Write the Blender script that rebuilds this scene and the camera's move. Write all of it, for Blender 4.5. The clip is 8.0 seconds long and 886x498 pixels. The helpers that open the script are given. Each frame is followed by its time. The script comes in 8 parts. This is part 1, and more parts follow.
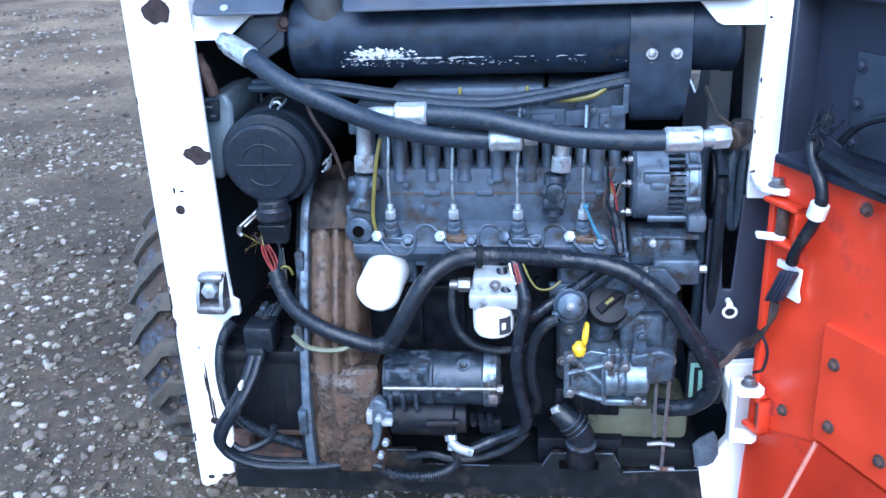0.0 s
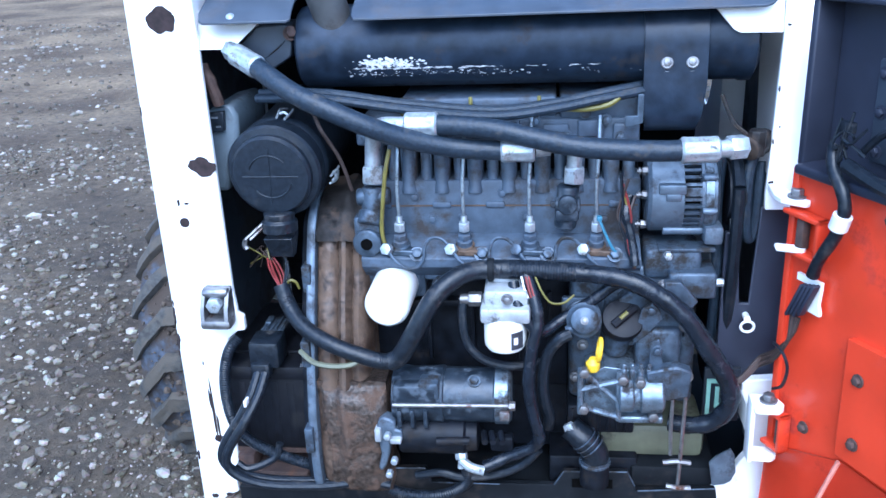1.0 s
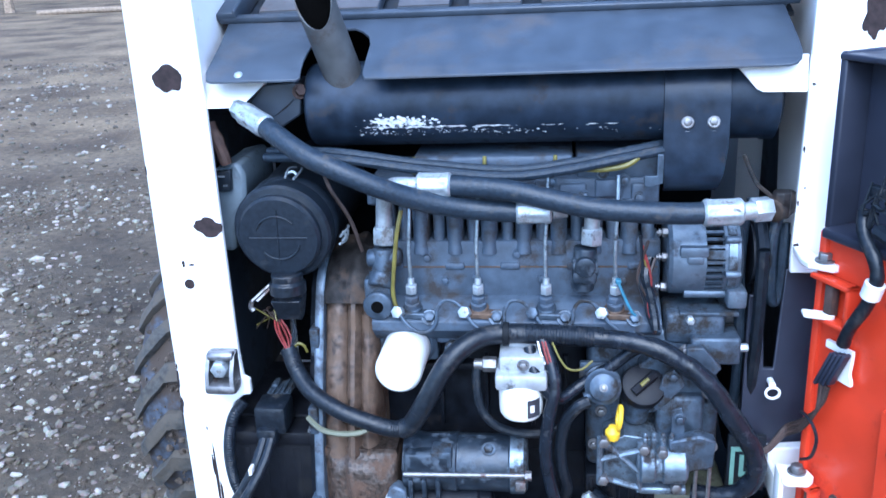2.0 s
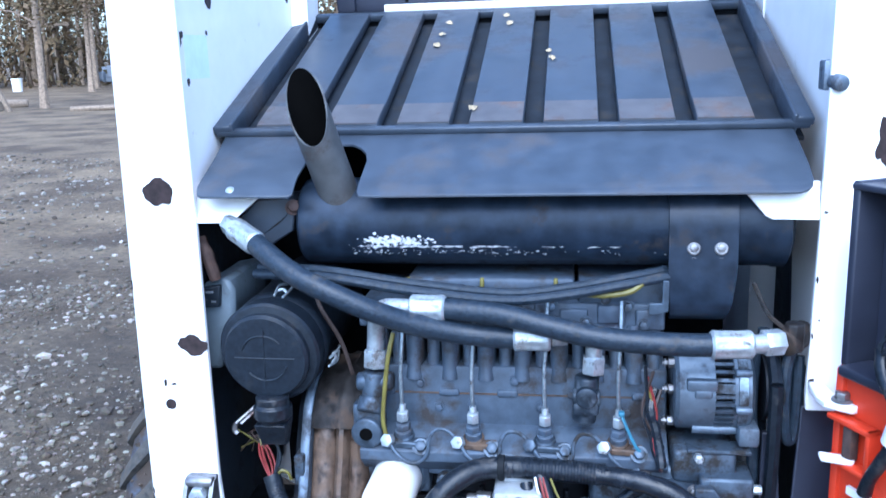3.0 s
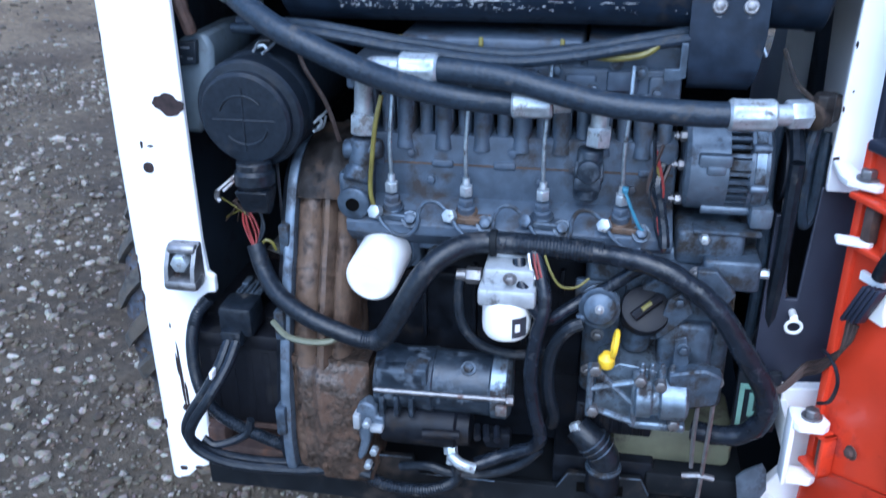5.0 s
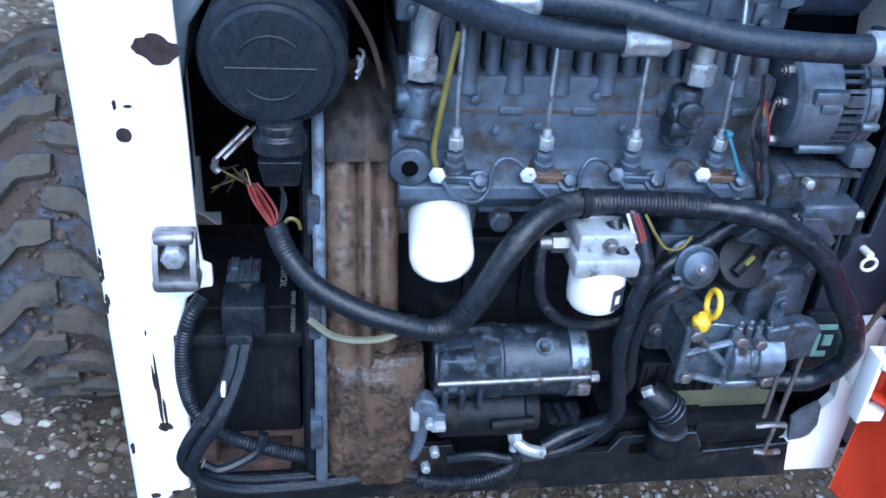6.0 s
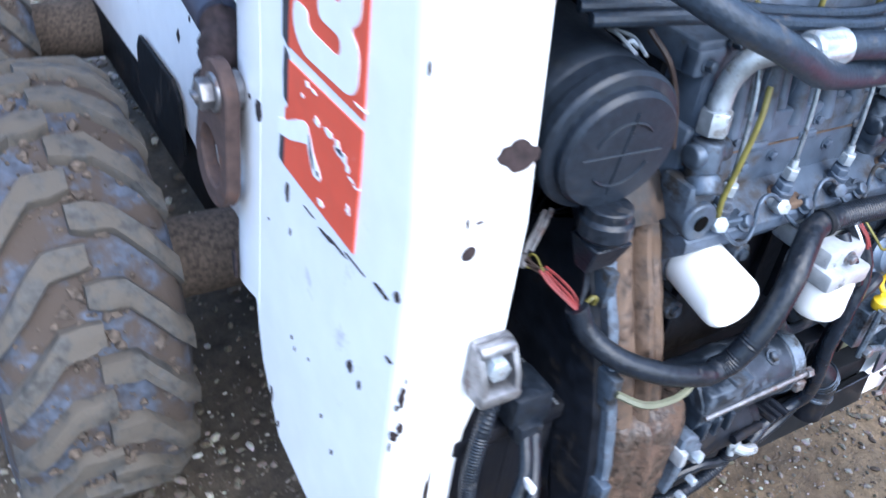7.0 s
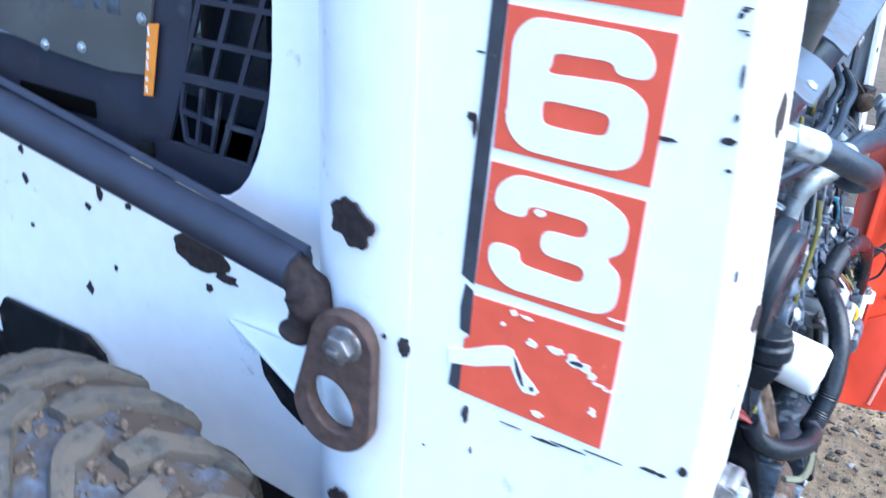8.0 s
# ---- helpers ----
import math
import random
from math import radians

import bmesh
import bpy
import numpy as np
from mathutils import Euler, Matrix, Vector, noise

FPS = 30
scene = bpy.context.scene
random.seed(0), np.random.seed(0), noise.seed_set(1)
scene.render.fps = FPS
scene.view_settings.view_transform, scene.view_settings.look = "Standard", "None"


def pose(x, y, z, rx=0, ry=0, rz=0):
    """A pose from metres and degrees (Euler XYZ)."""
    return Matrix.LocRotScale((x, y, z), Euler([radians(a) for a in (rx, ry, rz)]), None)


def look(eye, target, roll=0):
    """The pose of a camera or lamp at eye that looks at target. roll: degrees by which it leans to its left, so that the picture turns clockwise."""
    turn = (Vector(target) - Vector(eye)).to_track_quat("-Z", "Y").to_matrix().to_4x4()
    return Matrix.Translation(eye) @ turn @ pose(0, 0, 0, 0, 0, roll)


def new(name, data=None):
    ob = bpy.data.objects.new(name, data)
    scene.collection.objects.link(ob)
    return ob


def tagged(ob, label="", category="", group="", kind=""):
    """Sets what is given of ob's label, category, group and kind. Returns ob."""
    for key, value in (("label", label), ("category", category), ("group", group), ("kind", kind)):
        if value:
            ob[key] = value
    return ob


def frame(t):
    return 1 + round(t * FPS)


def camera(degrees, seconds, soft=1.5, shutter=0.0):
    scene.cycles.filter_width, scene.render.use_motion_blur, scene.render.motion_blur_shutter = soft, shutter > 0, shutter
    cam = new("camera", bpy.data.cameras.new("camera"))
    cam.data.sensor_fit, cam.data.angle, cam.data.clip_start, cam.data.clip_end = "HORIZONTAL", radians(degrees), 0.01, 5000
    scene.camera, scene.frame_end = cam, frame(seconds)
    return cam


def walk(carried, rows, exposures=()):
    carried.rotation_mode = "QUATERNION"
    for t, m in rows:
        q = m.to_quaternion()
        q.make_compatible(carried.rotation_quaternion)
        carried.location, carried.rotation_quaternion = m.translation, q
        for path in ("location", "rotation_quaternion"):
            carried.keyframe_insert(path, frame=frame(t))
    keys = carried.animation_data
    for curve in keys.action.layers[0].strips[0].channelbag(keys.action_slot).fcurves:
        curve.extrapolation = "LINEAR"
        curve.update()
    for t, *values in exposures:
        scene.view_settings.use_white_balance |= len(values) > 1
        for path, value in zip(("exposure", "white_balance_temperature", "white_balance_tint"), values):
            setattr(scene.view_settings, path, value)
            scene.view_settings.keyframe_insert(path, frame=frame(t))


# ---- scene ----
cam = camera(52.7, 8.0, shutter=0.3)
PATH = [
    (0, (0.117, -1.258, 1.303), (-0.117, 0.579, 0.549), -2.5),
    (0.5, (0.112, -1.253, 1.298), (-0.122, 0.588, 0.551), -2.5),
    (1, (0.101, -1.232, 1.291), (-0.137, 0.617, 0.566), -2.6),
    (2.3, (0.081, -1.161, 1.321), (-0.173, 0.73, 0.72), -2.8),
    (2.5, (0.095, -1.146, 1.323), (-0.182, 0.755, 0.767), -2.6),
    (3, (0.108, -1.115, 1.331), (-0.18, 0.814, 0.89), -1.7),
    (3.5, (0.116, -1.106, 1.342), (-0.172, 0.839, 0.975), -0.9),
    (4, (0.122, -1.089, 1.331), (-0.174, 0.833, 0.861), -0.5),
    (4.5, (0.15, -1.071, 1.276), (-0.191, 0.795, 0.641), -0.5),
    (5, (0.14, -1.036, 1.254), (-0.195, 0.744, 0.405), -0.7),
    (5.2, (0.096, -1.006, 1.262), (-0.184, 0.737, 0.322), -0.8),
    (6.3, (-0.431, -0.709, 1.234), (0.127, 0.821, 0.073), 8.5),
    (6.5, (-0.543, -0.61, 1.235), (0.185, 0.758, -0.03), 12.2),
    (7, (-0.833, -0.489, 1.29), (0.13, 0.829, 0.135), 8.7),
    (7.5, (-1.122, -0.353, 1.352), (0.206, 0.743, 0.335), 6.8),
    (8, (-1.215, -0.083, 1.376), (0.35, 0.76, 0.46), 3.8),
]
walk(cam, [(t, look(e, g, r)) for t, e, g, r in PATH],
     [(0, 1.8, 4800, 7), (2.5, 1.75, 4800, 7), (3.5, 1.75, 4850, 7), (4.0, 1.45, 4850, 7), (4.5, 1.26, 4850, 7), (5.2, 1.32, 4850, 7), (6.5, 1.65, 4850, 7), (7.0, 2.08, 5500, 9), (7.5, 2.25, 5720, 12), (8, 2.32, 5250, 5)])

# ---------------------------------------------------------------- light
SUN_EL, SUN_AZ = 50.0, 177.0
world = bpy.data.worlds.new("sky")
scene.world = world
world.use_nodes = True
wn = world.node_tree
sky = wn.nodes.new("ShaderNodeTexSky")
sky.sky_type = "NISHITA"
sky.sun_disc = False
sky.sun_elevation = radians(SUN_EL)
sky.sun_rotation = radians(SUN_AZ)
sky.air_density, sky.dust_density, sky.ozone_density = 1.0, 2.2, 1.5
wn.nodes["Background"].inputs["Strength"].default_value = 0.15
wn.links.new(sky.outputs[0], wn.nodes["Background"].inputs["Color"])
sun = new("sun", bpy.data.lights.new("sun", "SUN"))
sun.data.energy, sun.data.angle, sun.data.color = 1.25, radians(60), (1.0, 0.95, 0.88)
az, el = radians(SUN_AZ), radians(SUN_EL)
sun.matrix_world = look((0, 0, 0), (-math.sin(az) * math.cos(el), -math.cos(az) * math.cos(el), -math.sin(el)))

# ---------------------------------------------------------------- materials


def mat(name, col, rough=0.5, metal=0.0, var=0.25, scale=60.0, bump=0.15, dirt=None, dirt_amt=0.0, dirt_scale=9.0, coat=0.0, streak=None, spec=None):
    """Surface with fine grain and, if given, patches of a second colour (dirt, rust, wear)."""
    m = bpy.data.materials.new(name)
    m.use_nodes = True
    nt = m.node_tree
    b = nt.nodes["Principled BSDF"]
    b.inputs["Metallic"].default_value = metal
    b.inputs["Coat Weight"].default_value = coat
    b.inputs["Specular IOR Level"].default_value = spec if spec is not None else (0.5 if max(col) > 0.05 else 0.32)
    tc = nt.nodes.new("ShaderNodeTexCoord")
    src = tc.outputs["Object"]
    if streak:
        mp = nt.nodes.new("ShaderNodeMapping")
        mp.inputs["Scale"].default_value = streak
        nt.links.new(src, mp.inputs["Vector"])
        src = mp.outputs["Vector"]
    n1 = nt.nodes.new("ShaderNodeTexNoise")
    n1.inputs["Scale"].default_value, n1.inputs["Detail"].default_value = scale, 6
    nt.links.new(src, n1.inputs["Vector"])
    r1 = nt.nodes.new("ShaderNodeValToRGB")
    k = 1.0 if col[0] > 0.55 else 0.76
    c = Vector(col) * k
    dirt = [v * k for v in dirt] if dirt else None
    lo, hi = c * (1 - var), c * (1 + var)
    r1.color_ramp.elements[0].color = (*lo, 1)
    r1.color_ramp.elements[1].color = (*[min(1, v) for v in hi], 1)
    r1.color_ramp.elements[0].position, r1.color_ramp.elements[1].position = 0.3, 0.7
    nt.links.new(n1.outputs["Fac"], r1.inputs["Fac"])
    out = r1.outputs["Color"]
    rr = nt.nodes.new("ShaderNodeMapRange")
    rr.inputs["To Min"].default_value, rr.inputs["To Max"].default_value = max(0.02, rough - 0.12), min(1, rough + 0.12)
    nt.links.new(n1.outputs["Fac"], rr.inputs["Value"])
    rough_out = rr.outputs["Result"]
    if dirt:
        n2 = nt.nodes.new("ShaderNodeTexNoise")
        n2.inputs["Scale"].default_value, n2.inputs["Detail"].default_value, n2.inputs["Roughness"].default_value = dirt_scale, 8, 0.68
        nt.links.new(src, n2.inputs["Vector"])
        r2 = nt.nodes.new("ShaderNodeValToRGB")
        e = 0.72 - 0.4 * dirt_amt
        r2.color_ramp.elements[0].position, r2.color_ramp.elements[1].position = e - 0.06, e + 0.06
        nt.links.new(n2.outputs["Fac"], r2.inputs["Fac"])
        mx = nt.nodes.new("ShaderNodeMix")
        mx.data_type = "RGBA"
        nt.links.new(r2.outputs["Color"], mx.inputs["Factor"])
        nt.links.new(out, mx.inputs["A"])
        mx.inputs["B"].default_value = (*dirt, 1)
        out = mx.outputs["Result"]
        mr = nt.nodes.new("ShaderNodeMix")
        nt.links.new(r2.outputs["Color"], mr.inputs["Factor"])
        nt.links.new(rough_out, mr.inputs["A"])
        mr.inputs["B"].default_value = 0.9
        rough_out = mr.outputs["Result"]
    nt.links.new(out, b.inputs["Base Color"])
    nt.links.new(rough_out, b.inputs["Roughness"])
    if bump:
        bp = nt.nodes.new("ShaderNodeBump")
        bp.inputs["Strength"].default_value, bp.inputs["Distance"].default_value = bump, 0.002
        nt.links.new(n1.outputs["Fac"], bp.inputs["Height"])
        nt.links.new(bp.outputs["Normal"], b.inputs["Normal"])
    return m


RUST = (0.13, 0.055, 0.03)
M = dict(
    white=mat("white_paint", (0.85, 0.85, 0.85), 0.35, 0, 0.03, 25, 0.05, (0.42, 0.38, 0.33), 0.06, 14, 0.2),
    red=mat("orange_red_paint", (0.6, 0.045, 0.013), 0.4, 0, 0.12, 12, 0.05, (0.35, 0.03, 0.015), 0.2, 10, 0.2),
    worn_lit_red=mat("red_paint_worn_and_lit_pale", (0.62, 0.24, 0.18), 0.5, 0, 0.15, 40, 0.1),
    decal=mat("red_decal", (0.68, 0.095, 0.05), 0.5, 0, 0.06, 40, 0.0, (0.75, 0.7, 0.7), 0.07, 30),
    decal_white=mat("white_decal", (0.82, 0.82, 0.82), 0.45, 0, 0.03, 40, 0.0),
    flake=mat("flaked_white_paint", (0.6, 0.62, 0.64), 0.6, 0, 0.3, 200, 0.0, (0.1, 0.11, 0.13), 0.35, 90),
    decal_dark=mat("dark_decal_edge", (0.05, 0.055, 0.07), 0.5, 0, 0.3, 40, 0.0, (0.7, 0.7, 0.7), 0.12, 30),
    rust=mat("rust", (0.034, 0.023, 0.023), 0.9, 0, 0.5, 90, 0.6),
    chip=mat("bare_chip", (0.05, 0.04, 0.04), 0.85, 0, 0.4, 90, 0.3),
    rusty=mat("rusty_cast_iron", (0.088, 0.058, 0.04), 0.5, 0.2, 0.7, 90, 1.0, (0.14, 0.092, 0.06), 0.48, 22),
    pitted_rust=mat("pitted_oily_rust", (0.062, 0.046, 0.036), 0.36, 0.25, 0.7, 170, 1.0, (0.105, 0.064, 0.042), 0.45, 45),
    rust_steel=mat("rusty_forged_steel", (0.1, 0.065, 0.055), 0.8, 0.3, 0.35, 70, 0.6, (0.17, 0.09, 0.06), 0.3, 20),
    block=mat("grey_engine_paint", (0.072, 0.098, 0.14), 0.55, 0.1, 0.28, 55, 0.45, (0.048, 0.043, 0.042), 0.36, 14),
    dark_rust=mat("dark_rusty_casting", (0.024, 0.022, 0.022), 0.55, 0.2, 0.6, 80, 0.8, (0.085, 0.06, 0.045), 0.4, 18),
    # oily castings; the near black also stands for shade behind the ports
    dark_block=mat("oily_and_shaded_casting", (0.009, 0.011, 0.016), 0.45, 0.1, 0.5, 50, 0.5, (0.026, 0.022, 0.02), 0.25, 30, spec=0.16),
    alu=mat("cast_aluminium", (0.21, 0.265, 0.33), 0.4, 0.7, 0.25, 80, 0.45, (0.06, 0.055, 0.055), 0.42, 34),
    alu_dull=mat("dull_aluminium", (0.08, 0.107, 0.147), 0.45, 0.5, 0.35, 70, 0.5, (0.04, 0.037, 0.035), 0.42, 28),
    scuffed=mat("scuffed_black_casting", (0.028, 0.039, 0.056), 0.36, 0.35, 0.4, 60, 0.5, (0.1, 0.125, 0.16), 0.36, 45),
    batt=mat("matt_black_battery_plastic", (0.008, 0.009, 0.013), 0.5, 0, 0.3, 90, 0.2, (0.022, 0.022, 0.023), 0.25, 12, spec=0.2),
    pale_alu=mat("pale_cast_aluminium", (0.5, 0.53, 0.56), 0.45, 0.4, 0.15, 80, 0.3, (0.15, 0.15, 0.15), 0.25, 34),
    alt_alu=mat("weathered_alternator_casting", (0.145, 0.185, 0.24), 0.45, 0.5, 0.25, 60, 0.35, (0.09, 0.1, 0.12), 0.35, 30),
    tan_wear=mat("tan_worn_edge", (0.3, 0.24, 0.16), 0.7, 0, 0.4, 60, 0.2),
    zinc=mat("zinc_plated_steel", (0.5, 0.56, 0.61), 0.46, 0.6, 0.22, 120, 0.35, (0.24, 0.23, 0.22), 0.32, 60),
    pipe_steel=mat("worn_plated_pipe", (0.34, 0.4, 0.45), 0.36, 0.7, 0.3, 120, 0.2, (0.12, 0.12, 0.125), 0.3, 55),
    steel=mat("bare_steel", (0.28, 0.28, 0.29), 0.45, 0.8, 0.3, 90, 0.3, RUST, 0.25, 34),
    rubber=mat("black_rubber", (0.011, 0.015, 0.022), 0.34, 0, 0.4, 160, 0.4, (0.06, 0.058, 0.058), 0.2, 34),
    tape=mat("wrinkled_black_tape", (0.012, 0.016, 0.024), 0.24, 0, 0.4, 55, 1.0, (0.05, 0.05, 0.055), 0.15, 40),
    hose=mat("hydraulic_hose_rubber", (0.022, 0.033, 0.05), 0.38, 0, 0.35, 200, 0.4, (0.075, 0.072, 0.07), 0.2, 45),
    plastic=mat("black_plastic", (0.015, 0.021, 0.031), 0.42, 0, 0.3, 150, 0.25, (0.05, 0.05, 0.052), 0.2, 14),
    muffler=mat("black_heat_paint", (0.018, 0.028, 0.048), 0.38, 0.1, 0.4, 40, 0.35, (0.04, 0.037, 0.04), 0.2, 22),
    slot_floor=mat("dusty_dark_slot_floor", (0.02, 0.025, 0.034), 0.7, 0, 0.4, 40, 0.3, (0.05, 0.047, 0.045), 0.3, 30, spec=0.2),
    cover=mat("faded_black_steel", (0.055, 0.07, 0.096), 0.45, 0.15, 0.2, 30, 0.2, (0.085, 0.082, 0.09), 0.35, 5),
    worn_cover=mat("worn_brownish_steel", (0.105, 0.1, 0.105), 0.5, 0.15, 0.25, 40, 0.2, (0.14, 0.1, 0.085), 0.4, 12),
    cyan=mat("pale_cyan_film", (0.72, 0.84, 0.84), 0.4, 0, 0.08, 30, 0.0),
    stack=mat("weathered_exhaust_steel", (0.09, 0.095, 0.1), 0.6, 0.3, 0.25, 40, 0.2, (0.07, 0.055, 0.05), 0.3, 14),
    # exhaust soot, and the black that stands for shade in slots and bores
    soot_and_shade=mat("soot_and_shade", (0.0025, 0.0025, 0.0025), 0.95, 0, 0.2, 60, 0.1, spec=0.05),
    frame=mat("black_frame_paint", (0.01, 0.012, 0.015), 0.65, 0.0, 0.3, 40, 0.3, (0.05, 0.04, 0.034), 0.3, 10, spec=0.14),
    # almost black: the deep shade of closed spaces is put into the colour
    interior=mat("shade_black_interior", (0.007, 0.008, 0.01), 0.8, 0, 0.4, 30, 0.2, spec=0.05),
    cab=mat("dark_blue_grey_paint", (0.03, 0.035, 0.058), 0.5, 0.1, 0.2, 20, 0.1, (0.09, 0.09, 0.095), 0.15, 8),
    filter_white=mat("white_filter_paint", (0.8, 0.8, 0.78), 0.35, 0, 0.03, 30, 0.0),
    yellow=mat("yellow_plastic", (0.75, 0.5, 0.02), 0.4, 0, 0.1, 60, 0.0),
    yellow_wire=mat("yellow_wire", (0.17, 0.15, 0.03), 0.5, 0, 0.25, 60, 0.0),
    red_wire=mat("red_wire", (0.2, 0.025, 0.022), 0.5, 0, 0.3, 60, 0.0),
    blue_wire=mat("blue_clip", (0.06, 0.2, 0.3), 0.5, 0, 0.2, 60, 0.0),
    green_label=mat("green_label", (0.3, 0.55, 0.45), 0.5, 0, 0.15, 60, 0.0),
    print_grey=mat("worn_grey_print", (0.22, 0.24, 0.27), 0.5, 0, 0.3, 90, 0.0, (0.02, 0.02, 0.022), 0.35, 60),
    print_white=mat("white_print", (0.7, 0.7, 0.72), 0.5, 0, 0.05, 60, 0.0),
    cab_sheet=mat("dull_grey_cab_sheet", (0.118, 0.118, 0.115), 0.5, 0.2, 0.12, 12, 0.1, (0.07, 0.08, 0.095), 0.3, 6),
    orange=mat("orange_sticker", (0.75, 0.25, 0.03), 0.5, 0, 0.1, 60, 0.0),
    tank=mat("translucent_tank_plastic", (0.15, 0.155, 0.1), 0.5, 0, 0.25, 30, 0.1, (0.08, 0.075, 0.06), 0.3, 20),
    lug=mat("worn_muddy_lug_rubber", (0.058, 0.056, 0.052), 0.8, 0, 0.6, 80, 1.0, (0.092, 0.079, 0.063), 0.6, 30),
    tyre=mat("muddy_tyre_rubber", (0.06, 0.072, 0.1), 0.85, 0, 0.6, 60, 1.0, (0.058, 0.043, 0.033), 0.62, 14),
    mud=mat("dried_mud", (0.095, 0.074, 0.057), 0.95, 0, 0.6, 120, 0.6),
    bark=mat("bark", (0.36, 0.27, 0.19), 0.95, 0, 0.4, 14, 0.6),
    leaf=mat("evergreen_leaves", (0.045, 0.055, 0.022), 0.8, 0, 0.4, 3, 0.0),
    dry_leaf=mat("dry_leaf", (0.45, 0.36, 0.22), 0.8, 0, 0.3, 30, 0.0),
    wood=mat("weathered_wood", (0.3, 0.23, 0.165), 0.9, 0, 0.3, 20, 0.4),
    grey_far=mat("grey_far_things", (0.3, 0.33, 0.38), 0.8, 0, 0.3, 2, 0.0),
    bottle=mat("grey_blue_bottle_plastic", (0.16, 0.2, 0.24), 0.5, 0, 0.2, 40, 0.1, (0.08, 0.08, 0.085), 0.3, 14),
    wire=mat("dark_wire", (0.05, 0.035, 0.03), 0.5, 0, 0.3, 60, 0.0),
)


def ground_material():
    m = bpy.data.materials.new("stony_dirt")
    m.use_nodes = True
    nt = m.node_tree
    b = nt.nodes["Principled BSDF"]
    tc = nt.nodes.new("ShaderNodeTexCoord")
    big = nt.nodes.new("ShaderNodeTexNoise")
    big.inputs["Scale"].default_value, big.inputs["Detail"].default_value = 1.1, 7
    fine = nt.nodes.new("ShaderNodeTexNoise")
    fine.inputs["Scale"].default_value, fine.inputs["Detail"].default_value, fine.inputs["Roughness"].default_value = 22, 12, 0.75
    for n in (big, fine):
        nt.links.new(tc.outputs["Object"], n.inputs["Vector"])
    r1 = nt.nodes.new("ShaderNodeValToRGB")
    r1.color_ramp.elements[0].color = (0.033, 0.024, 0.0155, 1)
    r1.color_ramp.elements[1].color = (0.104, 0.082, 0.055, 1)
    r1.color_ramp.elements[0].position, r1.color_ramp.elements[1].position = 0.35, 0.68
    r2 = nt.nodes.new("ShaderNodeValToRGB")
    r2.color_ramp.elements[0].color = (0.35, 0.34, 0.33, 1)
    r2.color_ramp.elements[1].color = (1.6, 1.6, 1.6, 1)
    r2.color_ramp.elements[0].position, r2.color_ramp.elements[1].position = 0.3, 0.72
    nt.links.new(big.outputs["Fac"], r1.inputs["Fac"])
    nt.links.new(fine.outputs["Fac"], r2.inputs["Fac"])
    mul = nt.nodes.new("ShaderNodeMix")
    mul.data_type, mul.blend_type = "RGBA", "MULTIPLY"
    mul.inputs["Factor"].default_value = 1
    nt.links.new(r1.outputs["Color"], mul.inputs["A"])
    nt.links.new(r2.outputs["Color"], mul.inputs["B"])
    # drier, paler stretch where the yard is driven on; also paints in unshaded light
    dist = nt.nodes.new("ShaderNodeVectorMath")
    dist.operation = "DISTANCE"
    dist.inputs[1].default_value = (0.85, -0.15, 0)
    nt.links.new(tc.outputs["Object"], dist.inputs[0])
    wob = nt.nodes.new("ShaderNodeMath")
    wob.operation = "MULTIPLY_ADD"
    wob.inputs[1].default_value = -0.9
    nt.links.new(big.outputs["Fac"], wob.inputs[0])
    nt.links.new(dist.outputs["Value"], wob.inputs[2])
    dry = nt.nodes.new("ShaderNodeMapRange")
    dry.inputs["From Min"].default_value, dry.inputs["From Max"].default_value = -0.1, 0.9
    dry.inputs["To Min"].default_value, dry.inputs["To Max"].default_value = 1.0, 0.0
    nt.links.new(wob.outputs[0], dry.inputs["Value"])
    mx2 = nt.nodes.new("ShaderNodeMix")
    mx2.data_type, mx2.blend_type = "RGBA", "MULTIPLY"
    mx2.inputs["B"].default_value = (3.7, 3.35, 2.8, 1)
    # paler with distance, so the machine's shade stays in the darker near colour
    far = nt.nodes.new("ShaderNodeMapRange")
    far.inputs["From Min"].default_value, far.inputs["From Max"].default_value = 1.5, 6.5
    far.inputs["To Max"].default_value = 0.46
    nt.links.new(wob.outputs[0], far.inputs["Value"])
    both = nt.nodes.new("ShaderNodeMath")
    both.operation = "ADD"
    both.use_clamp = True
    nt.links.new(dry.outputs["Result"], both.inputs[0])
    nt.links.new(far.outputs["Result"], both.inputs[1])
    nt.links.new(both.outputs[0], mx2.inputs["Factor"])
    nt.links.new(mul.outputs["Result"], mx2.inputs["A"])
    nt.links.new(mx2.outputs["Result"], b.inputs["Base Color"])
    b.inputs["Roughness"].default_value = 0.95
    add = nt.nodes.new("ShaderNodeMath")
    add.operation = "ADD"
    nt.links.new(fine.outputs["Fac"], add.inputs[0])
    nt.links.new(big.outputs["Fac"], add.inputs[1])
    bp = nt.nodes.new("ShaderNodeBump")
    bp.inputs["Strength"].default_value, bp.inputs["Distance"].default_value = 1.0, 0.02
    nt.links.new(add.outputs[0], bp.inputs["Height"])
    nt.links.new(bp.outputs["Normal"], b.inputs["Normal"])
    return m


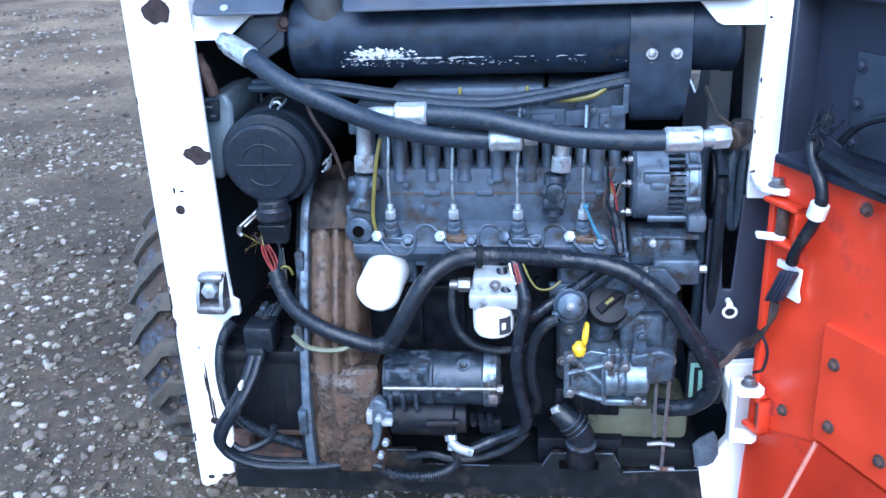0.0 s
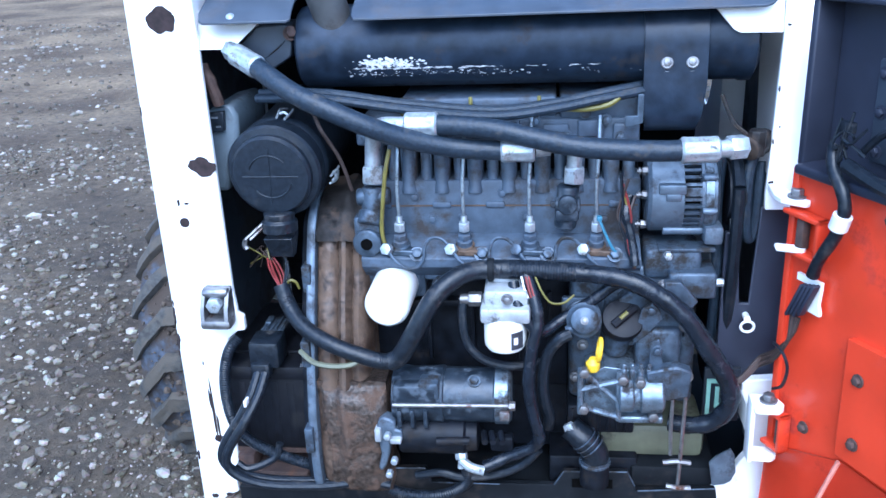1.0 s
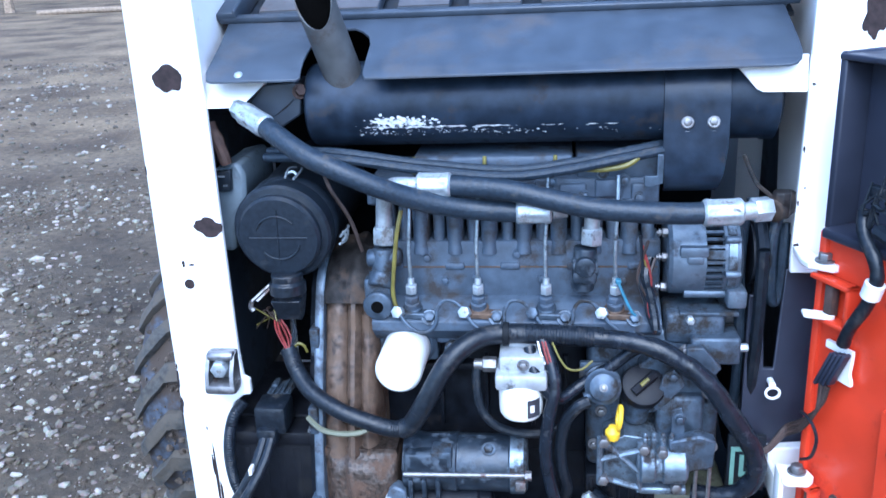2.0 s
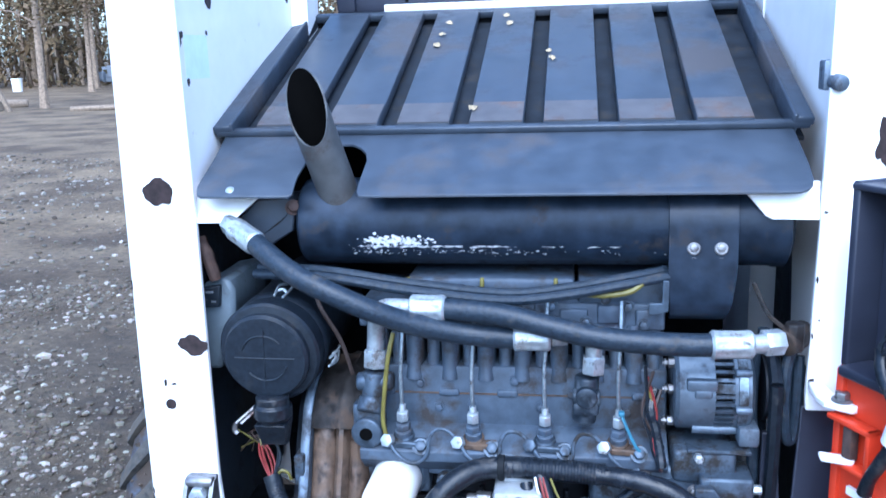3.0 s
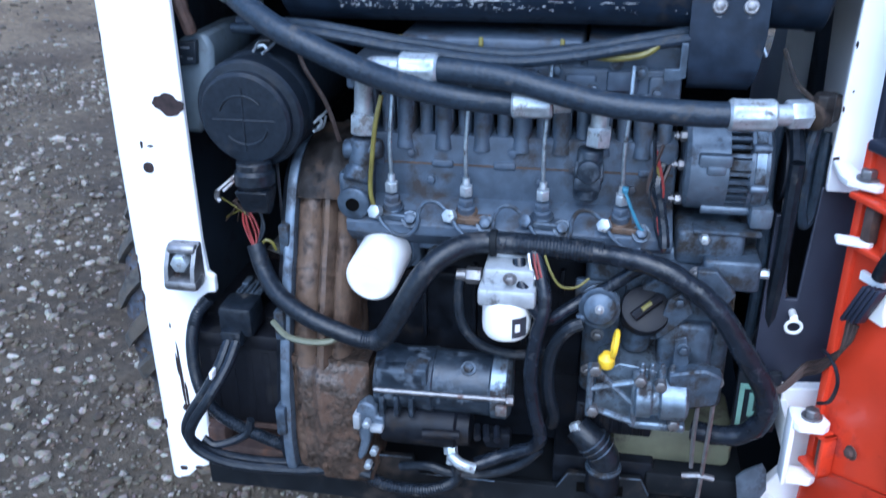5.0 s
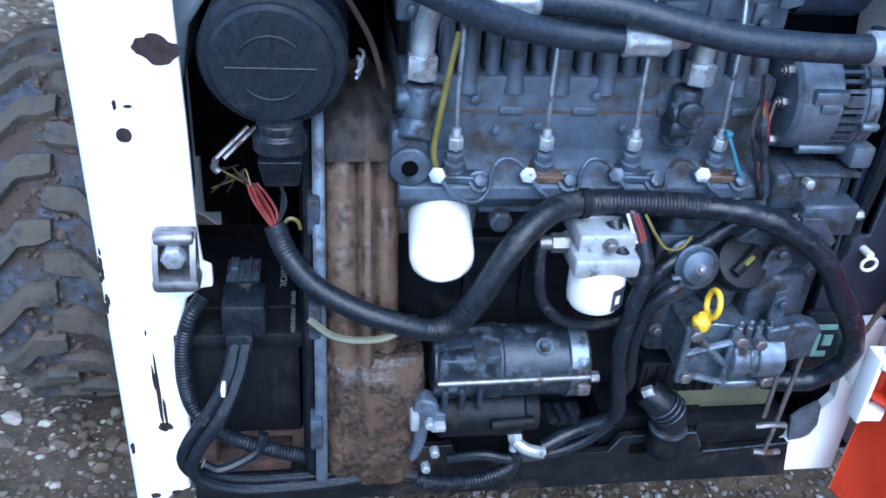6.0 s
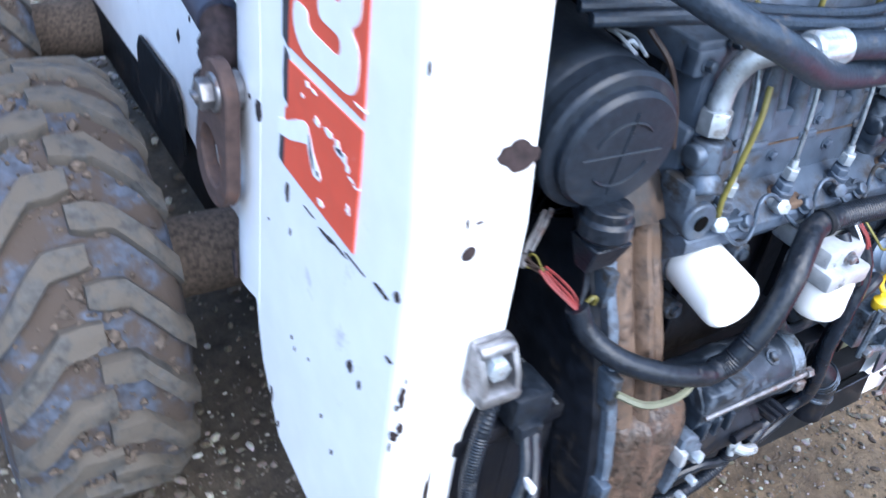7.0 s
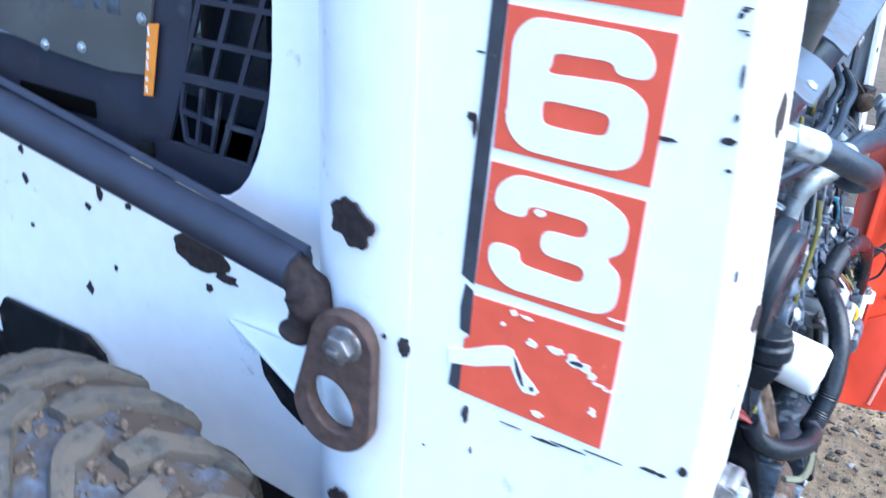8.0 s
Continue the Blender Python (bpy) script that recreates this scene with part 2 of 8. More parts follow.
def island_material(name, cols):
    """Each loose piece of a mesh takes its own shade."""
    m = bpy.data.materials.new(name)
    m.use_nodes = True
    nt = m.node_tree
    b = nt.nodes["Principled BSDF"]
    g = nt.nodes.new("ShaderNodeNewGeometry")
    r = nt.nodes.new("ShaderNodeValToRGB")
    while len(r.color_ramp.elements) < len(cols):
        r.color_ramp.elements.new(0.5)
    for i, c in enumerate(cols):
        r.color_ramp.elements[i].position = i / (len(cols) - 1)
        r.color_ramp.elements[i].color = (*c, 1)
    nt.links.new(g.outputs["Random Per Island"], r.inputs["Fac"])
    tc = nt.nodes.new("ShaderNodeTexCoord")
    n = nt.nodes.new("ShaderNodeTexNoise")
    n.inputs["Scale"].default_value = 90
    nt.links.new(tc.outputs["Object"], n.inputs["Vector"])
    mx = nt.nodes.new("ShaderNodeMix")
    mx.data_type, mx.blend_type = "RGBA", "MULTIPLY"
    mx.inputs["Factor"].default_value = 0.5
    nt.links.new(r.outputs["Color"], mx.inputs["A"])
    nt.links.new(n.outputs["Color"], mx.inputs["B"])
    nt.links.new(mx.outputs["Result"], b.inputs["Base Color"])
    b.inputs["Roughness"].default_value = 0.9
    return m


M["ground"] = ground_material()
M["stone"] = island_material("pale_gravel", [(0.06, 0.046, 0.031), (0.135, 0.112, 0.083), (0.095, 0.073, 0.05), (0.16, 0.137, 0.108), (0.24, 0.212, 0.17), (0.46, 0.42, 0.36)])
M["foliage"] = island_material("mixed_foliage", [(0.06, 0.05, 0.02), (0.15, 0.1, 0.045), (0.2, 0.135, 0.07), (0.09, 0.068, 0.026), (0.25, 0.175, 0.1)])
glass = bpy.data.materials.new("scratched_sky_tinted_plastic")
glass.use_nodes = True
gb = glass.node_tree.nodes["Principled BSDF"]
gb.inputs["Roughness"].default_value = 0.12
gb.inputs["Transmission Weight"].default_value = 0.6
gt = glass.node_tree
g_tc, g_mp, g_n, g_r = gt.nodes.new("ShaderNodeTexCoord"), gt.nodes.new("ShaderNodeMapping"), gt.nodes.new("ShaderNodeTexNoise"), gt.nodes.new("ShaderNodeValToRGB")
g_mp.inputs["Scale"].default_value = (70, 1, 5)
g_n.inputs["Scale"].default_value, g_n.inputs["Detail"].default_value = 1.0, 8
g_r.color_ramp.elements[0].position, g_r.color_ramp.elements[1].position = 0.56, 0.7
# blue carries the film's tint and the reflected sky; pale streaks are scratches
g_r.color_ramp.elements[0].color, g_r.color_ramp.elements[1].color = (0.3, 0.45, 0.68, 1), (0.78, 0.84, 0.9, 1)
gt.links.new(g_tc.outputs["Object"], g_mp.inputs["Vector"])
gt.links.new(g_mp.outputs["Vector"], g_n.inputs["Vector"])
gt.links.new(g_n.outputs["Fac"], g_r.inputs["Fac"])
gt.links.new(g_r.outputs["Color"], gb.inputs["Base Color"])
M["glass"] = glass

# ---------------------------------------------------------------- mesh helpers


def bm_new():
    return bmesh.new()


def merge(bm, other):
    me = bpy.data.meshes.new("tmp")
    other.to_mesh(me)
    other.free()
    bm.from_mesh(me)
    bpy.data.meshes.remove(me)


def box(bm, lo, hi, bev=0.0, m=None):
    b = bmesh.new()
    bmesh.ops.create_cube(b, size=1)
    for v in b.verts:
        v.co = Vector([(l + h) / 2 + c * (h - l) for l, h, c in zip(lo, hi, v.co)])
    if bev:
        bmesh.ops.bevel(b, geom=b.edges[:], offset=bev, segments=2, affect="EDGES", profile=0.5)
    if m is not None:
        bmesh.ops.transform(b, matrix=m, verts=b.verts)
    merge(bm, b)


def basis(axis):
    a = Vector(axis).normalized()
    h = Vector((0, 0, 1)) if abs(a.z) < 0.9 else Vector((1, 0, 0))
    u = a.cross(h).normalized()
    return a, u, a.cross(u)


def rev(bm, origin, axis, profile, seg=24, caps=True):
    """Turned body: profile of (distance along the axis, radius)."""
    a, u, w = basis(axis)
    o = Vector(origin)
    rings = []
    for d, r in profile:
        rings.append([bm.verts.new(o + a * d + (u * math.cos(t) + w * math.sin(t)) * r) for t in [2 * math.pi * i / seg for i in range(seg)]])
    for p, q in zip(rings, rings[1:]):
        for i in range(seg):
            bm.faces.new((p[i], p[(i + 1) % seg], q[(i + 1) % seg], q[i]))
    if caps:
        bm.faces.new(rings[0][::-1])
        bm.faces.new(rings[-1])
    return rings


def cyl(bm, p0, p1, r, r1=None, seg=20, bev=0.0):
    p0, p1 = Vector(p0), Vector(p1)
    length = (p1 - p0).length
    r1 = r if r1 is None else r1
    prof = [(0, r), (length, r1)]
    if bev:
        prof = [(0, r - bev), (bev * 0.4, r - bev * 0.3), (bev, r), (length - bev, r1), (length - bev * 0.4, r1 - bev * 0.3), (length, r1 - bev)]
    rev(bm, p0, p1 - p0, prof, seg)


def hexnut(bm, c, axis, r, h):
    a = Vector(axis).normalized()
    cyl(bm, Vector(c) - a * h / 2, Vector(c) + a * h / 2, r, seg=6, bev=r * 0.12)


def bolt(bm, c, axis, r, h=0.006):
    """Washer, hexagon head."""
    a, c = Vector(axis).normalized(), Vector(c)
    cyl(bm, c, c + a * h * 0.25, r * 1.45, seg=14)
    cyl(bm, c, c + a * h, r, seg=6, bev=r * 0.15)


def prism(bm, pts, axis, a0, a1):
    """A flat outline in the two other axes (in the order x, y, z), drawn out along one axis."""
    k = "xyz".index(axis)

    def at(p, a):
        v = list(p)
        v.insert(k, a)
        return Vector(v)

    lo = [bm.verts.new(at(p, a0)) for p in pts]
    hi = [bm.verts.new(at(p, a1)) for p in pts]
    n = len(pts)
    f0 = bm.faces.new(lo)
    f1 = bm.faces.new(hi[::-1])
    for i in range(n):
        bm.faces.new((lo[i], hi[i], hi[(i + 1) % n], lo[(i + 1) % n]))
    f0.normal_update()
    f1.normal_update()
    bmesh.ops.triangulate(bm, faces=[f for f in (f0, f1) if len(f.verts) > 4])


def spline(pts, per=8):
    """A smooth line through the points."""
    P = [Vector(p) for p in pts]
    if len(P) == 2:
        return [P[0].lerp(P[1], i / per) for i in range(per + 1)]
    P = [P[0] * 2 - P[1]] + P + [P[-1] * 2 - P[-2]]
    out = []
    for i in range(1, len(P) - 2):
        a, b, c, d = P[i - 1:i + 3]
        for k in range(per):
            t = k / per
            out.append(0.5 * ((2 * b) + (c - a) * t + (2 * a - 5 * b + 4 * c - d) * t * t + (3 * b - a - 3 * c + d) * t ** 3))
    out.append(P[-2])
    return out


def tube(bm, pts, r, seg=10, per=8, ribs=0.0, pitch=0.0035, wob=0.0):
    """A round hose, pipe or wire through the points."""
    line = spline(pts, per)
    if ribs:
        dense = []
        for a, b in zip(line, line[1:]):
            k = max(2, int((b - a).length / pitch * 2))
            dense += [a.lerp(b, i / k) for i in range(k)]
        line = dense + [line[-1]]
    t = (line[1] - line[0]).normalized()
    _, u, w = basis(t)
    rings = []
    for i, p in enumerate(line):
        t2 = (line[min(i + 1, len(line) - 1)] - line[max(i - 1, 0)]).normalized()
        u = (u - t2 * u.dot(t2)).normalized()
        w = t2.cross(u)
        rr = r * (1 + (ribs if ribs and i % 2 else 0)) * (1 + wob * noise.noise(p * 60))
        rings.append([bm.verts.new(p + (u * math.cos(s) + w * math.sin(s)) * rr) for s in [2 * math.pi * k / seg for k in range(seg)]])
    for p, q in zip(rings, rings[1:]):
        for i in range(seg):
            bm.faces.new((p[i], p[(i + 1) % seg], q[(i + 1) % seg], q[i]))
    bm.faces.new(rings[0][::-1])
    bm.faces.new(rings[-1])
    return line


LOC = {}


def thing(name, loc, label, category, group="", kind=""):
    e = new(name)
    e.empty_display_size = 0.05
    e.location = loc
    LOC[e.name] = Vector(loc)
    return tagged(e, label, category, group, kind)


def finish(name, bm, material, bev=0.0, smooth=35):
    bmesh.ops.recalc_face_normals(bm, faces=bm.faces)
    me = bpy.data.meshes.new(name)
    bm.to_mesh(me)
    bm.free()
    me.materials.append(M[material] if isinstance(material, str) else material)
    for p in me.polygons:
        p.use_smooth = True
    me.set_sharp_from_angle(angle=radians(smooth))
    ob = new(name, me)
    if bev:
        md = ob.modifiers.new("worn_edge", "BEVEL")
        md.width, md.segments, md.limit_method, md.angle_limit = bev, 2, "ANGLE", radians(40)
    return ob


def part(name, bm, material, parent, label="", bev=0.0, smooth=35):
    ob = finish(name, bm, material, bev, smooth)
    ob.parent = parent
    if parent.name in LOC:
        ob.matrix_parent_inverse = Matrix.Translation(-LOC[parent.name])
    return tagged(ob, label)


def solo(name, bm, material, label, category, group="", kind="", bev=0.0, smooth=35):
    return tagged(finish(name, bm, material, bev, smooth), label, category, group, kind)


def blob(c, rx, ry, n=16, rough=0.25, seed=0):
    """An uneven closed outline round c."""
    out = []
    n = n * 2
    for i in range(n):
        t = 2 * math.pi * i / n
        k = 1 + rough * 1.4 * noise.noise(Vector((math.cos(t) * 1.7 + seed * 7.1, math.sin(t) * 1.7, seed * 3.3))) + rough * 0.4 * noise.noise(Vector((math.cos(t) * 4.1 + seed * 1.9, math.sin(t) * 4.1, seed * 5.7)))
        out.append((c[0] + rx * k * math.cos(t), c[1] + ry * k * math.sin(t)))
    return out


# ---------------------------------------------------------------- ground and distance


def ground_height(x, y):
    h = 0.035 * noise.noise(Vector((x * 0.9, y * 0.9, 3))) + 0.015 * noise.noise(Vector((x * 3.1, y * 3.1, 7)))
    if abs(x) < 1.4 and -0.5 < y < 3:
        h *= 0.4
    if abs(x) < 2.2 and -1 < y < 2:
        h += 0.012 * noise.noise(Vector((x * 9, y * 9, 1))) + 0.007 * noise.noise(Vector((x * 23, y * 23, 5)))
    return h - 0.006


def make_ground():
    bm = bm_new()
    xs = [-400, -150, -60, -30, -16] + [-10 + 0.125 * i for i in range(65)] + [-1.97 + 0.028 * i for i in range(121)] + [1.5 + 0.125 * i for i in range(21)] + [6, 12, 30, 60, 150, 400]
    ys = [-200, -60, -20, -8, -4, -2, -1.5] + [-1.0 + 0.028 * i for i in range(90)] + [1.55 + 0.125 * i for i in range(85)] + [14, 18, 24, 32, 45, 70, 150, 600]
    grid = []
    for y in ys:
        grid.append([bm.verts.new((x, y, ground_height(x, y) if y <= 45 else -0.006)) for x in xs])
    for a, b in zip(grid, grid[1:]):
        for i in range(len(xs) - 1):
            bm.faces.new((a[i], a[i + 1], b[i + 1], b[i]))
    tagged(finish("ground", bm, "ground", smooth=180), "brown dirt yard strewn with gravel", "ground", kind="structure")


def make_gravel():
    rng = np.random.default_rng(4)
    b = bmesh.new()
    bmesh.ops.create_icosphere(b, subdivisions=1, radius=1)
    base = np.array([tuple(v.co) for v in b.verts])
    tri = np.array([tuple(v.index for v in f.verts) for f in b.faces])
    b.free()
    spots = []
    for x0, x1, y0, y1, count, big in ((-3.9, 1.8, -1.1, 3.8, 60000, 1.0), (-9, 1, 1.5, 11, 15000, 1.7), (-1.2, 1.2, -0.7, 0.9, 14000, 0.5), (-0.3, 1.9, -0.9, 0.7, 26000, 0.85), (-5, 5, -5, 5, 16000, 1.0)):
        for x, y, u, v in rng.random((count, 4)):
            x, y = x0 + (x1 - x0) * x, y0 + (y1 - y0) * y
            edge = min(x - x0, x1 - x, y - y0, y1 - y) / (0.12 * (x1 - x0))
            if noise.noise(Vector((x * 0.9, y * 0.9, 11))) < -0.75 + 0.95 * u + 0.9 * max(0, 1 - edge):
                continue
            r = (0.003 + 0.0155 * v ** 3.9) * big
            spots.append((x, y, ground_height(x, y), r * (0.6 if x > -0.5 and y < 1 else 1.0)))
    spots = np.array(spots)
    n = len(spots)
    size = spots[:, 3:4] * np.stack([rng.uniform(0.9, 1.5, n), rng.uniform(0.7, 1.0, n), rng.uniform(0.45, 0.8, n)], 1)
    co = base[None] * size[:, None] * rng.uniform(0.75, 1.2, (n, len(base), 1))
    a = rng.uniform(0, 6.3, n)[:, None]
    ca, sa = np.cos(a), np.sin(a)
    px, py = co[:, :, 0] * ca - co[:, :, 1] * sa, co[:, :, 0] * sa + co[:, :, 1] * ca
    out = np.stack([px + spots[:, 0:1], py + spots[:, 1:2], co[:, :, 2] + spots[:, 2:3] + 0.001 + size[:, 2:3] * 0.3], 2).reshape(-1, 3)
    faces = (tri[None] + (np.arange(n) * len(base))[:, None, None]).reshape(-1, 3)
    me = bpy.data.meshes.new("gravel")
    me.from_pydata(out.tolist(), [], faces.tolist())
    me.materials.append(M["stone"])
    tagged(new("gravel", me), "loose pale gravel lying on the dirt", "gravel", kind="stuff")


def make_tree(x, y, h, r, lean, seed, crown, label):
    rng = random.Random(seed)
    t = thing("tree", (x, y, 0), label, "tree", "trees at the edge of the yard")
    bm = bm_new()
    pts = [(x + lean * k * h + 0.04 * h * rng.uniform(-0.3, 0.3) * k, y + 0.03 * h * k, h * k) for k in (0, 0.25, 0.5, 0.75, 1)]
    line = spline(pts, 4)
    seg, rings = 9, []
    for i, p in enumerate(line):
        k = i / (len(line) - 1)
        rr = r * (1.25 if i == 0 else 1) * (1 - 0.8 * k)
        rings.append([bm.verts.new(p + Vector((math.cos(a), math.sin(a), 0)) * rr * (1 + 0.15 * noise.noise(p + Vector((a, 0, 0))))) for a in [2 * math.pi * j / seg for j in range(seg)]])
    for p, q in zip(rings, rings[1:]):
        for j in range(seg):
            bm.faces.new((p[j], p[(j + 1) % seg], q[(j + 1) % seg], q[j]))
    ends = []
    for i in range(14):
        k = rng.uniform(0.3, 0.95)
        p = line[int(k * (len(line) - 1))]
        a = rng.uniform(0, 6.3)
        ln = h * rng.uniform(0.12, 0.28) * (1.2 - k)
        e = p + Vector((math.cos(a) * ln, math.sin(a) * ln, ln * rng.uniform(0.1, 0.6)))
        tube(bm, [p, p.lerp(e, 0.5) + Vector((0, 0, ln * 0.08)), e], r * 0.22 * (1.2 - k), seg=5, per=3)
        ends.append((p, e, ln))
    part("trunk", bm, "bark", t)
    bm = bm_new()
    for p, e, ln in ends:
        for _ in range(int(crown * 3.2)):
            c = p.lerp(e, rng.uniform(0.3, 1.15)) + Vector([rng.gauss(0, ln * 0.28) for _ in range(3)])
            s = rng.uniform(0.025, 0.07) * h / 8
            d = Vector([rng.uniform(-1, 1) for _ in range(3)]).normalized()
            _, u, w = basis(d)
            bm.faces.new([bm.verts.new(c + u * s), bm.verts.new(c + w * s * 0.6), bm.verts.new(c - u * s), bm.verts.new(c - w * s * 0.6 + d * s * 0.4)])
    part("crown", bm, "foliage", t, smooth=180)


make_ground()
make_gravel()
TREES = [(-14.2, 21.8, 9, 0.11, 0.0, 1, 160), (-23.6, 40.3, 11, 0.12, 0.0, 2, 160), (-18.5, 32, 10, 0.12, 0.01, 3, 190), (-20.5, 36, 11, 0.14, 0.0, 4, 190),
         (-26.5, 41, 12, 0.15, 0.01, 5, 190), (-28.5, 44, 13, 0.2, 0.0, 6, 190), (-22, 46, 13, 0.16, -0.01, 7, 190), (-17, 38, 12, 0.14, 0.0, 8, 190), (-30, 38, 12, 0.2, 0.0, 9, 120),
         (-6.5, 26, 10, 0.2, 0.0, 10, 140), (-8.2, 23, 9, 0.16, 0.01, 11, 140), (-3.5, 28, 11, 0.2, 0.0, 12, 140), (3, 27, 11, 0.2, 0.0, 13, 110), (-10.5, 31, 12, 0.18, 0, 18, 160),
         (7.5, 22, 9, 0.16, 0.0, 14, 110), (11, 28, 11, 0.2, 0.01, 15, 110), (0, 33, 12, 0.22, 0, 16, 110), (-13, 36, 12, 0.2, 0.0, 17, 160)]
for tr in TREES:
    make_tree(*tr, "cedar with a bare pale trunk and dull brown green crown")


def fallen_log(x, y, ln, r, turn):
    bm = bm_new()
    d = Vector((math.cos(turn), math.sin(turn), 0))
    c = Vector((x, y, r * 0.7))
    tube(bm, [c - d * ln / 2, c + Vector((0, 0.04, 0.02)), c + d * ln / 2], r, seg=9, per=5)
    solo("log", bm, "wood", "weathered fallen log lying on the dirt", "log", "logs at the yard edge")


fallen_log(-11.3, 20.5, 2.6, 0.07, 0.1)
fallen_log(-16.2, 22.5, 1.8, 0.12, 0.5)
fallen_log(-15.6, 21.2, 1.2, 0.16, -0.3)


def frame_post(x, y, h, lean, bar):
    t = thing("wooden_post_frame", (x, y, 0), "weathered grey wooden post with a cross bar", "post", "posts at the yard edge")
    bm = bm_new()
    box(bm, (-0.05, -0.05, 0), (0.05, 0.05, h), 0.01, Matrix.Translation((x, y, -0.02)) @ Matrix.Rotation(lean, 4, "Y"))
    part("post", bm, "wood", t)
    if bar:
        bm = bm_new()
        box(bm, (x - bar, y - 0.05, h - 0.2), (x + bar * 0.7, y + 0.05, h - 0.02), 0.01)
        part("cross_bar", bm, "wood", t)


frame_post(-24.1, 39.1, 3.0, 0.0, 1.2)
frame_post(-14.9, 20.7, 2.6, 0.05, 0)
frame_post(-14.5, 20.7, 2.0, -0.45, 0)
bm = bm_new()
rev(bm, (-23.0, 34.1, 0), (0, 0, 1), [(0, 0.2), (0.5, 0.225), (0.51, 0.24), (0.55, 0.24), (0.55, 0.2)], 20)
solo("white_bucket", bm, "white", "white plastic drum standing near the trees", "drum")
bm = bm_new()
for k in range(26):
    rg = random.Random(k)
    c = Vector((-22 + 6 * rg.random(), 36 + 5 * rg.random(), 0.3 + 0.5 * rg.random()))
    box(bm, c - Vector((0.5, 0.3, 0.4)) * rg.uniform(0.4, 1.2), c + Vector((0.5, 0.3, 0.4)) * rg.uniform(0.4, 1.2), 0.03)
tagged(finish("far_clutter", bm, "grey_far"), "grey blue clutter piled under the far trees", "clutter", kind="stuff")


def make_backdrop():
    """Far woods: a deep belt of loose leaf sprays among thin trunks."""
    rng = np.random.default_rng(8)
    n = 150000
    a = np.radians(rng.uniform(55, 165, n))
    d = rng.uniform(44, 66, n)
    z = np.where(rng.random(n) < 0.72, 1.6 + np.abs(rng.normal(0, 5.5, n)), rng.uniform(0, 2.4, n))
    c = np.stack([np.cos(a) * d, np.sin(a) * d, z], 1)
    keep = np.array([noise.noise(Vector(p) * 0.25) > -0.22 for p in c.tolist()])
    c = c[keep]
    n = len(c)
    u = rng.normal(0, 1, (n, 3)) * rng.uniform(0.05, 0.13, (n, 1))
    w = rng.normal(0, 1, (n, 3)) * rng.uniform(0.04, 0.1, (n, 1))
    verts = np.stack([c + u, c + w, c - u, c - w * 0.7], 1).reshape(-1, 3)
    faces = np.arange(n * 4).reshape(-1, 4)
    me = bpy.data.meshes.new("far_woods")
    me.from_pydata(verts.tolist(), [], faces.tolist())
    me.materials.append(M["foliage"])
    tagged(new("far_woods", me), "dull brown and green far woods", "woods", kind="stuff")
    rg = random.Random(9)
    bm = bm_new()
    for k in range(240):
        t = radians(rg.uniform(55, 165))
        r = rg.uniform(45, 64)
        p = Vector((math.cos(t) * r, math.sin(t) * r, -0.1))
        q = rg.uniform(0.05, 0.14)
        cyl(bm, p, p + Vector((rg.uniform(-0.6, 0.6), 0, rg.uniform(5, 11))), q, q * 0.4, seg=6)
    tagged(finish("far_trunks", bm, "bark", smooth=180), "pale thin trunks in the far woods", "trunks", kind="stuff")


make_backdrop()

# ---------------------------------------------------------------- the loader's body
loader = thing("skid_steer_loader", (0, 0.9, 0), "worn white compact loader with rusty chips and muddy tyres on dirt", "loader")
TOP = 1.78
BR = 0.02


def lean(bm):
    """Above the latch the uprights lean forward at the rear edge and flare outward a little."""
    bmesh.ops.bisect_plane(bm, geom=bm.verts[:] + bm.edges[:] + bm.faces[:], plane_co=(0, 0, 0.87), plane_no=(0, 0, 1))
    for v in bm.verts:
        k = max(0.0, v.co.z - 0.87)
        v.co.x += (-0.03 if v.co.x < 0 else 0.02) * k * min(1.0, max(0.0, (0.54 - v.co.y) / 0.19))
        v.co.y += 0.078 * k * max(0.0, 1 - max(0.0, v.co.y - 0.02) / 0.3)
    return bm


def flare(bm):
    for v in bm.verts:
        v.co.x -= 0.03 * max(0.0, v.co.z - 0.87)
    return bm


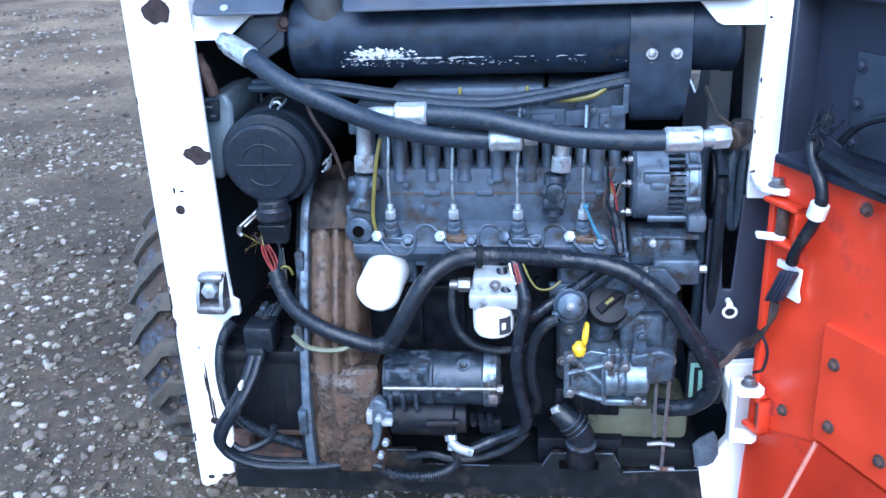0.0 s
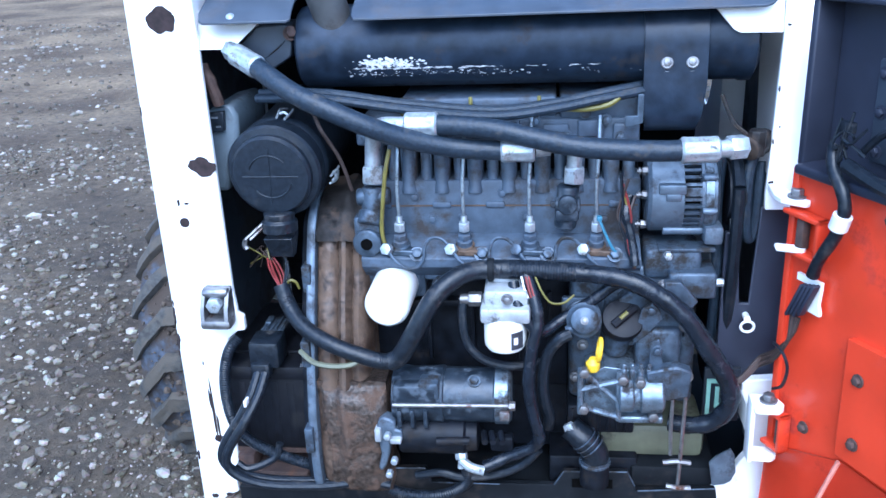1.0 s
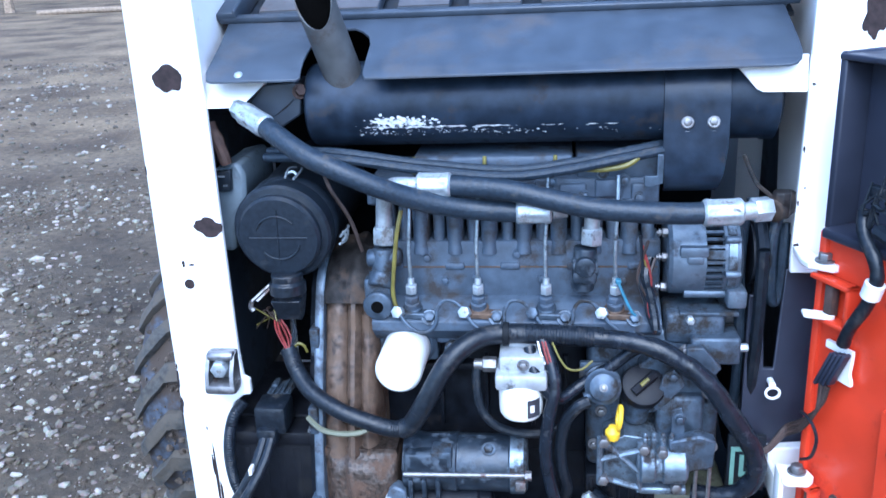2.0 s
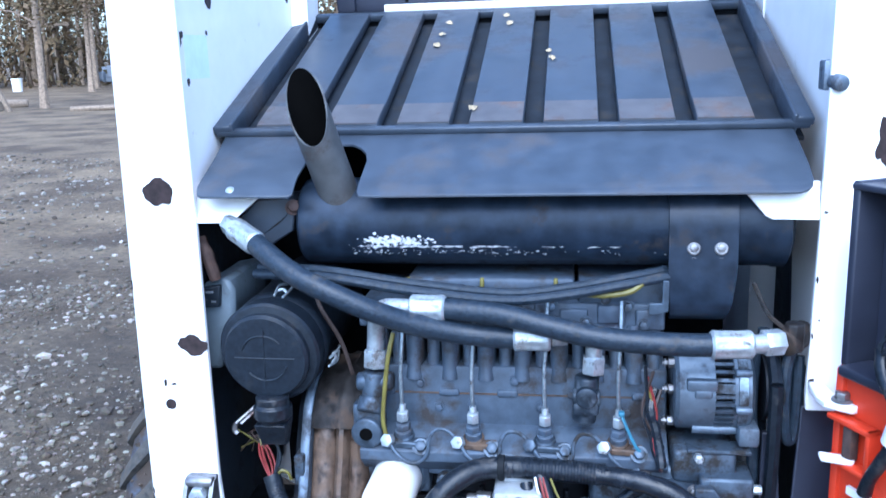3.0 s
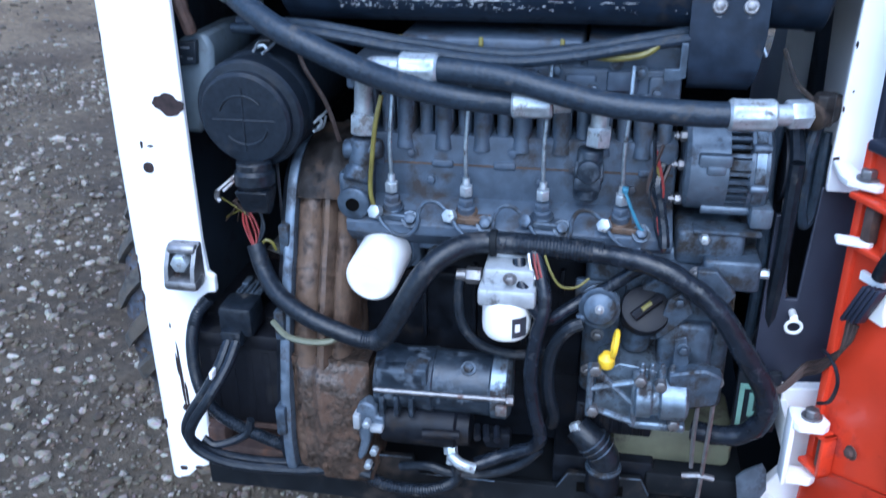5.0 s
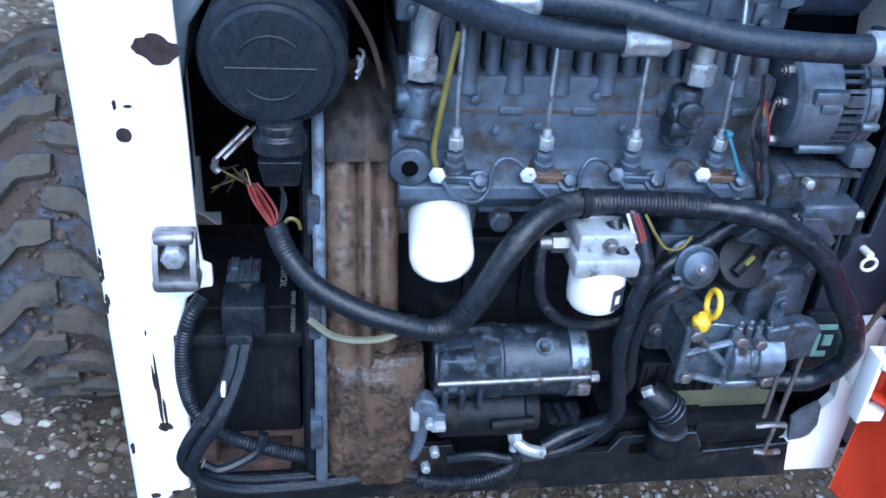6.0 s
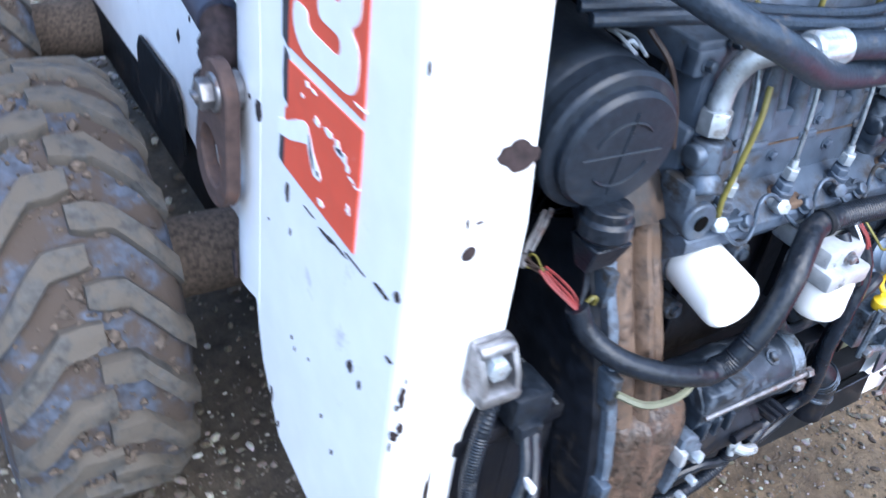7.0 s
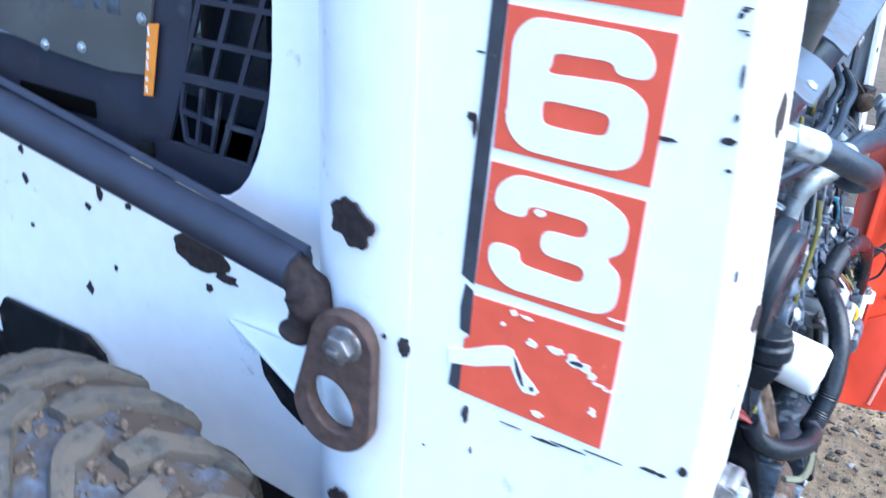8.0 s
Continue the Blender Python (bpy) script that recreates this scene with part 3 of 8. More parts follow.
def tower(s):
    """Rear upright of one side (s: -1 or 1), a welded box of plates."""
    xi = 0.385 if s < 0 else 0.436
    bm = bm_new()
    prism(bm, [(BR - 0.003, 0.333), (BR - 0.003, TOP), (0.35, TOP), (0.35, 0.553), (0.343, 0.52), (0.327, 0.467), (0.295, 0.416), (0.268, 0.376), (0.17, 0.352), (0.04, 0.325)], "x", s * 0.5, s * 0.494)
    part("side_plate", lean(bm), "white", loader, "white painted plate with small chips", bev=0.002)
    bm = bm_new()
    arc = [(s * (0.5 - BR + BR * math.sin(a)), -0.003 + BR - BR * math.cos(a)) for a in [radians(90 * i / 8) for i in range(9)]]
    arc += [(s * (0.5 - BR + (BR - 0.006) * math.sin(a)), -0.003 + BR - (BR - 0.006) * math.cos(a)) for a in [radians(90 * i / 8) for i in range(8, -1, -1)]]
    prism(bm, arc if s > 0 else arc[::-1], "z", 0.331 if s < 0 else 0.45, TOP)
    part("corner_bend", lean(bm), "white", loader, "", smooth=60)
    bm = bm_new()
    rows = [(s * 0.5004, 0.338, 0.545)]
    for i in range(9):
        k = i / 8
        # smooth double bend from the outer plate to the inner one
        kk = k ** 3
        x, y = s * (0.5004 - (0.5004 - xi) * kk), 0.35 + 0.19 * k
        lowz = float(np.interp(k, (0, 0.25, 0.5, 0.7, 0.85, 1), (0.553, 0.54, 0.522, 0.49, 0.44, 0.375)))
        rows.append((x, y, lowz))
    ring = []
    for x, y, z in rows:
        ring.append([bm.verts.new((x, y, z)), bm.verts.new((x, y, TOP)), bm.verts.new((x - s * 0.006, y, TOP)), bm.verts.new((x - s * 0.006, y, z))])
    for p, q in zip(ring, ring[1:]):
        for j in range(4):
            bm.faces.new((p[j], p[(j + 1) % 4], q[(j + 1) % 4], q[j]))
    bm.faces.new(ring[0])
    bm.faces.new(ring[-1][::-1])
    part("bent_plate", lean(bm), "white", loader)
    bm = bm_new()
    cut = [(0.72 - 0.105 * math.sin(a), 0.862 + 0.26 * (1 - math.cos(a))) for a in [radians(90 * i / 8) for i in range(9)]]
    prism(bm, [(0.54, 0.375), (0.8, 0.4), (0.98, 0.44), (2.0, 0.43), (2.0, 1.06), (1.163, 0.927), (0.98, 0.897)] + cut + [(0.615, TOP), (0.54, TOP)], "x", s * xi, s * (xi - 0.006))
    part("inner_side_plate", bm, "white", loader, "white lower side plate with chipped paint", bev=0.002)


tower(-1)
tower(1)
bm = bm_new()
prism(bm, [(BR - 0.5, 0.331), (BR - 0.5, TOP), (-0.402, TOP), (-0.392, 1.11), (-0.391, 0.745), (-0.388, 0.70), (-0.379, 0.695), (-0.379, 0.67), (-0.392, 0.668), (-0.408, 0.655), (-0.417, 0.62),
           (-0.42, 0.57), (-0.42, 0.385), (-0.43, 0.38), (-0.428, 0.362), (-0.45, 0.352), (-0.465, 0.336)], "y", -0.003, 0.008)
part("rear_post", lean(bm), "white", loader, "white rear post with rusty bare patches", bev=0.0025)
bm = bm_new()
prism(bm, [(0.5 - BR, 0.45), (0.5 - BR, TOP), (0.408, TOP), (0.404, 1.11), (0.399, 0.89), (0.40, 0.868), (0.446, 0.868), (0.456, 0.45)], "y", -0.003, 0.008)
part("rear_post", lean(bm), "white", loader, "white rear post carrying the hinges", bev=0.0025)
bm = bm_new()
prism(bm, [(0.361, 0.349), (0.354, 0.407), (0.375, 0.42), (0.392, 0.452), (0.41, 0.479), (0.404, 0.55), (0.389, 0.575), (0.388, 0.60), (0.44, 0.605), (0.445, 0.349)], "y", -0.012, 0.006)
part("post_foot", bm, "white", loader, "", bev=0.002)
bm = bm_new()
prism(bm, [(0.352, 0.52), (0.352, 0.83), (0.371, 0.83), (0.379, 0.717), (0.392, 0.717), (0.398, 0.868), (0.46, 0.87), (0.46, 0.52)], "y", 0.012, 0.02)
part("hinge_plate", bm, "cab", loader, "dark grey plate with a slot", bev=0.002)
# inner walls of the uprights
bm = bm_new()
prism(bm, [(0.008, 1.1), (0.008, TOP), (0.38, TOP), (0.404, 1.49), (0.44, 1.455), (0.503, 1.432), (0.68, 1.405), (0.68, 1.36), (0.3, 1.2), (0.1, 1.1)], "x", -0.408, -0.402)
part("tower_wall", lean(bm), "white", loader, "", bev=0.002)
bm = bm_new()
prism(bm, [(0.008, 0.88), (0.008, TOP), (0.3, TOP), (0.32, 1.46), (0.37, 1.41), (0.6, 1.40), (0.6, 1.36), (0.3, 1.2), (0.22, 0.88)], "x", 0.43, 0.436)
part("tower_wall", lean(bm), "white", loader, "", bev=0.002)
# gussets under the shelf
for pts in ([(-0.401, 1.106), (-0.349, 1.106), (-0.34, 1.11), (-0.306, 1.141), (-0.306, 1.156), (-0.401, 1.156)], [(0.313, 1.145), (0.34, 1.114), (0.348, 1.11), (0.404, 1.109), (0.404, 1.156), (0.313, 1.156)]):
    bm = bm_new()
    prism(bm, pts, "y", 0.002, 0.008)
    for v in bm.verts:
        v.co.y += (0.9 if v.co.x < 0 else 0.15) * (v.co.z - 1.106)
    part("gusset", lean(bm), "white", loader, "white corner gusset", bev=0.0015)
# floor pan, bulkheads and frame rails that close the engine bay
bm = bm_new()
box(bm, (-0.39, 0.03, 0.345), (0.49, 0.54, 0.352))
part("belly_pan", bm, "frame", loader)
# sheet coloured near black for the deep shade at the bay's back
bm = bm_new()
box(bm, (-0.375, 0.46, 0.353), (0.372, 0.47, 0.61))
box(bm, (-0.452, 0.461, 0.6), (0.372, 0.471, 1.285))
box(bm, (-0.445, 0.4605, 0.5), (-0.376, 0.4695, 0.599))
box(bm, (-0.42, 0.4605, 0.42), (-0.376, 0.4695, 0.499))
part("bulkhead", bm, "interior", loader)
for sx in (-0.46, 0.455):
    bm = bm_new()
    box(bm, (sx, 0.03, 0.35), (sx + 0.006, 0.24, 1.1))
    box(bm, (sx, 0.24, 0.56), (sx + 0.006, 0.45, 1.1))
    part("bay_wall", bm, "cover", loader)
# rear cross beam with raised seats
bm = bm_new()
prism(bm, [(-0.42, 0.345), (-0.42, 0.385), (-0.17, 0.392), (-0.165, 0.43), (-0.10, 0.432), (-0.09, 0.405), (0.108, 0.408), (0.123, 0.434), (0.223, 0.436), (0.235, 0.41), (0.237, 0.40), (0.36, 0.41), (0.37, 0.35)], "y", -0.02, -0.008)
beam = part("rear_beam", bm, "frame", loader, "dark grimy steel cross beam", bev=0.002)
for pts in ([(0.108, 0.409), (0.123, 0.435), (0.223, 0.437), (0.235, 0.411)], [(-0.165, 0.431), (-0.10, 0.433)], [(0.24, 0.402), (0.36, 0.411)], [(-0.08, 0.406), (0.02, 0.4065)]):
    bm = bm_new()
    for p, q in zip(pts, pts[1:]):
        cyl(bm, (p[0], -0.0195, p[1] - 0.0005), (q[0], -0.0195, q[1] - 0.0005), 0.0011, seg=6)
    part("worn_rim", bm, "alu_dull", beam, "rubbed bare edge")
bm = bm_new()
prism(bm, [(-0.42, 0.35), (-0.42, 0.385), (-0.17, 0.39), (0.36, 0.40), (0.37, 0.352)], "y", -0.008, 0.16)
part("beam_shelf", bm, "frame", loader, "dark grimy steel ledge", bev=0.002)
# black strip on the beam paints the slot's dark inside; nothing is cut
bm = bm_new()
box(bm, (0.136, -0.022, 0.406), (0.2, -0.021, 0.422))
part("beam_slot", bm, "soot_and_shade", loader)

# tow eye, lift cylinder, step tab, axle
bm = bm_new()
n = 44
discs = (((0.421, 0.717), 0.0555), ((0.408, 0.813), 0.0425))
outer, inner = [], []
for i in range(n):
    t = 2 * math.pi * i / n
    (cy, cz), r = max(discs, key=lambda d: d[0][0] * math.cos(t) + d[0][1] * math.sin(t) + d[1])
    outer.append((cy + r * math.cos(t), cz + r * math.sin(t)))
    inner.append((0.422 + 0.0315 * math.cos(t) + 0.006 * math.sin(t), 0.727 + 0.0365 * math.sin(t)))
rings = []
for x in (-0.53, -0.512):
    rings.append(([bm.verts.new((x, *p)) for p in outer], [bm.verts.new((x, *p)) for p in inner]))
(oa, ia), (ob_, ib) = rings
for i in range(n):
    j = (i + 1) % n
    bm.faces.new((oa[i], oa[j], ia[j], ia[i]))
    bm.faces.new((ob_[j], ob_[i], ib[i], ib[j]))
    bm.faces.new((oa[j], oa[i], ob_[i], ob_[j]))
    bm.faces.new((ia[i], ia[j], ib[j], ib[i]))
mount = bm
bm = bm_new()
prism(bm, [(-0.388, 0.712), (-0.43, 0.614), (-0.476, 0.512), (-0.455, 0.5), (-0.42, 0.535), (-0.388, 0.55)], "z", 0.664, 0.672)
part("corner_gusset", bm, "white", loader, "white welded corner gusset", bev=0.002)
# thin dark plate laid in for the shadowed opening below the gusset
bm = bm_new()
prism(bm, [(0.652, 0.629), (0.645, 0.597), (0.614, 0.559), (0.575, 0.535), (0.555, 0.56), (0.575, 0.66), (0.63, 0.66)], "x", -0.39, -0.385)
part("shade_notch_plate", bm, "frame", loader, "black plate for the shaded notch under the gusset", bev=0.001)
bm = mount
eye = part("tow_eye", bm, "rust_steel", loader, "rusty forged tie down eye", bev=0.003)
bm = bm_new()
cyl(bm, (-0.50, 0.402, 0.82), (-0.534, 0.402, 0.82), 0.023, bev=0.002)
cyl(bm, (-0.534, 0.402, 0.82), (-0.55, 0.402, 0.82), 0.0185, seg=6, bev=0.002)
box(bm, (-0.556, 0.395, 0.817), (-0.549, 0.409, 0.823), 0.001)
part("bolt", bm, "steel", eye, "worn steel bolt")
bm = bm_new()
cyl(bm, (-0.488, 0.5, 0.863), (-0.44, 1.9, 1.063), 0.0275, 0.033, seg=28)
cylinder = part("lift_cylinder", bm, "cab", loader, "dark grey hydraulic lift cylinder")
bm = bm_new()
tube(bm, [(-0.488, 0.512, 0.865), (-0.49, 0.488, 0.846), (-0.4935, 0.479, 0.828), (-0.498, 0.486, 0.806), (-0.503, 0.494, 0.784)], 0.0225, seg=18, per=7, wob=0.5)
part("rod_eye", bm, "rust", cylinder, "rusty flaking cylinder end", smooth=60)
bm = bm_new()
tube(bm, [(-0.481, 0.49, 0.889), (-0.47, 0.7, 0.922), (-0.46, 1.0, 0.969), (-0.445, 1.5, 1.045)], 0.0065, seg=8)
sp = part("steel_pipe", bm, "cab", loader)
for y0, y1, z0, z1 in ((0.53, 0.556, 0.899, 0.903), (0.562, 0.7, 0.9005, 0.9225), (0.74, 0.78, 0.929, 0.935)):
    bm = bm_new()
    tube(bm, [(-0.4835 + 0.045 * (y0 - 0.49), y0, z0 - 0.0045), (-0.4835 + 0.045 * (y1 - 0.49), y1, z1 - 0.0045)], 0.0035, seg=6)
    part("wear_mark", bm, "tan_wear", sp, "paint worn to tan along the pipe")
bm = bm_new()
prism(bm, [(1.25, 0.4), (1.25, 0.5), (1.228, 0.532), (1.02, 0.53), (0.985, 0.505), (0.96, 0.4)], "x", -0.40, -0.392)
part("step_tab", bm, "frame", loader, "black steel tab", bev=0.002)
for y in (0.735, 1.718):
    bm = bm_new()
    cyl(bm, (-0.66, y, 0.345), (0.66, y, 0.345), 0.07, seg=24)
    part("axle", bm, "mud", loader)
bm = bm_new()
box(bm, (-0.38, 0.62, 0.30), (0.38, 2.0, 0.46), 0.01)
part("chassis", bm, "frame", loader)
# right hinge brackets and latch
TAB = [(0.388, -0.06), (0.388, -0.092), (0.395, -0.1), (0.422, -0.1), (0.431, -0.09), (0.426, -0.074), (0.41, -0.062)]
SLIM = [(0.399, -0.07), (0.398, -0.087), (0.43, -0.098), (0.436, -0.093), (0.425, -0.078)]
LOW = [(0.388, -0.06), (0.39, -0.086), (0.42, -0.088), (0.43, -0.078), (0.425, -0.062)]
BENT = [(0.4, -0.003), (0.399, -0.05), (0.404, -0.066), (0.43, -0.084), (0.438, -0.082), (0.437, -0.066), (0.425, -0.058), (0.418, -0.003)]
for zt, tt, zb, tb in ((0.908, 0.01, 0.846, 0.007), (0.608, 0.013, 0.52, 0.012)):
    bm = bm_new()
    prism(bm, LOW if zt < 0.7 else SLIM, "z", zb - tb, zb)
    part("hinge_tab", bm, "white", loader, "white steel hinge tab", bev=0.0025)
    bm = bm_new()
    prism(bm, TAB if zt < 0.7 else BENT, "z", zt - tt, zt)
    h = part("hinge_tab", bm, "white", loader, "white steel hinge tab", bev=0.0025)
    if zt < 0.7:
        bm = bm_new()
        box(bm, (0.386, -0.09, zb - tb), (0.393, -0.06, zt), 0.003)
        box(bm, (0.387, -0.066, zb + 0.02), (0.396, -0.004, zt - 0.025), 0.003)
        part("hinge_web", bm, "white", loader)
    bm = bm_new()
    bolt(bm, (0.41, -0.082, zt) if zt < 0.7 else (0.424, -0.066, zt), (0, 0, 1), 0.0085, 0.012)
    part("pin", bm, "steel", h)
bm = bm_new()
box(bm, (-0.433, -0.012, 0.692), (-0.39, -0.003, 0.75), 0.004)
box(bm, (-0.436, -0.042, 0.688), (-0.387, -0.01, 0.704), 0.006)
prism(bm, [(-0.01, 0.7), (-0.04, 0.7), (-0.036, 0.72), (-0.022, 0.744), (-0.01, 0.748)], 'x', -0.434, -0.428)
prism(bm, [(-0.01, 0.7), (-0.04, 0.7), (-0.036, 0.72), (-0.022, 0.744), (-0.01, 0.748)], 'x', -0.396, -0.39)
cyl(bm, (-0.432, -0.018, 0.742), (-0.392, -0.018, 0.742), 0.008, bev=0.002)
lat = part("latch_striker", bm, "steel", loader, "worn bare steel latch striker")
bm = bm_new()
cyl(bm, (-0.413, -0.012, 0.725), (-0.413, -0.034, 0.725), 0.013, seg=6, bev=0.002)
part("bolt", bm, "zinc", lat)

# rusty bare patches and chips on the post
PATCH = [(-0.44, 1.15, 0.0225, 0.0175), (-0.411, 0.938, 0.021, 0.014), (-0.451, 0.852, 0.0075, 0.0075), (-0.456, 0.884, 0.0018, 0.005), (-0.444, 0.882, 0.004, 0.0015), (-0.403, 1.443, 0.006, 0.014),
         (-0.4515, 0.52, 0.0022, 0.05), (-0.449, 0.468, 0.008, 0.006), (-0.455, 0.545, 0.0015, 0.016), (-0.447, 0.49, 0.0015, 0.02), (-0.457, 0.61, 0.001, 0.004), (-0.472, 0.352, 0.006, 0.004), (-0.446, 0.356, 0.006, 0.003),
         (0.475, 1.204, 0.014, 0.03), (0.404, 1.036, 0.0012, 0.004), (0.402, 0.965, 0.001, 0.003), (0.404, 0.905, 0.004, 0.005), (0.418, 0.889, 0.002, 0.002), (0.409, 0.985, 0.0008, 0.0015), (0.409, 1.12, 0.0022, 0.0014)]
for i, (x, z, rx, rz) in enumerate(PATCH):
    bm = bm_new()
    prism(bm, blob((x, z), rx, rz, 18, 0.04 if i == 2 else 0.2 if i == 0 else 0.3, i), "y", -0.0045, -0.002)
    part("rust_patch", lean(bm), "rust", loader, "bare rusty patch")
for i, (u, z, ru, rz) in enumerate(((0.0, 0.693, 0.0032, 0.014), (0.002, 0.714, 0.0012, 0.004), (-0.004, 0.677, 0.0018, 0.004), (0.002, 0.652, 0.003, 0.008), (-0.003, 0.64, 0.0042, 0.007), (-0.006, 0.622, 0.0012, 0.007), (0.004, 0.43, 0.003, 0.01), (-0.002, 1.02, 0.0015, 0.006))):
    bm = bm_new()
    prism(bm, blob((u, z), ru, rz, 12, 0.45, i + 210), "y", -0.0012, 0.0008)
    bmesh.ops.rotate(bm, verts=bm.verts, cent=(0, 0, 0), matrix=Matrix.Rotation(radians(-45), 3, "Z"))
    bmesh.ops.translate(bm, verts=bm.verts, vec=(-0.5 + BR * 0.293, BR * 0.293 - 0.003, 0))
    part("paint_chip", lean(bm), "rust", loader, "chip in the bent edge")
SIDE = [(0.342, 0.822, 0.0075, 0.0115), (0.369, 0.827, 0.003, 0.003), (0.261, 0.767, 0.004, 0.011), (0.003, 1.138, 0.0065, 0.0028), (-0.0095, 1.158, 0.0018, 0.003), (0.2701, 1.1, 0.0025, 0.012), (0.275, 1.107, 0.004, 0.004), (0.08, 1.128, 0.011, 0.0018), (-0.011, 1.192, 0.0012, 0.009),
        (0.013, 1.2365, 0.0022, 0.0022), (0.0095, 1.241, 0.003, 0.0012), (0.004, 1.2432, 0.004, 0.0006), (0.004, 1.226, 0.005, 0.0005), (0.004, 1.2235, 0.0015, 0.001), (0.005, 1.113, 0.003, 0.0015), (0.005, 0.8, 0.004, 0.005), (0.094, 0.656, 0.005, 0.008), (0.073, 0.648, 0.003, 0.005), (0.02, 0.725, 0.006, 0.002), (0.293, 0.433, 0.003, 0.014),
        (0.165, 0.772, 0.013, 0.0016), (0.14, 0.7755, 0.018, 0.0008), (0.1, 0.781, 0.02, 0.0005), (0.054, 0.7875, 0.009, 0.002), (0.041, 0.787, 0.004, 0.0018), (0.237, 0.578, 0.0013, 0.003), (0.228, 0.568, 0.0012, 0.003), (0.19, 0.583, 0.001, 0.002), (0.15, 0.53, 0.0015, 0.003), (0.12, 0.5, 0.002, 0.004), (0.27, 0.4, 0.002, 0.006),
        (0.1957, 1.189, 0.006, 0.0014), (0.1889, 1.1905, 0.003, 0.0022), (0.1791, 1.1952, 0.003, 0.0012), (0.1978, 1.162, 0.0025, 0.004), (0.1027, 1.106, 0.0018, 0.005), (0.2167, 0.954, 0.0008, 0.009), (0.268, 1.169, 0.005, 0.0009), (0.205, 0.775, 0.012, 0.0004), (0.25, 0.72, 0.001, 0.004), (0.31, 0.7, 0.002, 0.001)]
for i, (y, z, ry, rz) in enumerate(SIDE):
    bm = bm_new()
    prism(bm, blob((max(y + 0.014 if z > 1.11 and y < 0.02 else y, 0.018 + ry), z), ry, rz, 14, 0.35, i + 40), "x", -0.5015, -0.499)
    part("paint_chip", lean(bm), "chip", loader, "dark paint chip")


def wheel(x, y, s):
    """s: side, -1 left. Centre height 0.375, tread radius 0.385."""
    z, k0 = 0.345, 0.912
    a = (s, 0, 0)
    bm = bm_new()
    prof = [(-0.05, 0.205), (-0.045, 0.215), (0.02, 0.2), (0.075, 0.2), (0.118, 0.212), (0.124, 0.226), (0.116, 0.226), (0.108, 0.205), (0.05, 0.19), (0.04, 0.11), (0.055, 0.10), (0.075, 0.055)]
    rev(bm, (x, y, z), a, [(d, r * k0) for d, r in prof], 40)
    rim = part("wheel", bm, "red", loader, "orange red steel wheel rim")
    bm = bm_new()
    prof = [(-0.12, 0.215), (-0.128, 0.26), (-0.126, 0.31), (-0.112, 0.347), (-0.09, 0.361), (0, 0.367), (0.09, 0.361), (0.112, 0.347), (0.126, 0.31), (0.128, 0.26), (0.12, 0.215)]
    rev(bm, (x, y, z), a, [(d, r * k0) for d, r in prof], 64, caps=False)
    part("tyre", bm, "tyre", rim, "mud caked rubber tyre", smooth=50)
    n, turn = 21, -1
    for side in (-1, 1):
        for i in range(n):
            t0 = 2 * math.pi * (i + (0.5 if side > 0 else 0)) / n
            # one bent lug: an angled bar from the middle to the shoulder
            us, dts = (-0.006, 0.045, 0.068, 0.125), (0.29, 0.27, 0.2, 0.0)
            wid = 0.062
            bm = bm_new()
            vs = []
            for u in (-0.006, 0.008, 0.02, 0.033, 0.045, 0.06, 0.075, 0.09, 0.103, 0.113, 0.123):
                t = t0 + turn * float(np.interp(u, us, dts))
                hh = float(np.interp(u, (0, 0.09, 0.128), (0.386, 0.383, 0.351))) * k0
                row = []
                for dw, rr in ((-1.2, hh - 0.034), (-1.0, hh - 0.006), (-0.85, hh), (-0.4, hh + 0.0005), (0.0, hh + 0.001), (0.4, hh + 0.0005), (0.85, hh), (1.0, hh - 0.006), (1.2, hh - 0.034)):
                    end = 0.8 + 0.2 * min(1, (u + 0.006) / 0.02)
                    tt = t + dw * wid * end + 0.012 * noise.noise(Vector((u * 40, t0 * 5 + dw, side)))
                    jig = 0.005 * noise.noise(Vector((u * 90, tt * 30, side * 3))) - 0.003 * abs(noise.noise(Vector((u * 25, t0 * 7, dw))))
                    row.append(bm.verts.new((x + side * u, y + (rr + jig) * math.cos(tt), z + (rr + jig) * math.sin(tt))))
                vs.append(row)
            for p, q in zip(vs, vs[1:]):
                for j in range(8):
                    bm.faces.new((p[j], p[j + 1], q[j + 1], q[j]))
            bm.faces.new(vs[0])
            bm.faces.new(vs[-1][::-1])
            bmesh.ops.recalc_face_normals(bm, faces=bm.faces[:])
            part("lug", bm, "lug", rim, smooth=40)

    rng = random.Random(int(y * 10) + s)
    bm = bm_new()
    for i in range(1500):
        t, u, q = rng.uniform(0, 6.283), rng.gauss(0, 0.045), 0.002 + 0.009 * rng.random() ** 3
        if abs(u) > 0.11:
            continue
        rr = 0.367 * k0 + 0.001 - 0.01 * (abs(u) / 0.1) ** 3
        c = Vector((x + u, y + rr * math.cos(t), z + rr * math.sin(t)))
        b = bmesh.new()
        bmesh.ops.create_icosphere(b, subdivisions=1, radius=q)
        for v in b.verts:
            v.co = c + v.co * rng.uniform(0.6, 1.3)
        merge(bm, b)
    tagged(part("mud_clod", bm, "mud", rim), "dried mud and grit between the lugs", kind="stuff")


for s in (-1, 1):
    for y in (0.735, 1.718):
        wheel(s * 0.68, y, s)

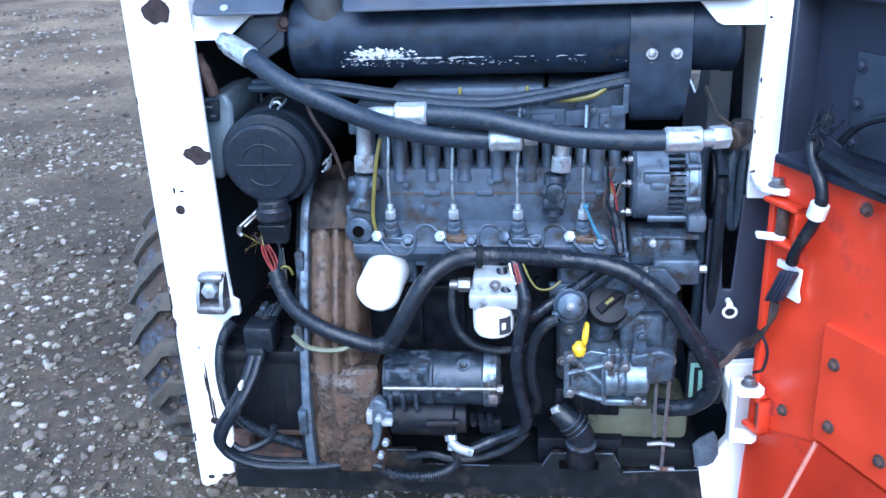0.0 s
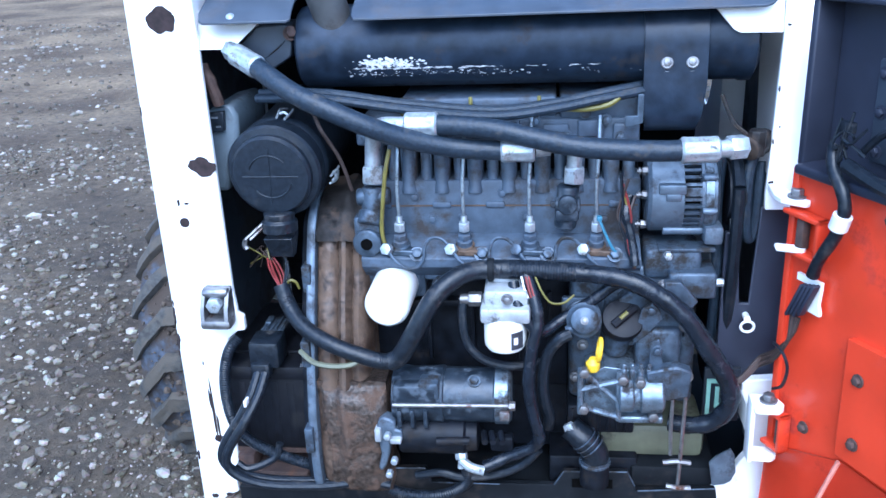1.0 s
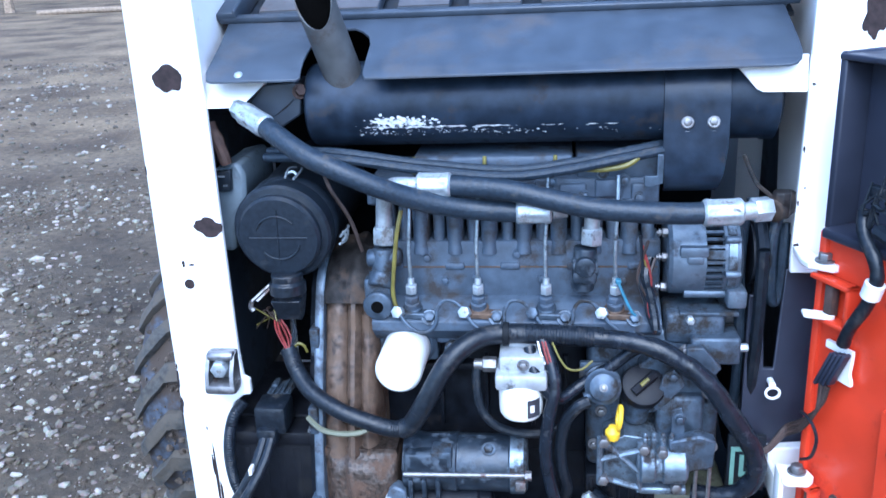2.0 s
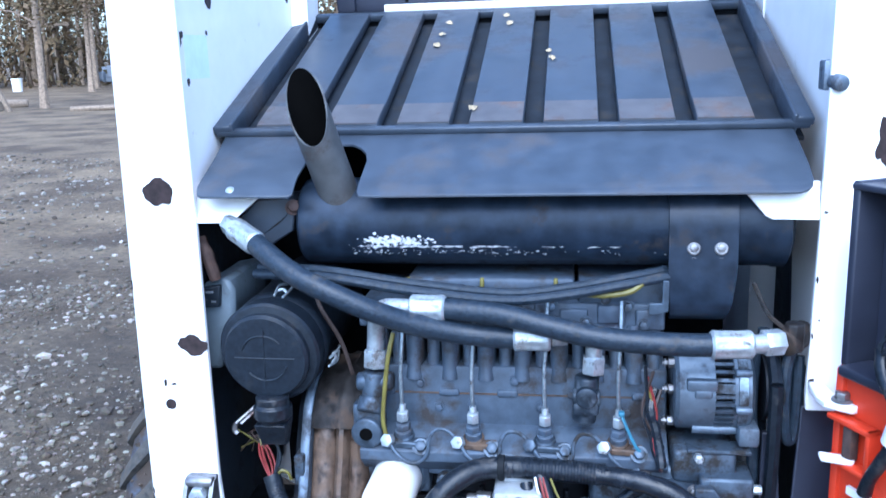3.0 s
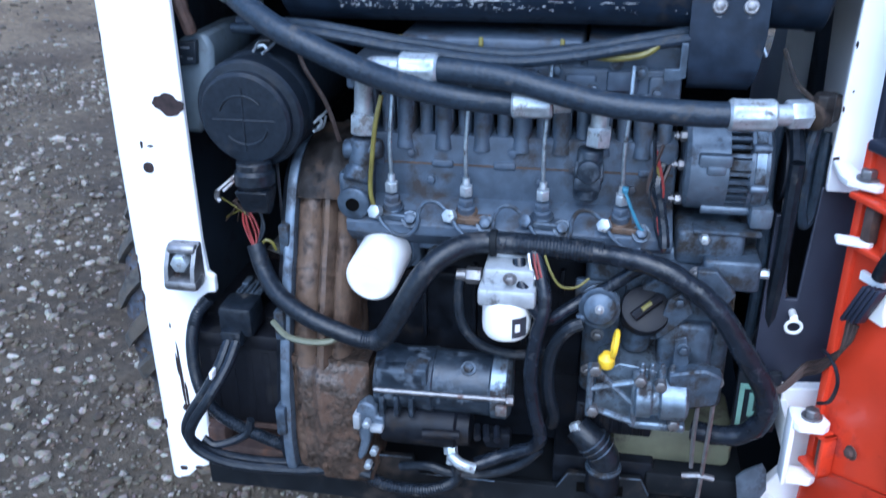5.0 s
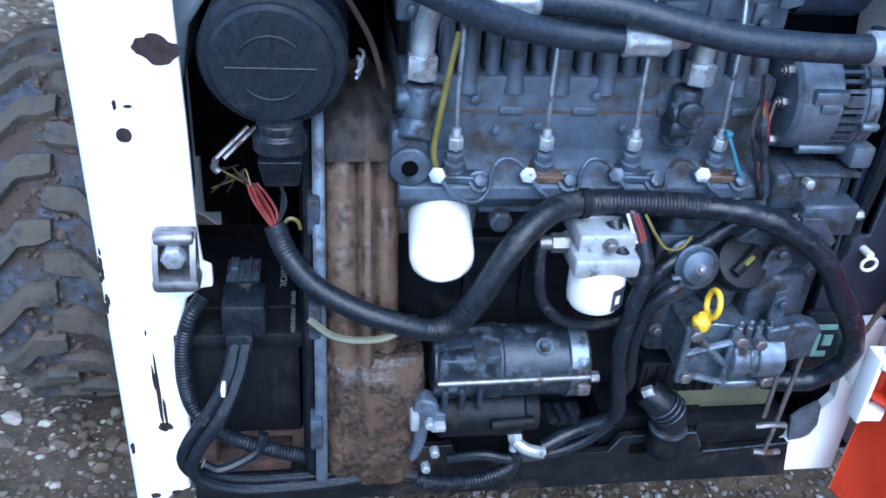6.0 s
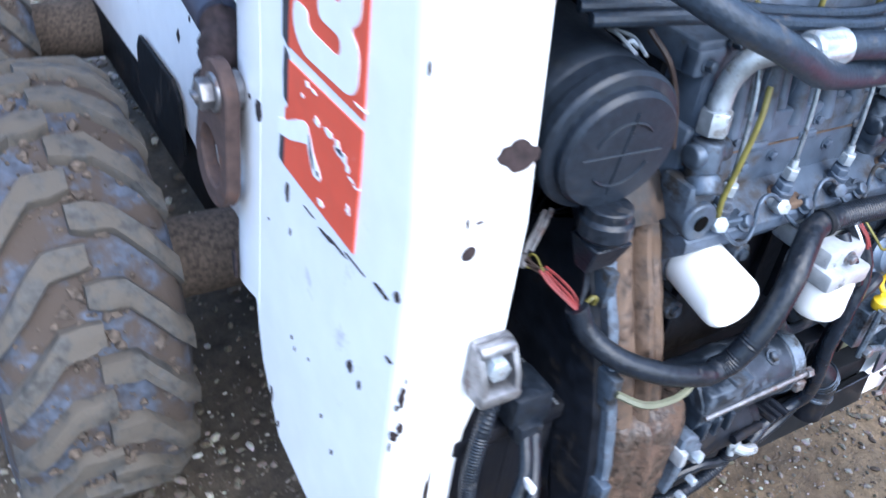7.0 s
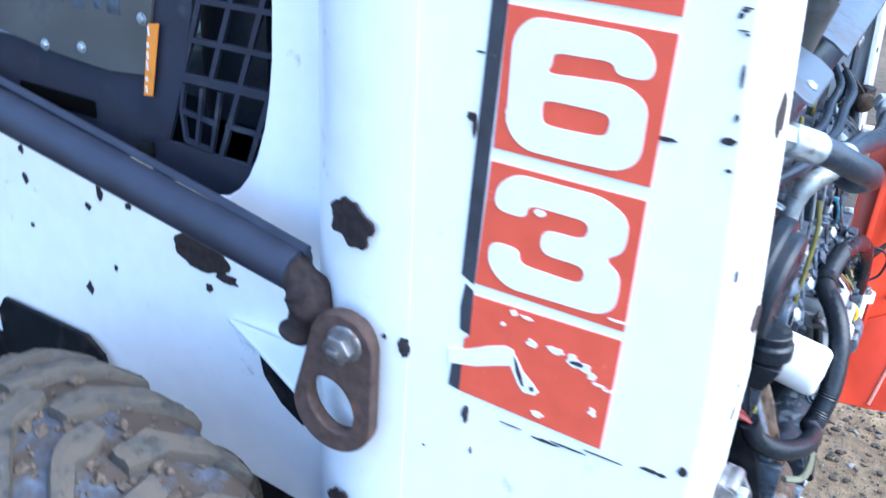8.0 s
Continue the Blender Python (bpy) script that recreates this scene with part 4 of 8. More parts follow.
# decal with the digits
DIGIT = {
    "3": [[(0.02, 0.66), (0.02, 0.86), (0.16, 1), (0.8, 1), (1, 0.88), (1, 0.6), (0.86, 0.51), (1, 0.42), (1, 0.12), (0.88, 0.02), (0.16, 0), (0, 0.15), (0, 0.38), (0.245, 0.38), (0.25, 0.25), (0.737, 0.235), (0.745, 0.39),
           (0.396, 0.395), (0.396, 0.61), (0.72, 0.615), (0.735, 0.77), (0.275, 0.775), (0.27, 0.65)]],
    "6": [[(0.5, 0), (0.14, 0), (0, 0.14), (0, 0.84), (0.12, 0.99), (0.5, 1), (0.5, 0.775), (0.3, 0.77), (0.305, 0.68), (0.265, 0.61), (0.5, 0.63), (0.5, 0.42), (0.29, 0.42), (0.26, 0.38), (0.27, 0.26), (0.31, 0.23), (0.5, 0.232)],
          [(0.5, 1), (0.86, 1), (1, 0.87), (1, 0.7), (0.75, 0.695), (0.73, 0.785), (0.5, 0.775)],
          [(0.5, 0.63), (0.84, 0.65), (1, 0.54), (1, 0.12), (0.86, 0.01), (0.5, 0), (0.5, 0.232), (0.7, 0.24), (0.75, 0.27), (0.76, 0.38), (0.71, 0.42), (0.5, 0.42)]],
    "7": [[(0, 1), (1, 1), (1, 0.74), (0.56, 0), (0.24, 0), (0.68, 0.76), (0, 0.76)]],
}


def soften(pts, d, seam):
    """Round the corners of an outline; the seam between two halves of a digit stays square."""
    out = []
    n = len(pts)
    for i in range(n):
        p, a, b = Vector(pts[i]), Vector(pts[i - 1]), Vector(pts[(i + 1) % n])
        if abs(p.x - seam) < 1e-4:
            out.append(tuple(p))
            continue
        da, db = min(d, 0.46 * (a - p).length), min(d, 0.46 * (b - p).length)
        pa, pb = p + (a - p).normalized() * da, p + (b - p).normalized() * db
        for k in (0, 0.25, 0.5, 0.75, 1):
            out.append(tuple(pa * (1 - k) ** 2 + p * 2 * k * (1 - k) + pb * k * k))
    return out


bm = bm_new()
prism(bm, [(0.27, 0.795), (0.269, 0.833), (0.281, 0.836), (0.284, 0.797)], "x", -0.5012, -0.499)
prism(bm, [(0.2625, 0.93), (0.249, 1.216), (0.245, 1.4), (0.259, 1.4), (0.264, 1.216), (0.277, 0.938)], "x", -0.5012, -0.499)
prism(bm, [(0.263, 0.868), (0.2625, 0.922), (0.272, 0.928), (0.276, 0.9), (0.275, 0.872)], "x", -0.5012, -0.499)
part("decal_edge", flare(bm), "decal_dark", loader, "dark edge stripe of the side decal")
for i, (z0, z1, l0, l1, r0, r1) in enumerate(((0.933, 1.0685, 0.261, 0.253, 0.1025, 0.102), (1.0825, 1.215, 0.252, 0.248, 0.101, 0.099), (1.229, 1.36, 0.247, 0.244, 0.0985, 0.097))):
    bm = bm_new()
    prism(bm, [(r0, z0), (r1, z1), (l1, z1), (l0, z0)], "x", -0.5016, -0.499)
    blk = part("decal_block", flare(bm), "decal", loader, "red decal block with a white digit")
    ya, yb, za, zb = (0.2485, 0.1135, 0.940, 1.063) if i == 0 else (0.241 - 0.003 * (i - 1), 0.113 - 0.002 * (i - 1), z0 + 0.0055, z0 + 0.1275)
    for k, shape in enumerate(DIGIT["367"[i]]):
        bm = bm_new()
        pts = soften([(ya + (yb - ya) * u_, za + (zb - za) * v_) for u_, v_ in shape], 0.013, ya + (yb - ya) * 0.5)
        prism(bm, pts, "x", -0.5024, -0.5012)
        part("digit", flare(bm), "decal_white", blk, "white digit shape" if k == 0 else "")
bm = bm_new()
prism(bm, [(0.106, 0.79), (0.103, 0.922), (0.2613, 0.918), (0.263, 0.868), (0.269, 0.862), (0.27, 0.795)], "x", -0.5016, -0.499)
part("decal_tail", flare(bm), "decal", loader, "torn red tail of the decal")
for pts, mt, lb in (([(0.286, 0.843), (0.262, 0.852), (0.24, 0.864), (0.2209, 0.872), (0.211, 0.87), (0.209, 0.852), (0.234, 0.842), (0.252, 0.834), (0.272, 0.829), (0.285, 0.826)], "decal_white", "white torn strip across the decal"),
                    ([(0.213, 0.868), (0.208, 0.864), (0.199, 0.849), (0.188, 0.84), (0.179, 0.831), (0.183, 0.825), (0.196, 0.824), (0.203, 0.832), (0.212, 0.848)], "decal_white", "white torn strip across the decal"),
                    ([(0.2105, 0.863), (0.2075, 0.86), (0.199, 0.842), (0.1955, 0.831), (0.199, 0.832), (0.206, 0.845)], "chip", "dark scratch in the torn strip"),
                    ([(0.19, 0.833), (0.185, 0.835), (0.184, 0.83), (0.188, 0.828)], "chip", "dark scratch in the torn strip")):
    bm = bm_new()
    prism(bm, pts, "x", -0.5024 if mt != "chip" else -0.5028, -0.5)
    part("tear", flare(bm), mt, loader, lb)
TEAR = [(0.215, 0.914, 0.004, 0.003), (0.2016, 0.913, 0.006, 0.0015), (0.1925, 0.885, 0.006, 0.004), (0.166, 0.887, 0.009, 0.0035), (0.147, 0.882, 0.007, 0.006), (0.136, 0.879, 0.009, 0.005), (0.126, 0.872, 0.005, 0.004),
        (0.118, 0.865, 0.008, 0.0015), (0.109, 0.862, 0.006, 0.0012), (0.178, 0.803, 0.007, 0.0035), (0.12, 0.831, 0.004, 0.005), (0.226, 0.897, 0.003, 0.002), (0.108, 0.9425, 0.009, 0.0012), (0.239, 1.118, 0.0025, 0.009), (0.1985, 1.03, 0.006, 0.003)]
for k, (y, z, ry, rz) in enumerate(TEAR):
    bm = bm_new()
    prism(bm, blob((y, z), ry, rz, 12, 0.35, k + 90), "x", -0.5027, -0.5)
    part("tear", flare(bm), "decal_white", loader, "white torn spot in the decal")
bm = bm_new()
prism(bm, blob((0.143, 0.8805), 0.0075, 0.0025, 12, 0.3, 130), "x", -0.503, -0.5)
part("tear", flare(bm), "alu_dull", loader, "bare grey spot inside the tear")
# first is bare rust; second is a hole, laid on as a dark patch
BIG = [(-0.4965, 0.415, 0.955, 0.034, 0.028), (-0.4965, 0.43, 0.55, 0.018, 0.0165)]
for i, (x, y, z, ry, rz) in enumerate(BIG):
    bm = bm_new()
    prism(bm, blob((y, z), ry, rz, 18, 0.3, i + 70), "x", -0.003, 0.0)
    bmesh.ops.rotate(bm, verts=bm.verts, cent=(0, y, z), matrix=Matrix.Rotation(-0.24, 3, "Z"))
    bmesh.ops.translate(bm, verts=bm.verts, vec=(x, 0, 0))
    part("rust_patch", flare(bm), "rust", loader, "large bare rusty patch, the lower one standing for a hole")
for i, (y, z, ry, rz) in enumerate(((0.757, 0.762, 0.052, 0.03), (0.71, 0.735, 0.02, 0.008), (0.745, 0.708, 0.007, 0.006), (1.13, 0.831, 0.006, 0.007), (1.131, 0.781, 0.006, 0.008), (0.958, 0.801, 0.006, 0.012), (0.988, 0.772, 0.006, 0.006), (0.899, 0.796, 0.006, 0.006), (0.942, 0.678, 0.004, 0.005), (1.009, 0.619, 0.008, 0.01), (1.132, 0.698, 0.004, 0.004))):
    bm = bm_new()
    prism(bm, blob((y, z), ry, rz, 14, 0.2 if ry > 0.03 else 0.4, i + 20), "x", -0.3865, -0.384)
    part("paint_chip", bm, "rust", loader, "rusty chip in the white paint")
# ---------------------------------------------------------------- shelf and grille over the engine
shelf = thing("engine_cover", (0, 0.05, 1.14), "faded black sheet steel rear cover with a cut for the exhaust", "engine cover")
bm = bm_new()
PLATE = ((0.0, 0.13, 1.0), (0.003, 0.02, 0.14), (1.146, 1.158, 1.212))


def slope(x, v, h=0.0):
    return Vector((x, float(np.interp(v, PLATE[0], PLATE[1])), float(np.interp(v, PLATE[0], PLATE[2])) + h))


prism(bm, [(-0.383, 0), (-0.263, 0), (-0.2575, 0.03), (-0.259, 0.28), (-0.256, 0.49), (-0.247, 0.66), (-0.232, 0.76), (-0.21, 0.82), (-0.2, 0.82), (-0.187, 0.76), (-0.176, 0.66), (-0.171, 0.53), (-0.1715, 0.24), (-0.1715, 0.04), (-0.168, 0),
           (0.38, 0.02), (0.39, 0.045), (0.397, 0.1), (0.4, 0.19), (0.401, 0.4), (0.399, 0.98), (0.396, 1), (-0.396, 1), (-0.393, 0.6), (-0.393, 0.11), (-0.39, 0.03)], "z", -0.0035, 0.0)
for c in (0.09, 0.13, 0.17):
    bmesh.ops.bisect_plane(bm, geom=bm.verts[:] + bm.edges[:] + bm.faces[:], plane_co=(0, c, 0), plane_no=(0, 1, 0))
for v in bm.verts:
    v.co = slope(v.co.x, v.co.y, v.co.z)
part("deflector_plate", bm, "cover", shelf, bev=0.0015)
bm = bm_new()
cyl(bm, slope(-0.345, 0.07, 0.0), slope(-0.345, 0.07, 0.0) + Vector((0, -0.0017, 0.0024)), 0.0062, 0.0045, seg=16, bev=0.0008)
part("bolt", bm, "zinc", shelf)
grille = thing("engine_grille", (0, 0.35, 1.22), "faded black louvred steel grille over the engine", "grille")
GF, GB = Vector((0, 0.135, 1.216)), Vector((0, 0.60, 1.392))
along = (GB - GF).normalized()
up = Vector((0, -along.z, along.y))
gl = (GB - GF).length


def gbox(bm, x0, x1, a0, a1, h0, h1, bev=0.0015):
    m = Matrix.Translation(GF) @ Matrix((Vector((1, 0, 0)), along, up)).transposed().to_4x4()
    box(bm, (x0, a0, h0), (x1, a1, h1), bev, m)


for i in range(7):
    c = -0.312 + 0.104 * i
    x0, x1 = max(c - 0.0385, -0.385), c + 0.0385
    bm = bm_new()
    gbox(bm, x0, x1, 0.012, gl - 0.005, -0.012, 0.006, 0.003)
    slat = part("slat", bm, "cover", grille)
    bm = bm_new()
    gbox(bm, x0 + 0.0015, x1 - 0.0015, 0.0135, 0.078, 0.0052, 0.0072, 0)
    part("slat_foot", bm, "worn_cover", slat, "brownish worn lower end")
bm = bm_new()
gbox(bm, -0.408, 0.42, 0.0, 0.0115, -0.006, 0.004)
gbox(bm, -0.40, 0.40, gl - 0.006, gl + 0.01, -0.01, 0.004)
for c, w in ((-0.396, 0.016), (0.412, 0.012)):
    gbox(bm, c - w, c + w, 0, gl, -0.002, 0.011, 0.003)
    e = c + (0.013 if c < 0 else -0.011)
    gbox(bm, e - 0.003, e + 0.003, 0, gl, -0.02, 0.014, 0.002)
for v in bm.verts:
    v.co += Vector((0.0035 * noise.noise(v.co * 14), 0, 0.003 * noise.noise(v.co * 17 + Vector((3, 0, 0)))))
part("grille_frame", bm, "cover", grille, bev=0.001)
# unseen plate added to block the bright background behind the slots
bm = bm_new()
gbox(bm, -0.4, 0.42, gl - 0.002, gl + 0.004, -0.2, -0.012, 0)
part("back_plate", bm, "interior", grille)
bm = bm_new()
gbox(bm, -0.40, 0.415, 0.005, gl, -0.026, -0.02, 0)
part("screen", bm, "slot_floor", grille, "dark floor of the slots")
rng = random.Random(12)
for (x, a) in ((-0.118, 0.36), (-0.112, 0.42), (-0.012, 0.45), (0.068, 0.27), (0.074, 0.24), (-0.035, 0.055), (-0.004, 0.41), (-0.12, 0.31)):
    bm = bm_new()
    m = Matrix.Translation(GF) @ Matrix((Vector((1, 0, 0)), along, up)).transposed().to_4x4()
    n = 9
    pts = []
    for i in range(n):
        t = 2 * math.pi * i / n
        r = 0.008 * rng.uniform(0.5, 1.1)
        pts.append(m @ Vector((x + r * math.cos(t), a + 1.4 * r * math.sin(t), 0.007 + 0.004 * rng.random())))
    c = bm.verts.new(m @ Vector((x, a, 0.013)))
    vs = [bm.verts.new(p) for p in pts]
    for i in range(n):
        bm.faces.new((c, vs[i], vs[(i + 1) % n]))
    solo("fallen_leaf", bm, "dry_leaf", "curled dry leaf lying on the grille", "leaf", "leaves on the grille")

# film patch and small marks inside the left upright, catch inside the right one
bm = bm_new()
box(bm, (-0.402, 0.033, 1.297), (-0.4017, 0.124, 1.357))
part("film_patch", lean(bm), "cyan", loader, "pale cyan remnant of a sticker")
for i, (y, z, ry, rz) in enumerate(((0.004, 1.35, 0.012, 0.011), (0.004, 1.368, 0.002, 0.014), (0.026, 1.357, 0.004, 0.005), (0.038, 1.294, 0.004, 0.005), (0.124, 1.36, 0.003, 0.003), (0.144, 1.411, 0.013, 0.014), (0.5, 1.43, 0.008, 0.012))):
    bm = bm_new()
    prism(bm, blob((max(y, ry + 0.001), z), ry, rz, 12, 0.3, i + 300), "x", -0.4021, -0.4008)
    part("paint_chip", lean(bm), "chip", loader, "dark paint chip")
bm = bm_new()
box(bm, (0.398, 0.004, 1.266), (0.431, 0.03, 1.302), 0.003)
cyl(bm, (0.41, 0.006, 1.278), (0.416, -0.014, 1.274), 0.01, seg=16, bev=0.003)
part("catch", lean(bm), "alt_alu", loader, "small grey steel catch")

# ---------------------------------------------------------------- cab behind the grille
cab = thing("operator_cab", (0, 1.2, 0.46), "dark blue grey steel operator cab with mesh side screens", "cab")
bm = bm_new()
box(bm, (-0.34, 0.64, 1.40), (0.395, 0.67, 1.448), 0.004)
box(bm, (-0.345, 0.63, 1.40), (-0.31, 0.67, TOP + 0.1), 0.004)
box(bm, (0.375, 0.63, 1.40), (0.41, 0.67, TOP + 0.1), 0.004)
box(bm, (-0.345, 0.63, TOP + 0.06), (0.41, 0.67, TOP + 0.1), 0.004)
part("rear_frame", bm, "cab", cab)
bm = bm_new()
box(bm, (-0.25, 0.615, 1.398), (0.35, 0.64, 1.412), 0.002)
part("white_sill", bm, "white", cab, "white painted sill strip")
bm = bm_new()
box(bm, (-0.325, 0.625, 1.448), (0.39, 0.630, TOP + 0.08), 0.001)
pane = part("rear_window", bm, "glass", cab, "scratched plastic window with sky blue in its tint")
pane.visible_shadow = False
for x in (-0.305, 0.03, 0.36):
    bm = bm_new()
    bolt(bm, (x, 0.625, 1.475), (0, -1, 0), 0.008, 0.006)
    part("window_bolt", bm, "zinc", pane)
# small black boxes paint the dark inside of slots
bm = bm_new()
for x, z in ((-0.21, 1.425), (0.05, 1.422), (0.24, 1.43), (0.28, 1.42)):
    box(bm, (x - 0.003, 0.637, z - 0.008), (x + 0.003, 0.642, z + 0.008), 0.001)
part("slot", bm, "soot_and_shade", cab)
bm = bm_new()
box(bm, (-0.335, 0.66, 0.46), (0.335, 1.95, 0.8), 0.01)
part("cab_tub", bm, "cab", cab)
bm = bm_new()
box(bm, (-0.34, 0.66, TOP + 0.07), (0.40, 1.95, TOP + 0.12), 0.02)
part("cab_roof", bm, "cab", cab)
bm = bm_new()
box(bm, (-0.27, 0.72, 0.8), (0.27, 0.86, 1.38), 0.03)
box(bm, (-0.27, 0.72, 0.8), (0.27, 1.25, 0.95), 0.03)
part("seat", bm, "plastic", cab)


def cab_side(s):
    x = s * 0.35
    bm = bm_new()
    X0, X1 = sorted((x, x - s * 0.006))
    box(bm, (X0, 0.52 if s < 0 else 0.68, 0.80), (X1, 1.9, 0.903 if s < 0 else 0.985))
    if s < 0:
        box(bm, (X0, 0.848, 0.903), (X1, 1.9, 1.0))
    side = part("side_panel", bm, "cab", cab, bev=0.001)
    bm = bm_new()
    if s < 0:
        prism(bm, [(0.845, 0.9), (0.9, 0.9), (0.875, 1.01), (0.72, TOP + 0.08), (0.61, TOP + 0.08), (0.8, 1.003)], "x", X0 - 0.0006, X1 - 0.002)
    else:
        box(bm, (X0, 0.8, 0.985), (X1, 0.83, TOP + 0.08))
    part("side_pillar", bm, "cab", cab, bev=0.001)
    bm = bm_new()
    box(bm, (X0, 1.85, 0.985), (X1, 1.9, TOP + 0.08))
    part("side_pillar", bm, "cab", cab, bev=0.001)
    bm = bm_new()
    if s < 0:
        screen_bars(bm, X0, X1)
    else:
        for i in range(14):
            box(bm, (X0, 0.7, 1.44 + 0.025 * i), (X1, 0.8, 1.446 + 0.025 * i))
    part("mesh_screen", bm, "cab", cab)
    bm = bm_new()
    XC = sorted((x + s * 0.001, x + s * 0.007))
    prism(bm, [(0.868, 0.995), (0.94, 0.987), (1.06, 0.993), (1.18, 1.008), (1.85, 1.06), (1.85, TOP + 0.05), (0.72, TOP + 0.05), (0.842, 1.1)], "x", *XC)
    sheet = part("side_cover", bm, "cab_sheet", cab, "dull grey bolted side cover sheet", bev=0.001)
    if s < 0:
        for y, z in ((0.864, 1.074), (0.992, 1.012), (1.072, 1.002), (1.3, 1.06)):
            bm = bm_new()
            bolt(bm, (x - 0.007, y, z), (-1, 0, 0), 0.006, 0.005)
            part("cover_bolt", bm, "zinc", sheet)
        for y0, y1, z0, z1 in ((0.905, 0.93, 1.072, 1.1), (0.938, 0.955, 1.074, 1.1), (0.975, 1.0, 1.07, 1.09), (1.02, 1.06, 1.072, 1.1)):
            bm = bm_new()
            box(bm, (x - 0.0078, y0, z0), (x - 0.0066, y1, z1), 0.0003)
            part("pale_patch", bm, "alt_alu", sheet, "pale grey square patch")
        bm = bm_new()
        prism(bm, [(0.856, 0.968), (0.873, 0.966), (0.852, 1.07), (0.832, 1.073)], "x", x - 0.0085, x - 0.0065)
        strip_ = part("warning_sticker", bm, "orange", cab, "orange warning strip with white print")
        for k in range(6):
            bm = bm_new()
            yy = 0.865 - 0.0165 * (0.012 + 0.0165 * k) / 0.1
            box(bm, (x - 0.009, yy + 0.001, 0.971 + 0.0165 * k), (x - 0.0083, yy + (0.0045, 0.0055, 0.004)[k % 3], (0.981, 0.978, 0.984)[k % 3] + 0.0165 * k))
            part("print_bar", bm, "print_white", strip_)
        # black strip laid on the panel as the slot's dark inside
        bm = bm_new()
        box(bm, (x - 0.004, 0.985, 0.905), (x - 0.0005, 1.151, 0.931), 0.0012)
        part("slot", bm, "soot_and_shade", side)
        bm = bm_new()
        box(bm, (x - 0.02, 0.866, 0.868), (x, 0.888, 0.898), 0.006)
        part("catch", bm, "frame", side, "small dark catch")


def screen_bars(bm, x0, x1):
    """Raked window screen: leaning uprights, level bars, and a small latch frame low at the back."""
    lean_ = -0.375

    def bar(p, q, w, lift=0.0):
        (ya, za), (yb, zb) = p, q
        d = Vector((yb - ya, zb - za)).normalized()
        n = Vector((-d.y, d.x)) * w / 2
        prism(bm, [(ya + n.x, za + n.y), (yb + n.x, zb + n.y), (yb - n.x, zb - n.y), (ya - n.x, za - n.y)], "x", x0 - lift, x1 - lift)

    for k in range(8):
        y = 0.806 - 0.0505 * k
        low = 1.003 if k == 1 else 0.903
        top_ = 1.003 + (y - 0.61) / -lean_
        if top_ > low + 0.01:
            bar((y + lean_ * (low - 1.003), low), (y + lean_ * (top_ - 1.003), top_), 0.008)
    for k in range(16):
        z = 1.006 + 0.0545 * k
        if 0.806 + lean_ * (z - 1.003) > 0.65:
            bar((0.806 + lean_ * (z - 1.003), z - 0.002), (0.62, z + 0.002), 0.013 if k == 0 else 0.0075, 0.0007)
    bar((0.73, 0.95), (0.62, 0.95), 0.006, 0.0007)
    for i, (p, q) in enumerate((((0.802, 0.995), (0.81, 0.96)), ((0.81, 0.96), (0.806, 0.912)), ((0.806, 0.912), (0.755, 0.908)), ((0.736, 0.995), (0.757, 0.908)), ((0.807, 0.955), (0.746, 0.949)), ((0.767, 0.995), (0.784, 0.911)))):
        bar(p, q, 0.006, 0.0014 + 0.0004 * i)


cab_side(-1)
cab_side(1)

# ---------------------------------------------------------------- open tailgate
gate = thing("tailgate", (0.42, -0.055, 0.36), "open orange red steel tailgate with black upper vent panel", "tailgate")
D = Vector((0.45, -0.893, 0)).normalized()
N = Vector((D.y, -D.x, 0))
GM = Matrix.Translation((0.418, -0.055, 0)) @ Matrix((D, N, Vector((0, 0, 1)))).transposed().to_4x4()


def gate_poly(bm, pts, n0, n1):
    b = bmesh.new()
    prism(b, pts, "y", n0, n1)
    bmesh.ops.transform(b, matrix=GM, verts=b.verts)
    merge(bm, b)


def gate_box(bm, lo, hi, bev=0.0):
    box(bm, lo, hi, bev, GM)


bm = bm_new()
gate_poly(bm, [(0.0, 0.36), (0.0, 0.95), (0.86, 0.95), (0.86, 0.36)], -0.012, -0.006)
part("inner_panel", bm, "red", gate, bev=0.0015)
for lo, hi in (((0.0, -0.07, 0.355), (0.012, 0.0, 0.948)), ((0.848, -0.07, 0.355), (0.86, 0.0, 1.17))):
    bm = bm_new()
    gate_box(bm, lo, hi, 0.003)
    part("edge_flange", bm, "red", gate)
bm = bm_new()
gate_box(bm, (0.0, -0.075, 0.355), (0.86, -0.068, 1.17), 0.002)
part("outer_skin", bm, "red", gate)
bm = bm_new()
b = bmesh.new()
v = [b.verts.new(GM @ Vector(p)) for p in ((0.0, -0.003, 0.52), (0.141, -0.003, 0.577), (0.86, -0.003, 0.577), (0.86, 0.15, 0.37), (0.085, 0.03, 0.36), (0.0, 0.004, 0.36))]
for f in ((0, 1, 4, 5), (1, 2, 3, 4)):
    b.faces.new([v[i] for i in f])
bmesh.ops.solidify(b, geom=b.faces[:], thickness=0.004)
merge(bm, b)
tray = part("bottom_tray", bm, "red", gate, "sloping red lower tray", bev=0.002)
# one pale tube paints both the worn edge and the crease's highlight
bm = bm_new()
tube(bm, [GM @ Vector(p) for p in ((0.139, -0.001, 0.575), (0.112, 0.0145, 0.467), (0.088, 0.029, 0.37))], 0.0036, seg=6)
part("pale_crease", bm, "worn_lit_red", tray, "pale line along the crease")
bm = bm_new()
gate_poly(bm, [(0.133, 0.585), (0.131, 0.755), (0.8, 0.78), (0.8, 0.585)], -0.008, 0.003)
